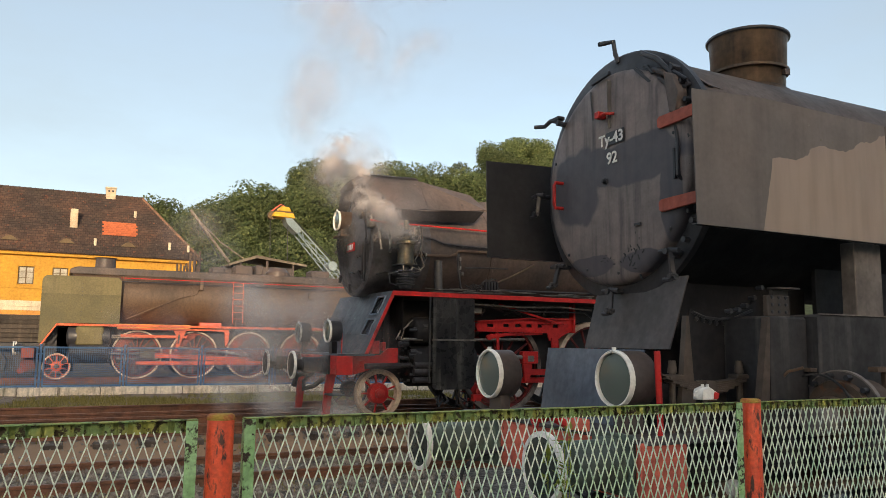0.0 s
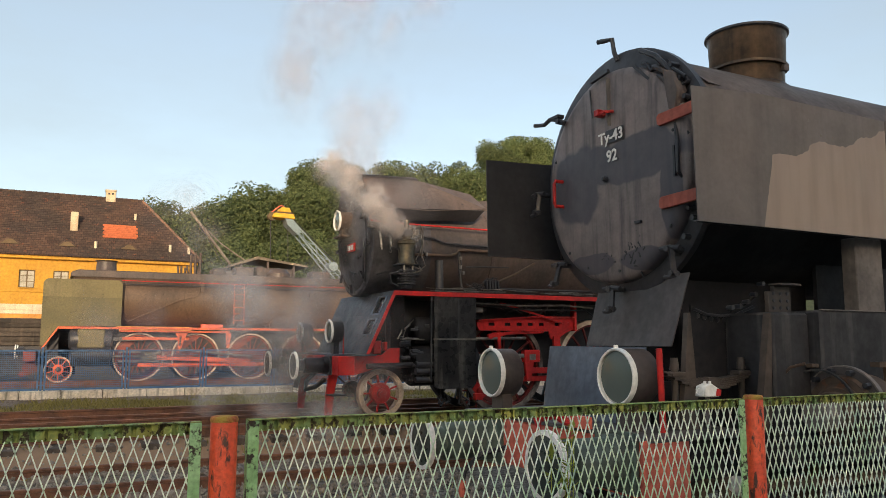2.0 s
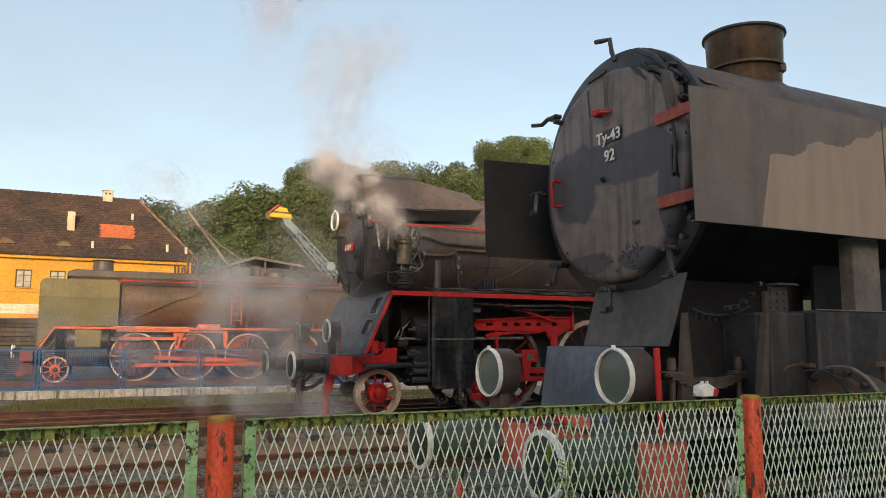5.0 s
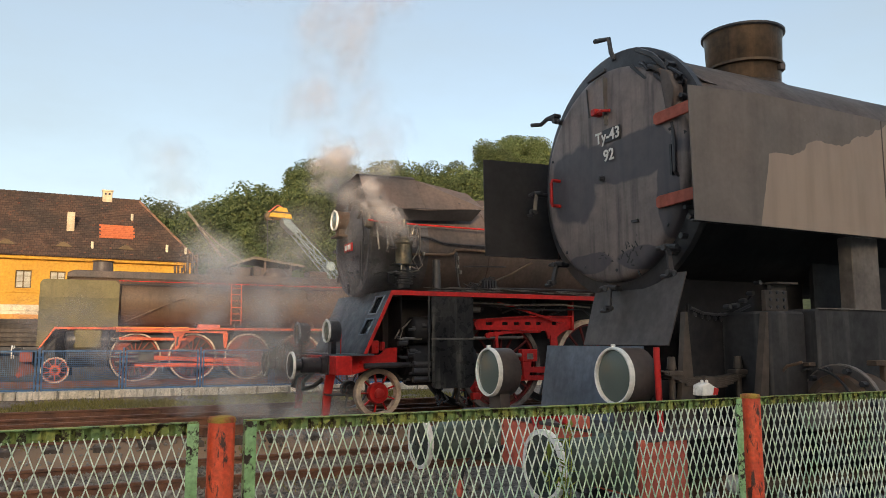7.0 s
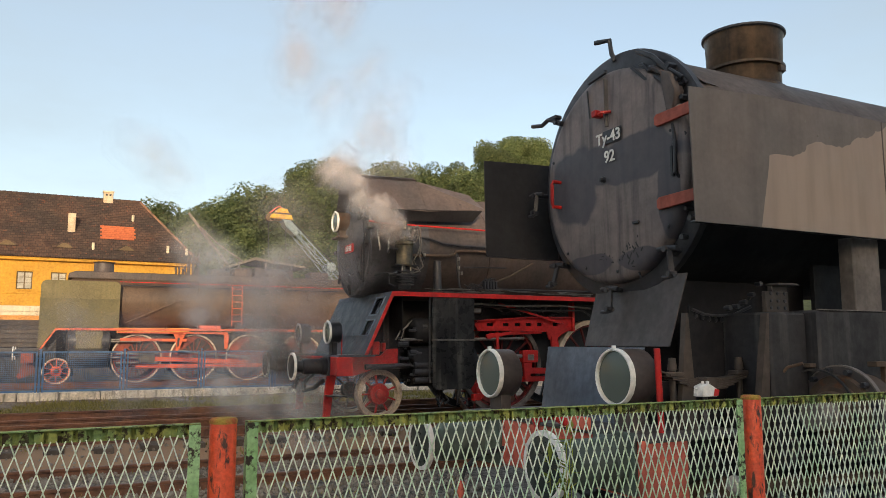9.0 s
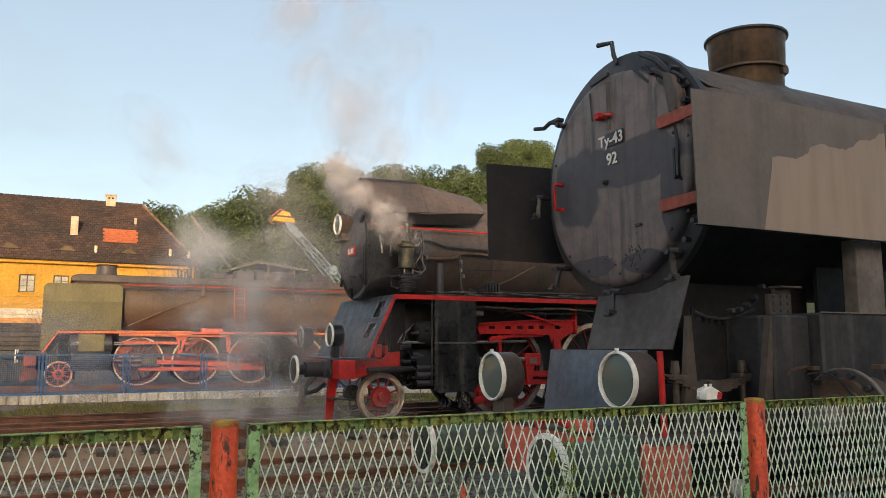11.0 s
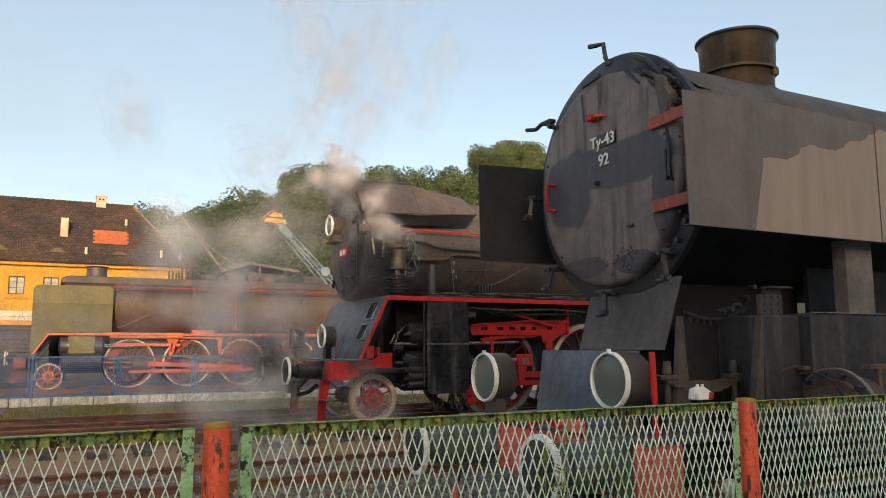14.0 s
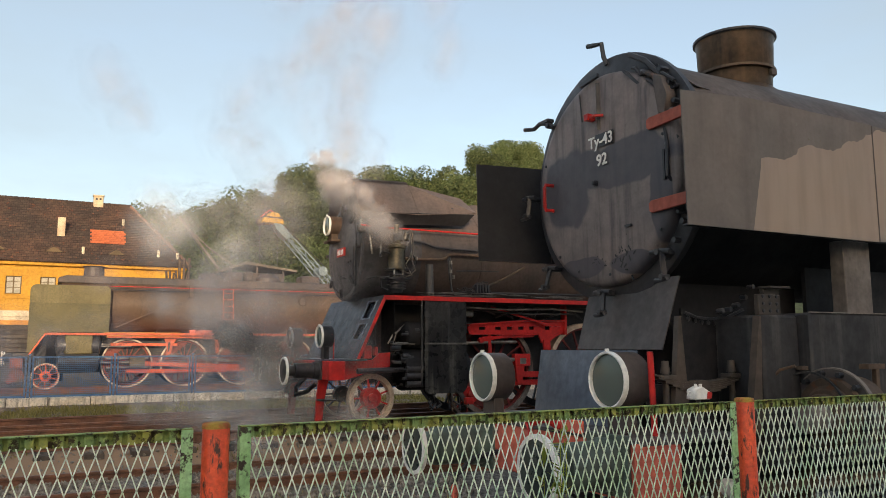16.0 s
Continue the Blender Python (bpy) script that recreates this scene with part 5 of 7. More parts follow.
    part("sloping_edge", prism([(4.555, 1.10), (4.61, 1.10), (5.10, 2.165), (5.04, 2.165)], -1.372, -1.352), RED, e, "red sloping edge")
    sl = new("sloping_front")
    sl.parent = e
    tagged(sl, "blue-grey sloping front plate with openings")

    def on(u, y):
        return (4.56 + 0.49 * u, y, 1.10 + 1.06 * u)
    for y0, y1, u0, u1 in ((-1.35, 1.35, 0.0, 0.30), (-1.35, 1.35, 0.55, 0.63), (-1.35, 1.35, 0.92, 1.0), (-1.35, -1.16, 0.302, 0.548), (-0.78, 1.35, 0.302, 0.548), (-1.35, -1.16, 0.632, 0.918), (-0.78, 1.35, 0.632, 0.918)):
        part("front_plate", sheet([on(u0, y0), on(u1, y0), on(u1, y1), on(u0, y1)], 0.012), DARKBLUE, sl)
    for u0, u1 in ((0.30, 0.55), (0.63, 0.92)):
        part("window_pane", sheet([(p[0] + 0.03, p[1], p[2] - 0.014) for p in (on(u0, -1.17), on(u1, -1.17), on(u1, -0.77), on(u0, -0.77))], 0.006), DARKPANE, sl)
    for u0, u1 in ((0.30, 0.55), (0.63, 0.92)):
        bm = bmesh.new()
        for pa, pb in (((u0, -1.16), (u1, -1.16)), ((u0, -0.78), (u1, -0.78)), ((u0, -1.18), (u0, -0.76)), ((u1, -1.18), (u1, -0.76))):
            qa, qb = Vector(on(*pa)), Vector(on(*pb))
            bar(qa + Vector((-0.012, 0, 0.006)), qb + Vector((-0.012, 0, 0.006)), 0.022, 0.022, bm)
        part("window_frame", bm, FRAMEBLUE, sl, "pale blue window frame")
    # near-black plate added behind the sloping front as the shade inside
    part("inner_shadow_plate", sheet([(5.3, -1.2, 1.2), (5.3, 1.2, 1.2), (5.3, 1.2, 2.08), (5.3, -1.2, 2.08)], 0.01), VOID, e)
    # frame, beam, buffers
    part("front_deck", box(4.10, 4.75, -1.35, 1.35, 1.07, 1.10, 0.004), BLUEGREY, e)
    part("buffer_beam", box(4.08, 4.36, -1.36, 1.36, 0.76, 1.068, 0.01), RED, e, "red buffer beam")
    part("frame_plate", prism([(4.36, 1.06), (4.95, 1.08), (5.08, 1.19), (5.27, 1.20), (5.27, 0.93), (4.92, 0.90), (4.72, 0.82), (4.5, 0.76), (4.36, 0.76)], -1.08, -1.04), RED, e, "bright red front frame")
    part("frame_plate", prism([(4.36, 1.06), (5.3, 1.06), (5.3, 0.86), (4.4, 0.80)], -0.55, -0.5), DARK, e)
    bm = box(4.78, 4.92, -1.12, -1.0, 1.10, 1.32, 0.01)
    box(4.97, 5.03, -1.12, -1.0, 1.15, 1.30, 0.01, bm)
    part("red_bracket", bm, RED, e)
    part("guard_iron", prism([(4.10, 0.76), (4.26, 0.76), (4.20, 0.45), (4.16, 0.08), (4.04, 0.08), (4.06, 0.45)], -0.83, -0.78), RED, e, "red guard iron")
    part("guard_iron", prism([(4.10, 0.76), (4.26, 0.76), (4.20, 0.45), (4.16, 0.08), (4.04, 0.08), (4.06, 0.45)], 0.78, 0.83), RED, e)
    buffer_unit(e, 3.47, 4.08, -0.87, 0.915, 0.225, BLACK, BLACK, 0.125)
    buffer_unit(e, 3.47, 4.08, 0.87, 0.90, 0.225, BLACK, BLACK, 0.125)
    headlamp(e, 4.08, -0.87, 1.47, 0.19, 0.18, BLACK, bracket=0.37)
    headlamp(e, 4.08, 0.87, 1.46, 0.19, 0.18, BLACK, bracket=0.36)
    part("lamp_iron", cyl((4.3, -0.95, 1.1), (4.3, -0.95, 1.48), 0.012, None, 8), RED, e)
    bm = tube([(4.05, -0.3, 0.80), (3.85, -0.35, 0.62), (3.8, -0.5, 0.50), (3.95, -0.6, 0.55), (4.1, -0.65, 0.68)], 0.04)
    part("brake_hose", bm, BLACK, e)
    part("brake_hose", tube([(4.05, 0.1, 0.75), (3.85, 0.1, 0.7), (3.8, 0.1, 0.5)], 0.05, 8), BLACK, e)
    part("tail_rod", cyl((4.66, -1.12, 0.895), (5.7, -1.12, 0.915), 0.045, None, 16), BLACK, e, "black piston tail rod cover")
    part("step", box(4.05, 4.3, -1.2, -0.85, 0.42, 0.44, 0.002), BLACK, e)
    # cylinder, valve chest and cover panel
    part("cylinder", lathe([(0, 0.0), (0.16, 0.0), (0.18, 0.05), (0.34, 0.06), (0.36, 0.1), (0.36, 1.3), (0, 1.3)], (5.45, -0.92, 0.90), (1, 0, 0), 32), VOID, e)
    bm = bmesh.new()
    for k in range(12):
        a = k * math.pi / 6
        cyl((5.46, -0.92 + 0.29 * math.cos(a), 0.90 + 0.29 * math.sin(a)), (5.53, -0.92 + 0.29 * math.cos(a), 0.90 + 0.29 * math.sin(a)), 0.024, None, 6, bm)
    part("stud_ring", bm, BLACK, e, kind="stuff")
    part("valve_chest", lathe([(0, 0.0), (0.10, 0.0), (0.22, 0.06), (0.24, 0.1), (0.24, 1.1), (0, 1.1)], (5.5, -0.98, 1.50), (1, 0, 0), 28), VOID, e)
    cp = new("cylinder_cover")
    cp.parent = e
    tagged(cp, "greasy dark grey cylinder cover panel")
    part("upper_panel", box(5.80, 6.62, -1.352, -1.335, 1.36, 2.08, 0.004), GREYPANEL, cp)
    part("lower_panel", prism([(5.80, 1.34), (6.62, 1.34), (6.62, 0.58), (6.55, 0.50), (5.88, 0.50), (5.80, 0.56)], -1.352, -1.335), GREYPANEL, cp)
    part("seam_strip", bar((5.78, -1.36, 1.35), (6.64, -1.36, 1.35), 0.012, 0.03), STEEL, cp)
    part("upright_seam", bar((6.26, -1.356, 1.38), (6.26, -1.356, 2.06), 0.012, 0.02), BLACK, cp)
    part("panel_back", box(5.84, 6.6, -1.33, -1.30, 0.54, 2.08, 0.0), VOID, cp)
    part("inner_pipe", tube([(5.22, -1.1, 1.35), (5.3, -1.12, 1.5), (5.45, -1.12, 1.6)], 0.014), STEEL, e)
    part("inner_rod", cyl((5.25, -1.15, 1.36), (5.7, -1.15, 1.35), 0.022, None, 10), STEEL, e)
    bm = bmesh.new()
    for k in range(16):
        xx, zz = rnd.uniform(5.2, 5.75), rnd.uniform(0.6, 1.6)
        cyl((xx, -1.18, zz), (xx + rnd.uniform(0.05, 0.2), -1.18, zz), rnd.uniform(0.015, 0.05), None, 8, bm)
    part("cylinder_pipework", bm, BLACK, e, kind="stuff")
    for zz, ra in ((0.66, 0.05), (0.80, 0.06), (0.92, 0.055)):
        part("gland", cyl((5.50, -1.24, zz), (5.86, -1.24, zz), ra, None, 12), BLACK, e)
    part("grab_bar", tube([(5.22, -1.30, 1.345), (5.3, -1.32, 1.35), (5.46, -1.30, 1.35)], 0.016, 8), STEEL, e)
    part("curved_wire", tube([(5.24, -1.28, 1.36), (5.30, -1.29, 1.55), (5.44, -1.29, 1.68)], 0.008, 6), STEEL, e)
    part("corner_post", box(5.735, 5.765, -1.35, -1.33, 0.62, 2.08, 0.003), IRONGREY, e)
    # drain cocks below
    bm = bmesh.new()
    for k in range(8):
        xx = rnd.uniform(5.95, 6.75)
        tube([(xx, -1.15, rnd.uniform(0.38, 0.5)), (xx + rnd.uniform(-0.08, 0.08), -1.2, rnd.uniform(0.22, 0.36)), (xx + rnd.uniform(-0.12, 0.12), -1.25, rnd.uniform(0.2, 0.3))], 0.02, 6, bm)
    part("drain_gear", bm, BLACK, e, kind="stuff")
    bm = box(6.66, 6.82, -1.25, -1.15, 0.28, 0.40, 0.01)
    part("red_cock", bm, RED, e)
    # running gear
    spoked_wheel(e, 5.05, -0.80, 0.42, 0.415, 9, RED, TYRE, 0.17, 0.80, label="small red wheel with a dirty cream tyre")
    spoked_wheel(e, 7.0, -0.80, 0.42, 0.415, 9, WHEELRED, OILTYRE, 0.15)
    for yy in (0.67,):
        spoked_wheel(e, 5.05, yy, 0.42, 0.415, 9, BLACK, TYRE, 0.15)
    for k, xx in enumerate((7.50, 9.62, 11.7)):
        spoked_wheel(e, xx, -0.80, 0.875, 0.875, 15, WHEELRED, TYRE if k else OILTYRE, 0.19, label="red spoked driving wheel with a white tyre", weight=205)
        spoked_wheel(e, xx, 0.67, 0.875, 0.875, 15, BLACK, BLACK, 0.19)
    part("main_frame", box(5.2, 12.3, -0.62, -0.58, 0.6, 2.05, 0.0), DARK, e)
    part("main_frame", box(5.2, 12.3, 0.58, 0.62, 0.6, 2.05, 0.0), DARK, e)
    # slotted red girder
    g = new("slide_bar_girder")
    g.parent = e
    tagged(g, "bright red girder with slots")
    part("web", prism([(6.86, 1.655), (9.0, 1.685), (9.0, 1.775), (8.06, 1.765), (6.92, 1.69)], -0.96, -0.93), RED, g)
    part("web", prism([(6.86, 1.60), (8.42, 1.615), (9.0, 1.62), (9.0, 1.55), (8.86, 1.50), (8.62, 1.36), (8.48, 1.36), (8.42, 1.53), (6.90, 1.535)], -0.96, -0.93), RED, g)
    holes = ((7.10, 7.24), (7.45, 7.58), (7.71, 7.83), (7.96, 8.08), (8.21, 8.32), (8.57, 8.68))
    ends = [6.86] + [v for h_ in holes for v in h_] + [9.0]
    for xa, xb in zip(ends[::2], ends[1::2]):
        part("web_post", prism([(xa, 1.595), (xb, 1.595), (xb, 1.69), (xa, 1.665)], -0.958, -0.932), RED, g)
    # near-black sheet gives the slots their shade by colour
    part("web_back", box(6.95, 8.95, -0.90, -0.895, 1.56, 1.70, 0.0), VOID, g)
    part("flange", prism([(6.86, 1.685), (8.06, 1.768), (9.02, 1.778), (9.02, 1.80), (8.06, 1.79), (6.86, 1.707)], -1.02, -0.88), RED, g)
    part("flange", prism([(6.86, 1.515), (8.42, 1.508), (8.42, 1.53), (6.86, 1.537)], -1.02, -0.88), RED, g)
    part("radius_lever", prism([(7.08, 1.45), (7.80, 1.53), (7.80, 1.49), (7.08, 1.37)], -1.0, -0.96), RED, g)
    part("lever_pin", cyl((7.12, -1.02, 1.41), (7.12, -0.95, 1.41), 0.05, None, 14), RED, g)
    part("end_post", box(9.0, 9.05, -1.02, -0.88, 1.52, 2.08, 0.004), RED, g)
    part("crosshead", box(7.86, 8.2, -1.0, -0.86, 0.93, 1.16, 0.01), RED, e, "red crosshead")
    part("crosshead_cap", box(7.96, 8.10, -1.01, -1.0, 0.97, 1.08, 0.004), STEEL, e)
    part("crosshead_arm", prism([(7.88, 0.95), (8.08, 0.95), (8.02, 0.62), (7.92, 0.60)], -0.98, -0.92), RED, e)
    part("connecting_rod", bar((8.0, -0.94, 0.78), (9.62, -0.94, 0.74), 0.06, 0.11), RED, e, "red connecting rod")
    part("coupling_rod", bar((7.50, -0.87, 0.62), (11.7, -0.87, 0.62), 0.05, 0.10), RED, e)
    part("piston_rod", cyl((6.75, -0.94, 1.05), (7.9, -0.94, 1.05), 0.04, None, 14), STEEL, e)
    part("valve_rod", cyl((6.7, -0.96, 1.36), (7.9, -0.96, 1.38), 0.03, None, 12), STEEL, e)
    part("radius_bar", bar((7.15, -0.97, 1.45), (8.3, -0.97, 1.50), 0.03, 0.05), RED, e)
    part("combination_lever", bar((7.3, -0.98, 1.50), (7.34, -0.98, 0.95), 0.03, 0.06), RED, e)
    part("expansion_link", prism([(8.52, 1.42), (8.66, 1.42), (8.72, 1.0), (8.62, 0.9), (8.54, 1.0)], -0.99, -0.94), RED, e)
    part("reach_rod", bar((7.3, -1.05, 2.02), (8.7, -1.05, 1.68), 0.025, 0.035), RED, e)
    part("long_pipe", tube([(6.6, -1.2, 2.0), (7.6, -1.2, 1.97), (8.6, -1.2, 2.0), (9.3, -1.2, 1.96)], 0.018), STEEL, e)
    part("long_pipe", tube([(6.6, -1.1, 1.98), (8.0, -1.1, 1.9), (9.2, -1.1, 1.92), (9.4, -1.1, 1.8)], 0.018), BLACK, e)
    part("white_flange", box(6.75, 6.95, -1.05, -0.9, 1.83, 1.95, 0.02), STEEL, e)
    bm = bmesh.new()
    for k in range(22):
        xx, zz = rnd.uniform(6.75, 9.2), rnd.uniform(1.85, 2.08)
        tube([(xx, -0.85, zz), (xx + rnd.uniform(-0.2, 0.2), -0.88, zz + rnd.uniform(-0.15, 0.1)), (xx + rnd.uniform(-0.4, 0.4), -0.85, zz + rnd.uniform(-0.2, 0.05))], 0.018, 6, bm)
    part("hanging_pipework", bm, BLACK, e, kind="stuff")
    return e


middle_engine()


# ------------------------------------------------ olive engine (far)
def far_engine():
    e = thing("steam_locomotive", pose(0, 31.2, 0.46), "brown steam engine with olive smoke deflectors and orange-red frames", "locomotive")
    AX, R = 2.98, 0.95
    part("boiler", lathe([(0, 0.28), (0.6, 0.30), (0.84, 0.42), (R, 0.44), (R, 2.1), (R + 0.03, 2.11), (R + 0.03, 13.0), (0, 13.0)], (0, 0, AX), (1, 0, 0), 48), FARBOILER, e, "weathered brown boiler cladding")
    part("chimney", lathe([(0.48, 3.75), (0.36, 4.0), (0.34, 4.38), (0.40, 4.42), (0.3, 4.42), (0.28, 4.0)], (1.5, 0, 0), (0, 0, 1), 32), BROWNBLK, e)
    part("top_casing", prism([(0.3, 3.75), (12.5, 3.75), (12.5, 4.06), (0.55, 4.02), (0.32, 3.93)], -0.62, 0.62, bev=0.03), BROWNBLK, e)
    part("dome", lathe([(0.5, 3.9), (0.48, 4.2), (0.3, 4.4), (0, 4.44)], (8.0, 0, 0), (0, 0, 1), 28), BROWNBLK, e)
    bm = bmesh.new()
    rnd = random.Random(3)
    for k in range(7):
        xx = 4.0 + k * 0.12
        cyl((xx, -0.5, 4.0), (xx + rnd.uniform(-0.05, 0.05), -0.5, 4.25 + rnd.uniform(0, 0.12)), 0.04, None, 8, bm)
    part("valve_row", bm, BAREPIPE, e, kind="stuff")
    for xx in (4.45, 4.62, 4.8):
        part("stand_pipe", cyl((xx, -0.5, 4.0), (xx, -0.5, 4.75 + 0.1 * (xx > 4.5)), 0.05, None, 10), BAREPIPE, e)
    for xx, w, h in ((5.3, 0.5, 0.25), (6.2, 0.7, 0.35), (7.0, 0.3, 0.4), (9.3, 0.8, 0.3)):
        part("top_fitting", box(xx, xx + w, -0.4, 0.4, 4.03, 4.05 + h, 0.05), BROWNBLK, e)
    part("handrail", tube([(2.0, -1.03, 3.64), (6.0, -1.03, 3.65), (13, -1.03, 3.65)], 0.015), RED, e, "red handrail")
    part("feed_pipe", tube([(2.0, -1.02, 3.52), (8, -1.02, 3.52), (12, -1.02, 3.52)], 0.02), BLACK, e)
    part("feed_pipe", tube([(2.25, -1.05, 2.15), (3.0, -1.05, 2.5), (4.0, -1.04, 2.95), (4.7, -1.0, 3.15), (4.82, -0.98, 3.5)], 0.016), BAREPIPE, e)
    part("stand_bracket", box(4.78, 4.92, -1.02, -0.9, 3.3, 3.75, 0.01), BAREPIPE, e)
    part("washout_cap", lathe([(0, -0.05), (0.16, -0.04), (0.18, 0.0), (0.18, 0.1)], (9.2, -0.97, 3.25), (0, 1, 0), 20), BAREPIPE, e)
    # ladder
    ld = new("ladder")
    ld.parent = e
    tagged(ld, "red ladder")
    for xx in (6.02, 6.40):
        part("ladder_side", bar((xx, -1.2, 2.08), (xx, -1.06, 3.66), 0.03, 0.035), FARRED, ld)
    for k in range(6):
        part("rung", bar((6.02, -1.19 + 0.02 * k, 2.25 + 0.25 * k), (6.40, -1.19 + 0.02 * k, 2.25 + 0.25 * k), 0.025, 0.025), FARRED, ld)
    # deflectors
    for s in (-1, 1):
        d = new("smoke_deflector")
        d.parent = e
        tagged(d, "two-tone olive smoke deflector plate")
        y = 1.22 * s
        corner = []
        for k in range(5):
            a = math.pi / 2 * k / 4
            corner.append((-0.33 - 0.20 * math.sin(a) + 0.0, 3.42 + 0.20 * math.cos(a)))
        up = [(2.02, 3.0), (2.02, 3.5), (1.9, 3.62)] + corner + [(-0.53, 3.0)]
        part("upper_plate", prism(up, y - 0.008, y + 0.008), OLIVE, d)
        part("lower_plate", prism([(-0.53, 2.997), (2.02, 2.997), (2.02, 1.97), (0.02, 1.97), (-0.50, 1.25), (-0.53, 1.25)], y - 0.008, y + 0.008), OLIVE_DK, d)
        part("rivets", rivets([(0.75, y - 0.008, 2.1 + 0.14 * k) for k in range(10)] if s < 0 else [(0.75, y, 2.1)], (0, -1, 0), 0.014), BLACK, d, kind="stuff")
        part("seam", bar((-0.5, y - 0.012, 2.998), (2.0, y - 0.012, 2.998), 0.006, 0.02), OLIVE, d)
    # footplate
    part("footplate", box(0.02, 13, -1.35, 1.35, 1.90, 1.935, 0.003), REDDULL, e)
    part("footplate_edge", box(0.02, 13, -1.362, -1.345, 1.87, 1.95, 0.003), FARRED, e, "orange-red footplate edge")
    part("sloping_edge", prism([(-0.48, 1.20), (-0.42, 1.20), (0.06, 1.95), (0.0, 1.95)], -1.362, -1.33), FARRED, e)
    part("tool_box", box(4.8, 5.6, -1.3, -1.0, 1.94, 2.08, 0.02), REDDULL, e)
    bm = bmesh.new()
    for k in range(16):
        xx = rnd.uniform(2.3, 12)
        cyl((xx, -1.25, 1.94), (xx, -1.25, 2.0 + rnd.uniform(0.02, 0.14)), 0.025, None, 6, bm)
    part("oiling_gear", bm, BAREPIPE, e, kind="stuff")
    part("red_girder", prism([(2.0, 1.84), (5.9, 1.84), (5.9, 1.74), (5.5, 1.76), (5.2, 1.77), (2.0, 1.78)], -1.16, -1.1), FARRED, e, "orange-red girder")
    part("red_girder", prism([(2.1, 1.60), (4.4, 1.58), (4.4, 1.48), (2.1, 1.50)], -1.1, -1.05), FARRED, e)
    part("link_bracket", prism([(3.92, 1.75), (4.36, 1.75), (4.24, 1.55), (4.16, 1.22), (4.06, 1.0), (4.0, 1.02), (4.04, 1.3), (4.02, 1.55)], -1.13, -1.08), FARRED, e)
    part("link_slot", prism([(4.07, 1.62), (4.15, 1.62), (4.11, 1.28), (4.06, 1.28)], -1.136, -1.131), DARK, e)
    part("link_bracket", prism([(5.75, 1.75), (5.95, 1.75), (5.9, 1.2), (5.8, 1.2)], -1.13, -1.08), FARRED, e)
    # dark plate added for the shade behind the cylinder
    part("front_shadow_plate", box(0.05, 2.0, -0.62, -0.56, 0.8, 1.88, 0.0), DARK, e)
    # cylinder
    part("cylinder_cover", box(0.62, 1.52, -1.37, -0.8, 1.20, 1.87, 0.05), OLIVE, e, "olive cylinder cover")
    part("cylinder", lathe([(0, 0.0), (0.2, 0.02), (0.33, 0.06), (0.35, 0.1), (0.35, 1.4), (0.2, 1.45), (0, 1.46)], (0.33, -1.02, 1.5), (1, 0, 0), 28), BLACK, e)
    part("cylinder", lathe([(0, 0.0), (0.2, 0.02), (0.38, 0.06), (0.38, 1.3), (0, 1.4)], (0.4, -1.02, 0.95), (1, 0, 0), 28), BLACK, e)
    for zz in (1.48, 1.55):
        part("valve_rod", cyl((1.8, -1.05, zz), (2.8, -1.05, zz), 0.035, None, 10), STEEL, e)
    part("piston_rod", cyl((1.7, -1.05, 0.9), (3.2, -1.05, 0.9), 0.045, None, 10), STEEL, e)
    part("slide_bar", box(2.0, 3.4, -1.1, -1.0, 1.03, 1.10, 0.004), STEEL, e)
    part("slide_bar", box(2.0, 3.4, -1.1, -1.0, 0.70, 0.76, 0.004), STEEL, e)
    part("crosshead", box(2.75, 3.3, -1.14, -0.96, 0.72, 1.08, 0.02), BRASSY, e)
    part("connecting_rod", bar((3.1, -1.08, 0.86), (6.72, -1.08, 0.70), 0.07, 0.16), FARRED, e, "orange-red connecting rod")
    part("eccentric_rod", bar((4.1, -1.12, 1.15), (6.72, -1.12, 0.88), 0.04, 0.08), STEEL, e)
    part("coupling_rod", bar((2.67, -0.98, 0.58), (8.9, -0.98, 0.58), 0.06, 0.13), FARRED, e, "orange-red coupling rod")
    # wheels
    spoked_wheel(e, 0.09, -0.80, 0.45, 0.455, 10, FARRED, TYRE, 0.17, label="red pilot wheel with a cream tyre")
    for k, xx in enumerate((2.70, 4.72, 6.78, 8.86)):
        spoked_wheel(e, xx, -0.80, 0.88, 0.88, 18, FARWHEEL, TYRE, 0.20, 0.94, label="red spoked driving wheel with a cream tyre", weight=130)
        spoked_wheel(e, xx, 0.67, 0.88, 0.88, 18, DARK, DARK, 0.20)
    spoked_wheel(e, 11.0, -0.80, 0.5, 0.5, 10, FARRED, TYRE, 0.17)
    part("main_frame", box(-0.3, 12.8, -0.62, -0.56, 0.55, 1.80, 0.0), DARK, e)
    part("red_frame", box(1.9, 9.8, -0.67, -0.63, 0.75, 1.15, 0.0), FARWHEEL, e)
    for xx in (3.7, 5.75, 7.85):
        part("brake_block", box(xx, xx + 0.1, -0.85, -0.7, 0.3, 0.95, 0.02), BLACK, e)
    # buffer beam
    part("buffer_beam", box(-1.0, -0.62, -1.35, 1.35, 0.75, 1.10, 0.01), FARWHEEL, e, "dull red buffer beam")
    for s in (-1, 1):
        buffer_unit(e, -1.28, -1.0, 0.87 * s, 1.08 if s < 0 else 1.06, 0.24, BLACK, BLACK, 0.14)
    part("front_deck", box(-1.0, -0.4, -1.3, 1.3, 1.104, 1.13, 0.003), BLACK, e)
    part("snow_guard", prism([(-0.95, 0.75), (-0.65, 0.75), (-0.55, 0.4), (-1.05, 0.2), (-1.12, 0.3)], -0.9, -0.82), FARWHEEL, e)
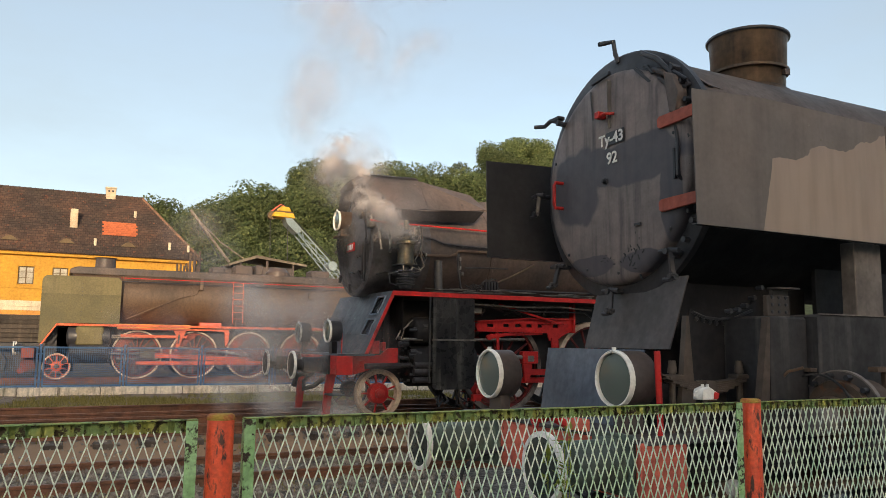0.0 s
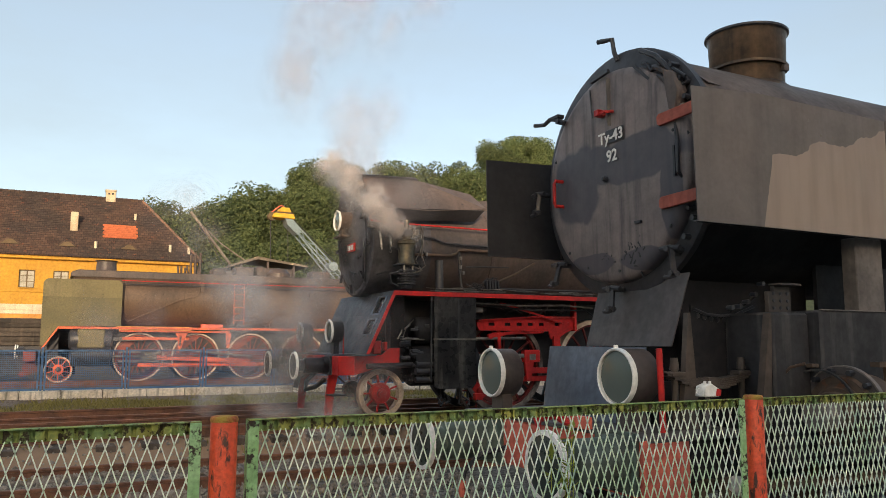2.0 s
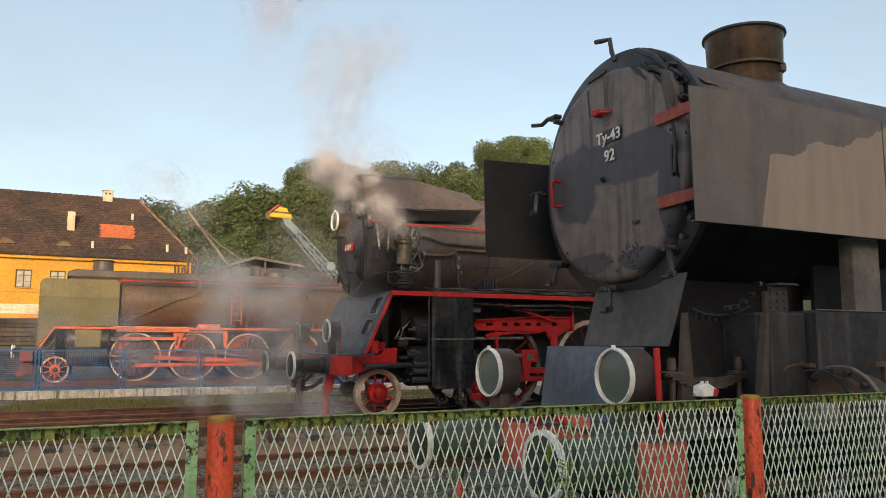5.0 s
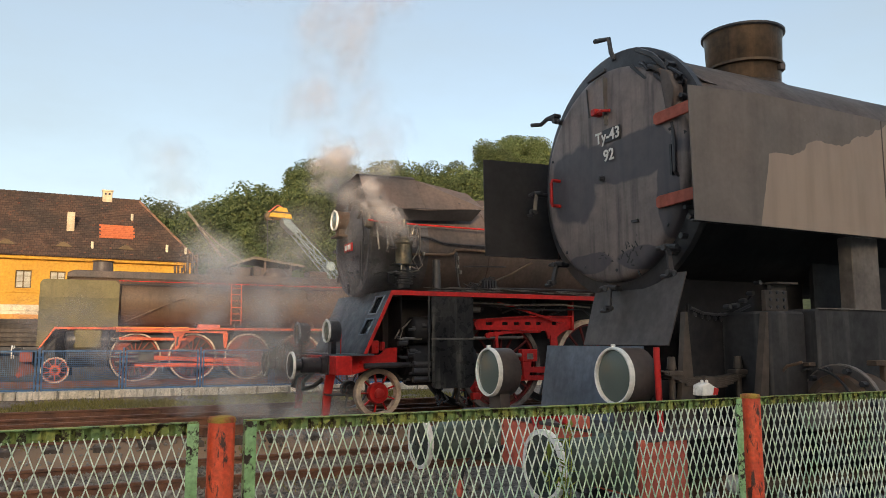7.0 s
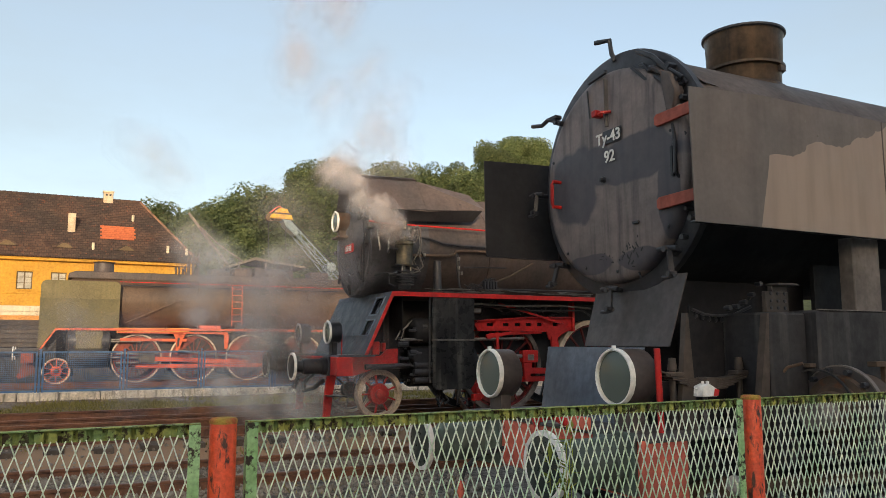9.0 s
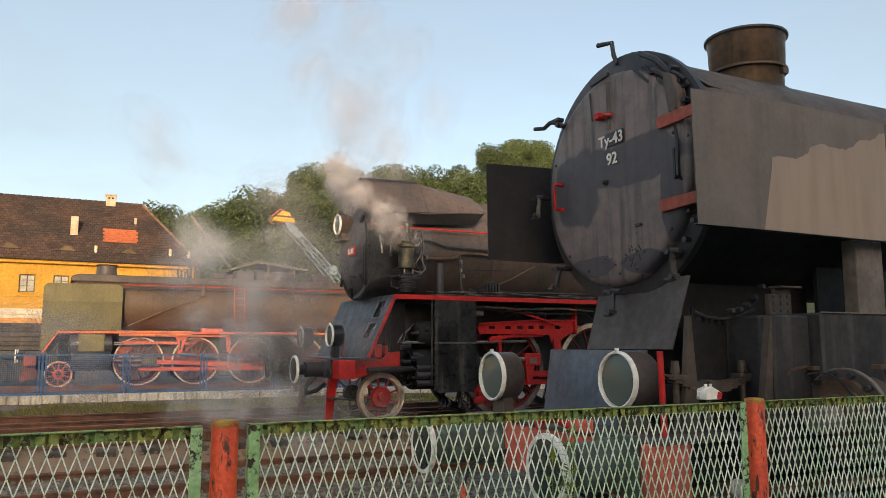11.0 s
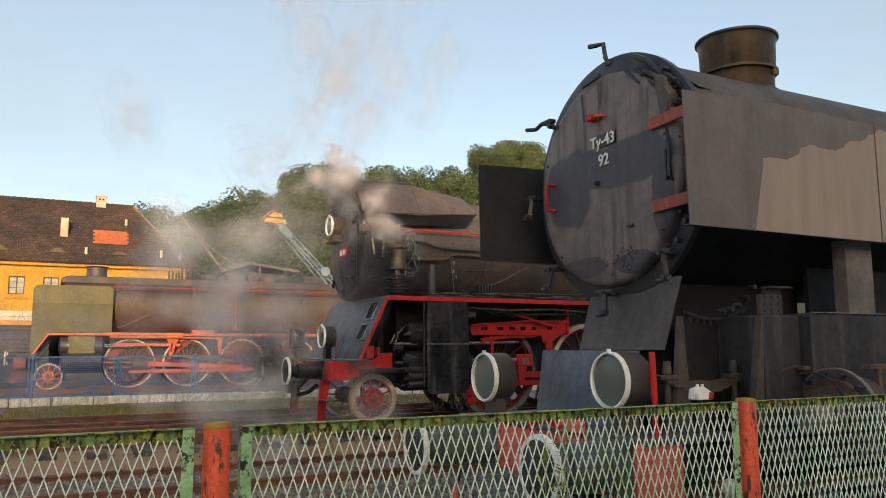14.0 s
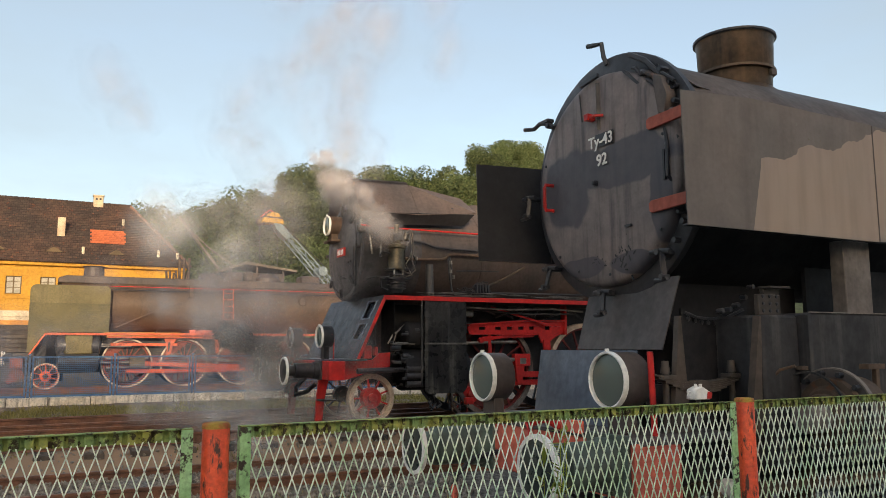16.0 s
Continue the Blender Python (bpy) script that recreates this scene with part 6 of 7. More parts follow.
    # cab
    part("cab", prism([(13, 1.9), (14.8, 1.9), (14.8, 4.1), (13, 4.1)], -1.45, 1.45, bev=0.02), BROWNBLK, e)
    part("cab_roof", prism([(-1.5, 4.1), (1.5, 4.1), (1.2, 4.35), (0.6, 4.5), (-0.6, 4.5), (-1.2, 4.35)], 12.8, 15.2, "x"), BLACK, e)


far_engine()


# dark wagon standing beyond the olive engine
def flat_wagon():
    w = thing("flat_wagon", pose(0.7, 34.5, 0.46), "dark timber flat wagon with stacked planks", "wagon")
    part("frame", box(-9, 0, -1.3, 1.3, 1.0, 1.25, 0.01), BLACK, w)
    part("load", box(-8.9, -0.45, -1.22, 1.2, 1.26, 2.30, 0.02), BROWNBLK, w)
    # dark box put below the wagon to stand for the shadow there
    part("underframe", box(-8.8, 0.0, -0.7, -0.6, 0.15, 0.99, 0.0), DARK, w)
    rnd = random.Random(1)
    for k in range(6):
        part("plank", box(-9 + rnd.uniform(0, 0.2), -0.1 - rnd.uniform(0, 0.3), -1.3 + rnd.uniform(0, 0.04), -1.24, 1.27 + 0.17 * k, 1.425 + 0.17 * k, 0.012), DARKPLANK, w)
    for xx in (-8, -5.5, -3.2, -1):
        part("stanchion", box(xx, xx + 0.1, -1.36, -1.3, 1.0, 2.5, 0.005), BLACK, w)
        spoked_wheel(w, xx + 0.4, -0.8, 0.48, 0.48, 9, BLACK, BLACK, 0.15)


flat_wagon()


# ------------------------------------------------ yellow house
def house():
    h = thing("house", pose(0, 58.3, 0.4), "long yellow rendered house with an old tiled hipped roof", "house")
    x0, x1, d, ze, zr = -32.0, 8.7, 9.6, 7.25, 12.25
    # openings: (x, z, w, h)
    up_rows = [(-11.4, 5.05, 0.95, 1.2), (-9.3, 5.05, 0.95, 1.2), (-7.2, 5.05, 0.95, 1.2), (-5.0, 5.05, 0.95, 1.2), (-2.52, 5.05, 0.95, 1.2), (-0.48, 5.05, 0.95, 1.2), (1.9, 5.05, 0.95, 1.2), (4.1, 5.05, 0.95, 1.2), (6.3, 5.05, 0.95, 1.2)]
    low = [(-9.4, 1.9, 0.7, 0.9), (-6.4, 1.9, 0.7, 0.9), (-2.95, 1.9, 0.55, 0.8), (-1.0, 1.9, 0.8, 0.8)]

    def walled(zb, zt, opens, material, name, proud=0.0):
        bm = bmesh.new()
        opens = sorted(opens)
        xa = x0
        for (ox, oz, ow, oh) in opens:
            box(xa, ox, -proud, 0.35, zb, zt, 0.0, bm)
            box(ox, ox + ow, -proud, 0.35, zb, oz, 0.0, bm)
            box(ox, ox + ow, -proud, 0.35, oz + oh, zt, 0.0, bm)
            xa = ox + ow
        box(xa, x1, -proud, 0.35, zb, zt, 0.0, bm)
        part(name, bm, material, h)
    walled(3.95, ze, up_rows, YELLOW, "wall")
    walled(-0.5, 3.3, low, ORANGE, "lower_wall", 0.04)
    bm = box(x0, x1, -0.06, 0.35, 3.302, 3.55, 0.01)
    part("string_course", bm, CREAM, h, "flaking pale string course")
    part("string_course", box(x0, x1, -0.09, 0.35, 3.552, 3.948, 0.02), CREAM, h)
    part("ledge", box(x0, x1, -0.05, 0.0, 4.75, 4.83, 0.01), YELLOW, h)
    part("cornice", box(x0 - 0.2, x1 + 0.2, -0.30, 0.3, ze - 0.26, ze - 0.004, 0.04), YELLOW, h, "yellow eaves cornice")
    part("side_wall", box(x1 - 0.3, x1 - 0.003, 0.352, d, -0.5, ze - 0.27, 0.0), YELLOW, h)
    part("back_wall", box(x0, x1 - 0.31, d - 0.3, d, -0.5, ze - 0.27, 0.0), YELLOW, h)
    part("inner_wall", box(x0, x1 - 0.32, 1.2, 1.3, -0.5, ze - 0.3, 0.0), CREAM, h)
    for rows, fr in ((up_rows, WINF), (low, CREAM)):
        for (ox, oz, ow, oh) in rows:
            w = new("window")
            w.parent = h
            w.location = (ox, 0.10, oz)
            bm = box(0, 0.07, 0, 0.07, 0, oh, 0.0)
            box(ow - 0.07, ow, 0, 0.07, 0, oh, 0.0, bm)
            box(0.07, ow - 0.07, 0, 0.07, 0, 0.07, 0.0, bm)
            box(0.07, ow - 0.07, 0, 0.07, oh - 0.07, oh, 0.0, bm)
            box(ow / 2 - 0.04, ow / 2 + 0.04, 0, 0.06, 0.07, oh - 0.07, 0.0, bm)
            box(0.07, ow - 0.07, 0.01, 0.05, oh * 0.36 - 0.015, oh * 0.36 + 0.015, 0.0, bm)
            box(0.07, ow - 0.07, 0.01, 0.05, oh * 0.68 - 0.015, oh * 0.68 + 0.015, 0.0, bm)
            part("window_frame", bm, fr, w)
            part("pane", box(0.05, ow - 0.05, 0.03, 0.035, 0.05, oh - 0.05, 0.0), PANE, w, "pale curtained pane")
            part("sill", box(-0.05, ow + 0.05, -0.18, 0.0, -0.06, 0.0, 0.0), YELLOW, w)
    # hipped roof with real thickness
    ov = 0.45
    A, B = Vector((x0 - ov, -ov, ze)), Vector((x1 + ov, -ov, ze))
    C, D = Vector((x1 + ov, d + ov, ze)), Vector((x0 - ov, d + ov, ze))
    E1, E2 = Vector((x0 + 4.5, d / 2, zr)), Vector((x1 - 3.35, d / 2, zr))
    roof = part("roof", sheet([A, B, E2, E1], 0.12), TILES, h, "old brown plain tiles with redder patches")
    part("roof", sheet([B, C, E2], 0.12), TILES, h)
    part("roof", sheet([D, C, E2, E1], 0.12), TILES, h)
    part("roof", sheet([A, D, E1], 0.12), TILES, h)

    def slope(x, z):
        """A point on the front slope."""
        f = (z - ze) / (zr - ze)
        return Vector((x, -ov + f * (d / 2 + ov), z))
    nrm = Vector((0, -(zr - ze), d / 2 + ov)).normalized()
    nrm = Vector((0, nrm.y, nrm.z))
    bm = bmesh.new()
    p = E2.copy()
    steps = 26
    for k in range(steps):
        q0, q1 = B.lerp(E2, k / steps), B.lerp(E2, (k + 1.15) / steps)
        tube([q0 + Vector((0, 0, 0.05)), q1 + Vector((0, 0, 0.10))], 0.10, 7, bm)
    part("hip_tiling", bm, HIPM, roof, "weathered orange hip tiles", kind="stuff")
    bm = bmesh.new()
    for k in range(90):
        xa = E1.x + (E2.x - E1.x) * k / 90
        xb = E1.x + (E2.x - E1.x) * (k + 1.12) / 90
        tube([(xa, d / 2, zr + 0.06), (xb, d / 2, zr + 0.10)], 0.11, 7, bm)
    part("ridge_tiling", bm, TILES, roof, kind="stuff")
    # patch of new tiles
    tm = finish(box(-0.115, 0.115, -0.02, 0.015, -0.13, 0.13, 0.0), "tile", ORTILE)
    ang = math.atan2(d / 2 + ov, zr - ze)
    rnd = random.Random(12)
    for r in range(7):
        for c in range(10):
            o = new("tile", tm)
            o.parent = roof
            pt = slope(2.62 + 0.225 * c + (0.11 if r % 2 else 0), 8.90 + 0.155 * r) + nrm * 0.085
            o.matrix_basis = Matrix.Translation(pt) @ Euler((-ang - 0.06, 0, rnd.uniform(-0.02, 0.02))).to_matrix().to_4x4()
    # courses of tile edges in low relief
    bm = bmesh.new()
    for k in range(1, 34):
        z = ze + (zr - ze) * k / 34
        a, b = slope(x0 + 1.0, z) + nrm * 0.065, slope(x1 - (z - ze) * 0.62, z) + nrm * 0.065
        bar(a, b, 0.05, 0.03, bm)
    part("tile_relief", bm, TILES, roof, kind="stuff")
    # chimneys, vents, eyebrow dormers
    ch = part("chimney", box(2.72, 3.40, d / 2 - 0.3, d / 2 + 0.3, zr - 0.6, zr + 0.62, 0.03), CHIM, h, "short pale rendered chimney")
    part("chimney_cap", box(2.66, 3.46, d / 2 - 0.36, d / 2 + 0.36, zr + 0.622, zr + 0.72, 0.02), CREAM, ch)
    for xx in (2.86, 3.12):
        part("flue_hole", box(xx, xx + 0.14, d / 2 - 0.305, d / 2 - 0.2, zr + 0.34, zr + 0.48, 0.0), DARK, ch)
    s = slope(0.40, 9.3)
    st = part("chimney", box(0.38, 0.88, s.y - 0.1, s.y + 0.6, 9.2, 10.65, 0.03), CHIM, h, "tall pale chimney stack")
    for xx, zz, hh in ((2.05, 7.95, 0.5), (7.0, 7.95, 0.55), (8.3, 7.85, 0.5), (4.75, 10.5, 0.5)):
        s = slope(xx, zz)
        part("vent_pipe", cyl((xx, s.y, zz), (xx, s.y, zz + hh), 0.10, None, 10), CREAM, h)
    for xx in (-3.2, 0.25, 4.2, -7.5):
        s = slope(xx, 8.1)
        bm = bmesh.new()
        pts = [(-0.75, 0.0)] + [(-0.75 + 1.5 * k / 10, 0.42 * math.sin(math.pi * k / 10) ** 1.2) for k in range(1, 10)] + [(0.75, 0.0)]
        prism([(xx + u, 8.0 + v) for u, v in pts], s.y - 0.25, s.y + 1.0, "y", bm)
        part("eyebrow_dormer", bm, TILES, h, "small eyebrow dormer")
        part("dormer_louvre", prism([(xx + u * 0.7, 8.0 + v * 0.75) for u, v in pts], s.y - 0.27, s.y - 0.252, "y"), WINF, h)


house()


# ------------------------------------------------ crane, shed and derrick beyond the olive engine
def lattice_crane():
    c = thing("railway_crane", pose(0, 44.0, 0.4), "pale blue lattice jib crane with a yellow head", "crane")
    a, b = Vector((11.55, 0, 8.75)), Vector((15.3, 0, 4.9))
    d = (b - a).normalized()
    up = Vector((-d.z, 0, d.x))
    if up.z < 0:
        up = -up
    corners = []
    for s in (-0.4, 0.4):
        for q, w in ((1, 0.24), (-1, 0.32)):
            p0, p1 = a + up * (0.12 * q) + Vector((0, s, 0)), b + up * (w * q) + Vector((0, s, 0))
            part("chord", bar(p0, p1, 0.065, 0.065), CRANEB, c)
            corners.append((p0, p1))
    n = 9
    for s0, s1 in ((0, 1), (2, 3), (0, 2), (1, 3)):
        for k in range(n):
            u, v = k / n, (k + 1) / n
            if k % 2:
                u, v = v, u
            part("lacing", bar(corners[s0][0].lerp(corners[s0][1], u), corners[s1][0].lerp(corners[s1][1], v), 0.035, 0.035), CRANEB, c)
    part("tip_plate", prism([(11.45, 8.9), (12.0, 8.55), (12.5, 7.85), (12.2, 7.75), (11.6, 8.3)], -0.42, 0.42), CRANEB, c)
    part("winch_drum", cyl((14.45, -0.5, 5.95), (14.45, 0.5, 5.95), 0.28, None, 18), CRANEB, c)
    part("yellow_head", prism([(10.75, 8.65), (12.05, 8.62), (11.98, 8.9), (10.85, 8.92)], -0.5, 0.5, bev=0.03), CRANEY, c, "yellow crane head")
    part("yellow_head", prism([(11.1, 9.0), (11.85, 8.98), (11.72, 9.25), (11.25, 9.28)], -0.45, 0.45, bev=0.03), CRANEY, c)
    part("dark_band", box(10.9, 11.95, -0.45, 0.45, 8.92, 9.0, 0.0), WINF, c)
    bm = tube([(10.7, 0.5, 8.9), (11.2, 0.5, 9.35), (11.45, 0.5, 9.55), (11.7, 0.5, 9.4), (11.8, 0.5, 9.2)], 0.04)
    part("top_guide", bm, REDDULL, c)
    part("pulley", cyl((10.8, -0.15, 8.75), (10.8, 0.15, 8.75), 0.25, None, 16), WINF, c)
    for xx in (10.72, 11.75):
        part("hoist_rope", cyl((xx, 0, 8.6), (xx + 0.15, 0, 3.6), 0.022, None, 6), BLACK, c)
    part("stay_rope", cyl((11.6, 0.4, 9.3), (16.0, 0.4, 5.2), 0.025, None, 6), BLACK, c)
    part("cab", box(14.6, 18.6, -1.3, 1.3, 1.2, 5.0, 0.08), CRANEB, c)
    part("undercarriage", box(13, 20, -1.2, 1.2, 0.4, 1.2, 0.05), BLACK, c)
    for xx in (14, 16, 18):
        spoked_wheel(c, xx, -0.8, 0.5, 0.48, 9, BLACK, BLACK, 0.15)


lattice_crane()


def old_crane():
    c = thing("old_rail_crane", pose(0, 38.6, 0.4), "old dark rail crane with shallow roof and timber jib", "crane")
    part("cab", box(7.6, 10.4, -1.2, 1.2, 1.4, 5.1, 0.05), BROWNBLK, c)
    part("roof", prism([(7.2, 5.15), (8.5, 5.62), (11.0, 5.28), (11.0, 5.18), (8.5, 5.48), (7.2, 5.05)], -1.4, 1.4), WOOD, c, "weathered grey cab roof")
    for xx in (7.7, 9.0, 10.3):
        part("roof_post", box(xx, xx + 0.1, -1.25, -1.15, 4.6, 5.4, 0.0), BROWNBLK, c)
    part("lit_panel", box(9.75, 9.9, -1.22, -1.205, 4.75, 5.05, 0.0), CRANEY, c)
    part("jib", tube([(7.4, -0.3, 5.3), (6.4, -0.3, 6.55), (5.45, -0.3, 7.75)], 0.07, 8), WOOD, c, "grey timber jib")
    part("jib_stay", tube([(5.5, -0.2, 7.6), (7.0, 0, 6.3), (8.3, 0.2, 5.5)], 0.035, 6), WOOD, c)
    part("jib_rope", cyl((5.5, -0.3, 7.7), (7.0, -0.3, 5.4), 0.02, None, 6), BLACK, c)
    part("counterweight", box(6.9, 8.6, -1.0, 1.0, 4.2, 4.95, 0.08), BROWNBLK, c)
    bm = bmesh.new()
    rnd = random.Random(9)
    for k in range(9):
        xx = 7.0 + k * 0.4
        box(xx, xx + rnd.uniform(0.12, 0.3), -0.6, 0.6, 4.6, 4.95 + rnd.uniform(0.0, 0.35), 0.02, bm)
    part("machinery", bm, BLACK, c)
    part("undercarriage", box(6.5, 11.5, -1.2, 1.2, 0.5, 1.4, 0.04), BLACK, c)
    for xx in (7.2, 9, 10.8):
        spoked_wheel(c, xx, -0.8, 0.5, 0.48, 9, BLACK, BLACK, 0.15)


old_crane()


# ------------------------------------------------ trees
def tree_master(seed, h, w):
    """A trunk with limbs and a crown of many small leaf clusters; about h high and w wide."""
    rnd = random.Random(seed)
    t = thing("tree", pose(0, 0, -200), "broad-leaved tree in summer leaf", "tree", "trees on the hillside")
    bm = cyl((0, 0, -0.5), (0.1, 0, h * 0.45), 0.30, 0.18, 8)
    blobs = []
    for k in range(15):
        a, r = rnd.uniform(0, 6.28), w * 0.5 * math.sqrt(rnd.random()) * 0.8
        z = h * (0.38 + 0.55 * rnd.random() * (1 - 0.35 * (r / (w * 0.5)) ** 2))
        blobs.append((Vector((math.cos(a) * r, math.sin(a) * r, z)), rnd.uniform(0.13, 0.22) * w))
        cyl((0.05, 0, h * 0.3), blobs[-1][0], 0.10, 0.03, 5, bm)
    blobs.append((Vector((0, 0, h * 0.86)), w * 0.17))
    part("trunk", bm, BARK, t)
    vs, fs = [], []
    for c, r in blobs:
        for k in range(560):
            d = Vector((rnd.gauss(0, 1), rnd.gauss(0, 1), rnd.gauss(0, 1))).normalized()
            p = c + d * r * (0.55 + 0.5 * rnd.random() ** 0.6) * Vector((1, 1, 0.8)).length / 1.6
            s = rnd.uniform(0.08, 0.17)
            e = (d + Vector((rnd.gauss(0, 0.5), rnd.gauss(0, 0.5), rnd.gauss(0, 0.5)))).to_track_quat("Z", "Y")
            n = len(vs)
            for u, v, b in ((-1, -0.6, 0), (0.1, -0.9, 0.25), (1, 0.1, -0.1), (0.2, 0.8, 0.2), (-0.8, 0.6, -0.15)):
                vs.append(p + e @ Vector((u * s, v * s, b * s)))
            fs.append((n, n + 1, n + 2, n + 3, n + 4))
    me = bpy.data.meshes.new("crown")
    me.from_pydata(vs, [], fs)
    me.materials.append(LEAF)
    new("crown", me).parent = t
    return t


def plant_trees():
    rnd = random.Random(21)
    masters = [tree_master(30 + k, 11.0, 9.5) for k in range(6)]
    # skyline heights along the view (x, top) at the foot of the hill
    line = [(-45, 12), (0, 13.0), (7.5, 15.0), (12, 15.6), (16.5, 18.0), (21, 18.0), (26.5, 21.8), (30, 21.2), (34, 22.0), (38, 21.5), (42, 22.8), (45.5, 22.5), (49, 28.5), (53, 29.5), (57, 27), (62, 26), (90, 26)]

    def top(x):
        for (a, za), (b, zb) in zip(line, line[1:]):
            if x <= b:
                return za + (zb - za) * (x - a) / (b - a)
        return 26
    first = True
    used = 0
    for row in range(6):
        y = 66 + row * 5.0
        x = -6 + row * 2.0
        while x < 58 + row * 2:
            m = masters[used % 6]
            # scaled with the distance so the skyline keeps its shape
            f = y / 80.0
            want = 1.9 + (top(x / f) - 1.9) * f
            frac = (0.52, 0.66, 0.78, 0.9, 0.97, 1.0)[row]
            tz = want * frac * rnd.uniform(0.93, 1.03)
            s = rnd.uniform(0.75, 1.1) if row < 4 else rnd.uniform(0.8, 1.15)
            base = tz - 11.0 * s * 0.96
            gz = ground_z(y) - 0.4
            sz = (tz - gz) / (11.0 * 0.96) if base < gz else s
            base = max(base, gz)
            if not (x < 11 and y < 72):
                mm = pose(x + rnd.uniform(-0.8, 0.8), y + rnd.uniform(-1.5, 1.5), base, 0, 0, rnd.uniform(0, 360))
                c = copy_thing(m, mm)
                c.scale = (s, s, sz)
                used += 1
            x += rnd.uniform(3.0, 4.4)
    for m in masters:
        for o in list(m.children) + [m]:
            bpy.data.objects.remove(o)


plant_trees()


# hillside under the wood
def hillside():
    bm = bmesh.new()
    xs = [-120 + 6 * k for k in range(60)]
    prof = [(62, 0.2), (68, 2.0), (78, 6.0), (90, 11.0), (110, 14.0), (160, 15.0)]
    grid = []
    for y, z in prof:
        grid.append([bm.verts.new((x, y, z * (0.35 + 0.65 * min(1, max(0, (x - 2) / 40))) + 0.8 * noise.noise(Vector((x * 0.1, y * 0.1, 2))))) for x in xs])
    for a, b in zip(grid, grid[1:]):
        for k in range(len(xs) - 1):
            bm.faces.new((a[k], a[k + 1], b[k + 1], b[k]))
    tagged(part("hillside", bm, GRASSY, None, "dark green wooded hillside", 180), category="hill", kind="structure")


GRASSY = mat("undergrowth", (0.035, 0.05, 0.015), (0.02, 0.03, 0.01), 0.95, big=0.3, fine=3)
hillside()


# ------------------------------------------------ weed at the fence
def weed():
    w = thing("weed", pose(2.20, 3.12, -0.08), "tall yellow-green weed growing behind the fence", "plant")
    rnd = random.Random(6)
    vs, fs = [], []
    for k in range(7):
        a, l = rnd.uniform(0, 6.28), rnd.uniform(0.05, 0.20)
        top = Vector((math.cos(a) * l, abs(math.sin(a)) * l * 0.3, rnd.uniform(1.15, 1.62)))
        pts = [Vector((0, 0, 0)).lerp(top, t) + Vector((0.02 * math.sin(3 * t + k), 0, 0)) for t in (0, 0.25, 0.5, 0.75, 1)]
        part("stem", tube(pts, 0.0022, 5), WEED, w)
        for j in range(26):
            t = rnd.uniform(0.62, 1.02)
            p = Vector((0, 0, 0)).lerp(top, t)
            d = Vector((rnd.gauss(0, 1), abs(rnd.gauss(0, 0.4)), rnd.gauss(0.25, 0.5))).normalized()
            s = rnd.uniform(0.04, 0.10)
            sd = d.cross(Vector((0, 0.3, 1))).normalized() * s * 0.19
            n = len(vs)
            vs.extend([p, p + d * s * 0.5 + sd, p + d * s, p + d * s * 0.5 - sd])
            fs.append((n, n + 1, n + 2, n + 3))
    me = bpy.data.meshes.new("leaves")
    me.from_pydata(vs, [], fs)
    me.materials.append(WEED)
    new("leaves", me).parent = w


weed()


# ------------------------------------------------ steam and smoke
def steam_mat(name, colour, dens, grain=2.1, soft=(0.42, 0.66)):
    """Thin vapour: mostly clear, with a cloudy density of its own."""
    m = bpy.data.materials.new(name)
    m.use_nodes = True
    nt = m.node_tree
    nt.nodes.remove(nt.nodes["Principled BSDF"])
    N, L = nt.nodes.new, nt.links.new
    tc, oi = N("ShaderNodeTexCoord"), N("ShaderNodeObjectInfo")
    off = N("ShaderNodeMath")
    off.operation = "MULTIPLY"
    off.inputs[1].default_value = 40.0
    L(oi.outputs["Random"], off.inputs[0])
    nz = N("ShaderNodeTexNoise")
    nz.noise_dimensions = "4D"
    nz.inputs["Scale"].default_value, nz.inputs["Detail"].default_value = grain, 5.0
    L(tc.outputs["Object"], nz.inputs["Vector"])
    L(off.outputs[0], nz.inputs["W"])
    mr = N("ShaderNodeMapRange")
    mr.inputs["From Min"].default_value, mr.inputs["From Max"].default_value = soft
    mr.inputs["To Min"].default_value, mr.inputs["To Max"].default_value = 0.0, dens
    L(nz.outputs["Fac"], mr.inputs["Value"])
    # the vapour thins out towards the rim of the cloudlet
    ln = N("ShaderNodeVectorMath")
    ln.operation = "LENGTH"
    L(tc.outputs["Object"], ln.inputs[0])
    rim = N("ShaderNodeMapRange")
    rim.interpolation_type = "SMOOTHSTEP"
    rim.inputs["From Min"].default_value, rim.inputs["From Max"].default_value = 0.25, 1.05
    rim.inputs["To Min"].default_value, rim.inputs["To Max"].default_value = 1.0, 0.0
    L(ln.outputs["Value"], rim.inputs["Value"])
    al = N("ShaderNodeMath")
    al.operation = "MULTIPLY"
    L(mr.outputs[0], al.inputs[0])
    L(rim.outputs[0], al.inputs[1])
    tr, df, tl = N("ShaderNodeBsdfTransparent"), N("ShaderNodeBsdfDiffuse"), N("ShaderNodeBsdfTranslucent")
    df.inputs["Color"].default_value = (*colour, 1)
    tl.inputs["Color"].default_value = (*colour, 1)
    md, mx = N("ShaderNodeMixShader"), N("ShaderNodeMixShader")
    md.inputs[0].default_value = 0.5
    L(df.outputs[0], md.inputs[1])
    L(tl.outputs[0], md.inputs[2])
    L(al.outputs[0], mx.inputs[0])
    L(tr.outputs[0], mx.inputs[1])
    L(md.outputs[0], mx.inputs[2])
    L(mx.outputs[0], nt.nodes["Material Output"].inputs["Surface"])
    return m


STEAM_D = steam_mat("dense_steam", (0.84, 0.77, 0.74), 0.26, 2.3, (0.42, 0.64))
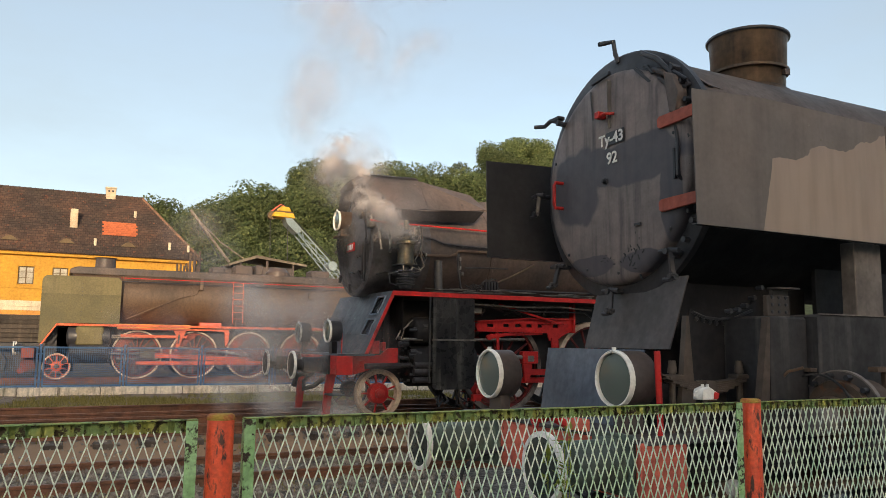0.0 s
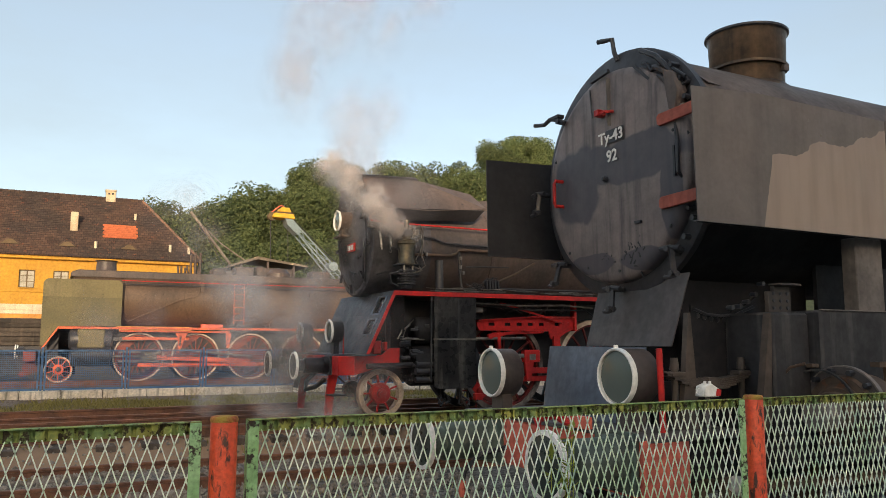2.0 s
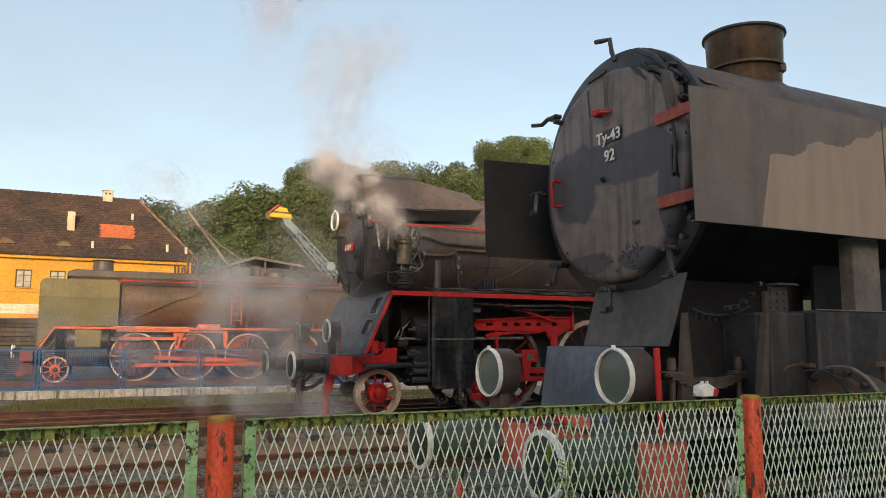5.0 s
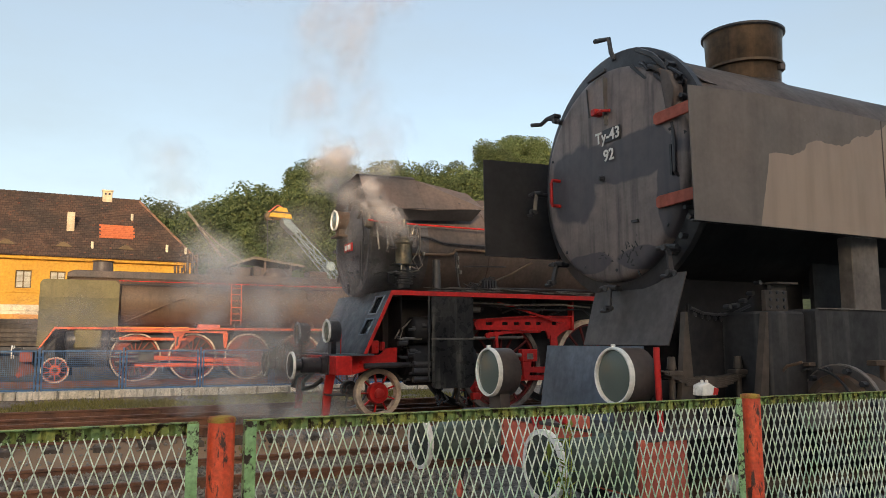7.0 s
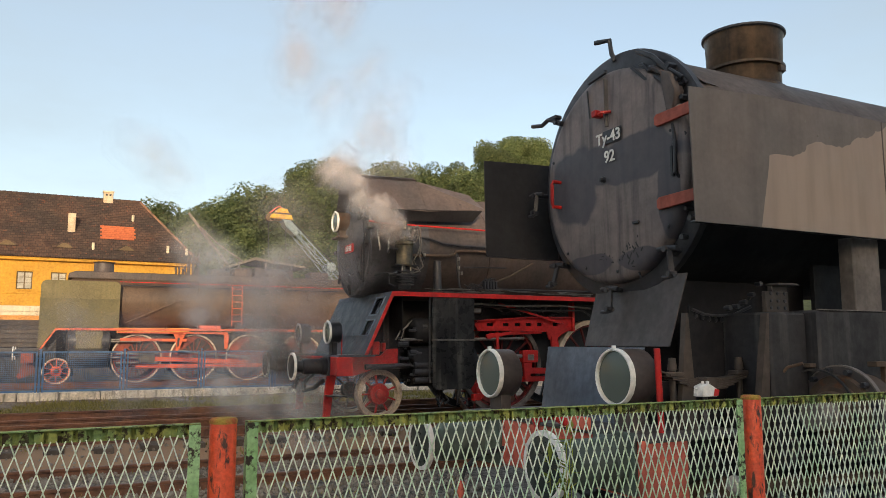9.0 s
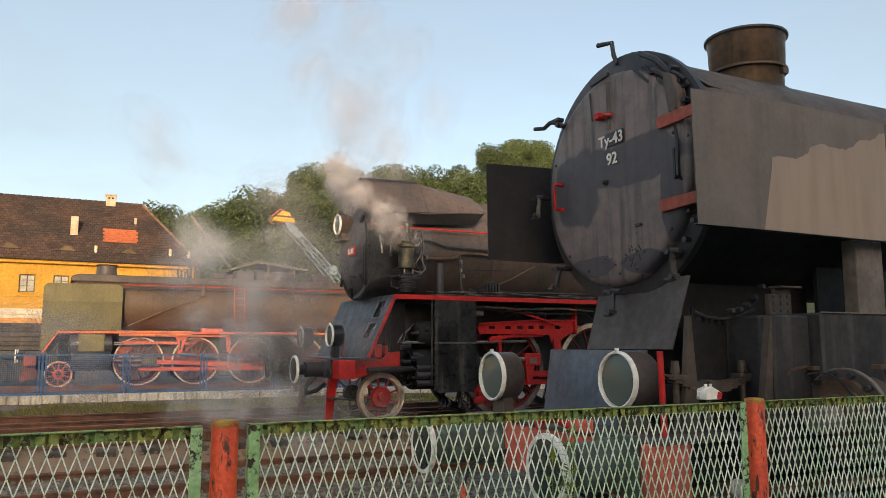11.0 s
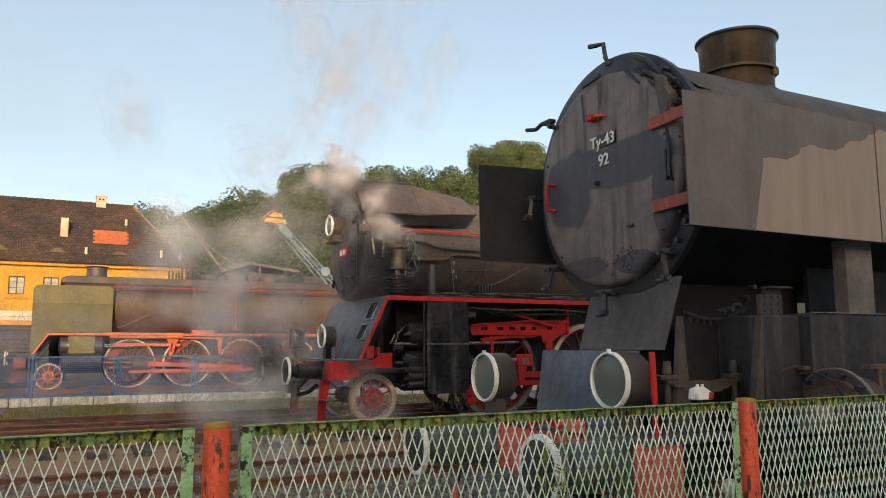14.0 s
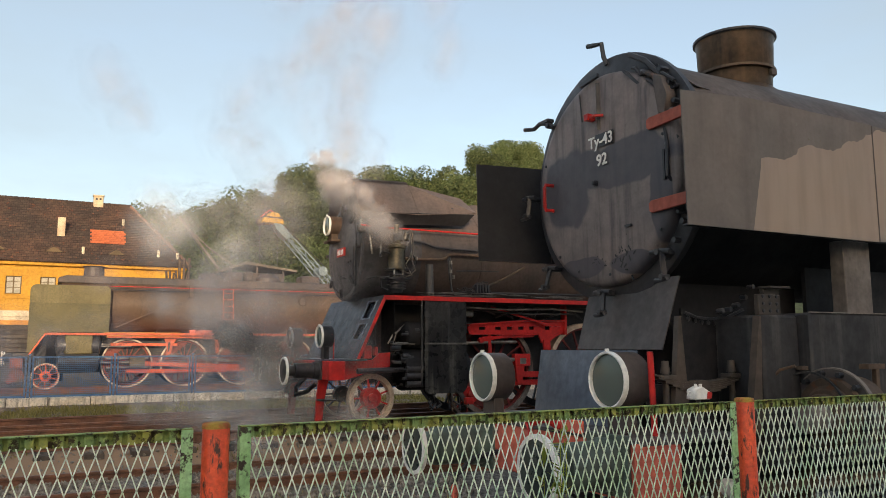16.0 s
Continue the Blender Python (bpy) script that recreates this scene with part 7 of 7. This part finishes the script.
STEAM_M = steam_mat("drifting_steam", (0.97, 0.95, 0.94), 0.085, 1.8, (0.38, 0.68))
STEAM_T = steam_mat("thin_smoke", (0.72, 0.66, 0.67), 0.070, 1.3, (0.36, 0.72))


def puff_mesh(seed, material, shells=8):
    """A cloudlet: lumpy shells one inside the other, unit radius."""
    bm = bmesh.new()
    last = None
    for k in range(shells):
        own = bmesh.new()
        bmesh.ops.create_icosphere(own, subdivisions=3, radius=1.0 - 0.11 * k)
        own.verts.ensure_lookup_table()
        vs = []
        for v in own.verts:
            d = v.co.normalized()
            f = 1 + 0.30 * noise.noise(d * 1.3 + Vector((seed, k * 0.7, 0))) + 0.16 * noise.noise(d * 3.1 + Vector((k * 1.7, seed, 1)))
            vs.append(bm.verts.new(v.co * f))
        # each shell opens into the next through one small gap, so that the cloudlet is one skin
        for j, face in enumerate(own.faces):
            ids = [v.index for v in face.verts]
            opened = (j == 0 and (k > 0 if k % 2 == 0 else k < shells - 1)) or (j == 400 and (k > 0 if k % 2 else k < shells - 1))
            if not opened:
                bm.faces.new([vs[i] for i in ids])
            elif last and j == (0 if k % 2 == 0 else 400):
                for p_, q_ in zip(ids, ids[1:] + ids[:1]):
                    bm.faces.new((last[p_], last[q_], vs[q_], vs[p_]))
        own.free()
        last = vs
    me = finish(bm, "puff", material, 180)
    return me


PUFFS = {}


def puff(kind, seed, scale, cloud):
    key = (kind, seed)
    if key not in PUFFS:
        PUFFS[key] = puff_mesh(seed + 0.37, {"d": STEAM_D, "m": STEAM_M, "t": STEAM_T}[kind])
    ob = new("puff", PUFFS[key])
    ob.parent = cloud
    ob.scale = scale
    return ob


def drift(ob, rows):
    """Key a cloudlet; the rows are in the yard's space, its keys in its cloud's."""
    inv = ob.parent.matrix_basis.inverted()
    walk(ob, [(t, inv @ m) for t, m in rows])


def emitted(rnd, source, wind, t0, wobble, spread, spin, quiet, rise=0.0, turn=360):
    """Rows of a cloudlet that waits in the pipe, leaves at t0 and drifts off with the wind, spreading as it goes."""
    k = Vector((rnd.gauss(0, 1), rnd.gauss(0, 0.6), rnd.gauss(0, 0.5)))
    ph, a0 = rnd.uniform(0, 6.28), rnd.uniform(-0.5, 0.5) * turn
    rows = []
    for i in range(33):
        t = i * 0.5
        u = t - t0
        if u > 0:
            p = Vector(source) + Vector(wind) * u + k * spread * (1 - math.exp(-u / 4.0)) + Vector((0, 0, rise * u * u))
            p += Vector((math.sin(ph + u * 1.7), 0, math.cos(ph + u * 1.3))) * wobble * min(1, u)
        else:
            p, u = Vector(quiet), 0.0
        rows.append((t, pose(p.x, p.y, p.z, 0, a0 + spin * u, 0.6 * a0)))
    return rows


def circling(rnd, points, period, phase, wobble, spin):
    """Rows of a cloudlet that goes round a closed way again and again: out, up, over, and drawn back."""
    k = Vector((rnd.gauss(0, 1), rnd.gauss(0, 1), rnd.gauss(0, 1)))
    a0, ph = rnd.uniform(0, 360), rnd.uniform(0, 6.28)
    n = len(points)
    rows = []
    for i in range(65):
        t = i * 0.25
        u = ((t / period + phase) % 1.0) * n
        j = int(u) % n
        f = u - int(u)
        p0, p1, p2, p3 = (Vector(points[(j + d) % n]) for d in (-1, 0, 1, 2))
        p = 0.5 * (2 * p1 + (p2 - p0) * f + (2 * p0 - 5 * p1 + 4 * p2 - p3) * f * f + (3 * p1 - p0 - 3 * p2 + p3) * f ** 3)
        out = math.sin(math.pi * ((t / period + phase) % 1.0)) ** 2
        p = p + k * wobble * out + Vector((math.sin(ph + t), 0, math.cos(ph + 1.3 * t))) * 0.05 * out
        rows.append((t, pose(p.x, p.y, p.z, 0, a0 + spin * t, 0.6 * a0)))
    return rows


PUMP_WAY = ((5.5, 12.2, 3.58), (5.45, 12.05, 3.76), (5.2, 12.0, 3.84), (4.95, 12.1, 3.88), (5.0, 12.4, 3.78), (5.3, 12.45, 3.6))


def motions():
    rnd = random.Random(17)
    inside = (5.15, 13.3, 3.62)
    smoke = thing("chimney_smoke", pose(5.25, 13.3, 4.76), "thin grey smoke rising in wisps from the chimney", "smoke")
    curl = thing("smokebox_steam", pose(5.3, 12.2, 4.0), "white steam curling off the pump and smokebox", "steam")
    low_steam = thing("cylinder_steam", pose(4.2, 13.2, 0.6), "pale low steam drifting along the track", "steam")
    climb = thing("door_steam", pose(4.3, 13.2, 1.7), "pale steam climbing before the smokebox door", "steam")
    # thin smoke from the chimney in long wisps, rising and leaning away
    n = 56
    for i in range(n):
        t0 = -15.0 + 31.0 * i / n + rnd.uniform(-0.3, 0.3)
        s = rnd.uniform(0.58, 0.72)
        ob = puff("t", i % 4, (s, s * 0.8, s * 1.6), smoke)
        drift(ob, emitted(rnd, (4.9, 13.2, 4.5), (-0.03, 0.04, 0.44), t0, 0.12, 1.15, 3, (5.3 + 0.13 * (i % 28), 13.3, 3.62), 0.0, 40))
    # steam off the pump and the smokebox top: out, up to the left, over the boiler and drawn down behind it
    n = 34
    way = ((5.35, 12.9, 3.75), (5.22, 12.2, 3.85), (4.98, 12.05, 4.08), (4.68, 12.1, 4.42), (4.40, 12.3, 4.82), (4.30, 13.0, 5.10), (4.80, 13.8, 4.85), (5.50, 13.6, 4.2))
    for i in range(n):
        s = rnd.uniform(0.24, 0.42)
        ob = puff(("d", "m", "d")[i % 3], i % 4, (s, s, s), curl)
        drift(ob, circling(rnd, way, 7.5, i / n + rnd.uniform(0, 0.03), 0.20, 22))
    # low steam from the cylinder cocks, drifting along the track
    n = 62
    for i in range(n):
        t0 = -16.0 + 32.0 * i / n + rnd.uniform(-0.3, 0.3)
        s = rnd.uniform(0.50, 0.72)
        far = i % 3 == 2
        ob = puff("t" if far else "m", i % 4, (s * 1.15, s, s * 0.9), low_steam)
        src = ((4.4, 13.2, 0.75), (3.9, 13.7, 1.2), (3.9, 13.8, 1.6)) if i % 4 else ((4.5, 12.1, 0.55), (4.5, 12.1, 0.55), (3.9, 13.8, 1.6))
        drift(ob, emitted(rnd, src[i % 3], (-0.20, 0.08, 0.03) if far else (-0.07, 0.03, (0.0, 0.05, 0.02)[i % 3]), t0, 0.12, 0.70, 12, inside))
    # steam climbing in front of the smokebox door
    n = 34
    for i in range(n):
        t0 = -14.0 + 30.0 * i / n + rnd.uniform(-0.3, 0.3)
        s = rnd.uniform(0.60, 0.78)
        ob = puff("m" if i % 2 else "t", i % 4, (s, s, s * 1.25), climb)
        src = (4.75, 11.9, 1.15) if i % 6 == 0 else (4.1, 13.7, 1.5)
        drift(ob, emitted(rnd, src, (-0.08, 0.02, 0.10 if i % 2 else 0.17), t0, 0.10, 0.65, 6, inside, 0.0, 50))
    # a small cloud that keeps boiling over the pump
    boil = thing("pump_steam", pose(5.6, 12.0, 3.45), "pale steam boiling over the air pump", "steam")
    n = 9
    for i in range(n):
        s = rnd.uniform(0.13, 0.20)
        ob = puff("dm"[i % 2], i % 4, (s, s, s), boil)
        drift(ob, circling(rnd, PUMP_WAY, 6.0, i / n, 0.09, 20))


motions()
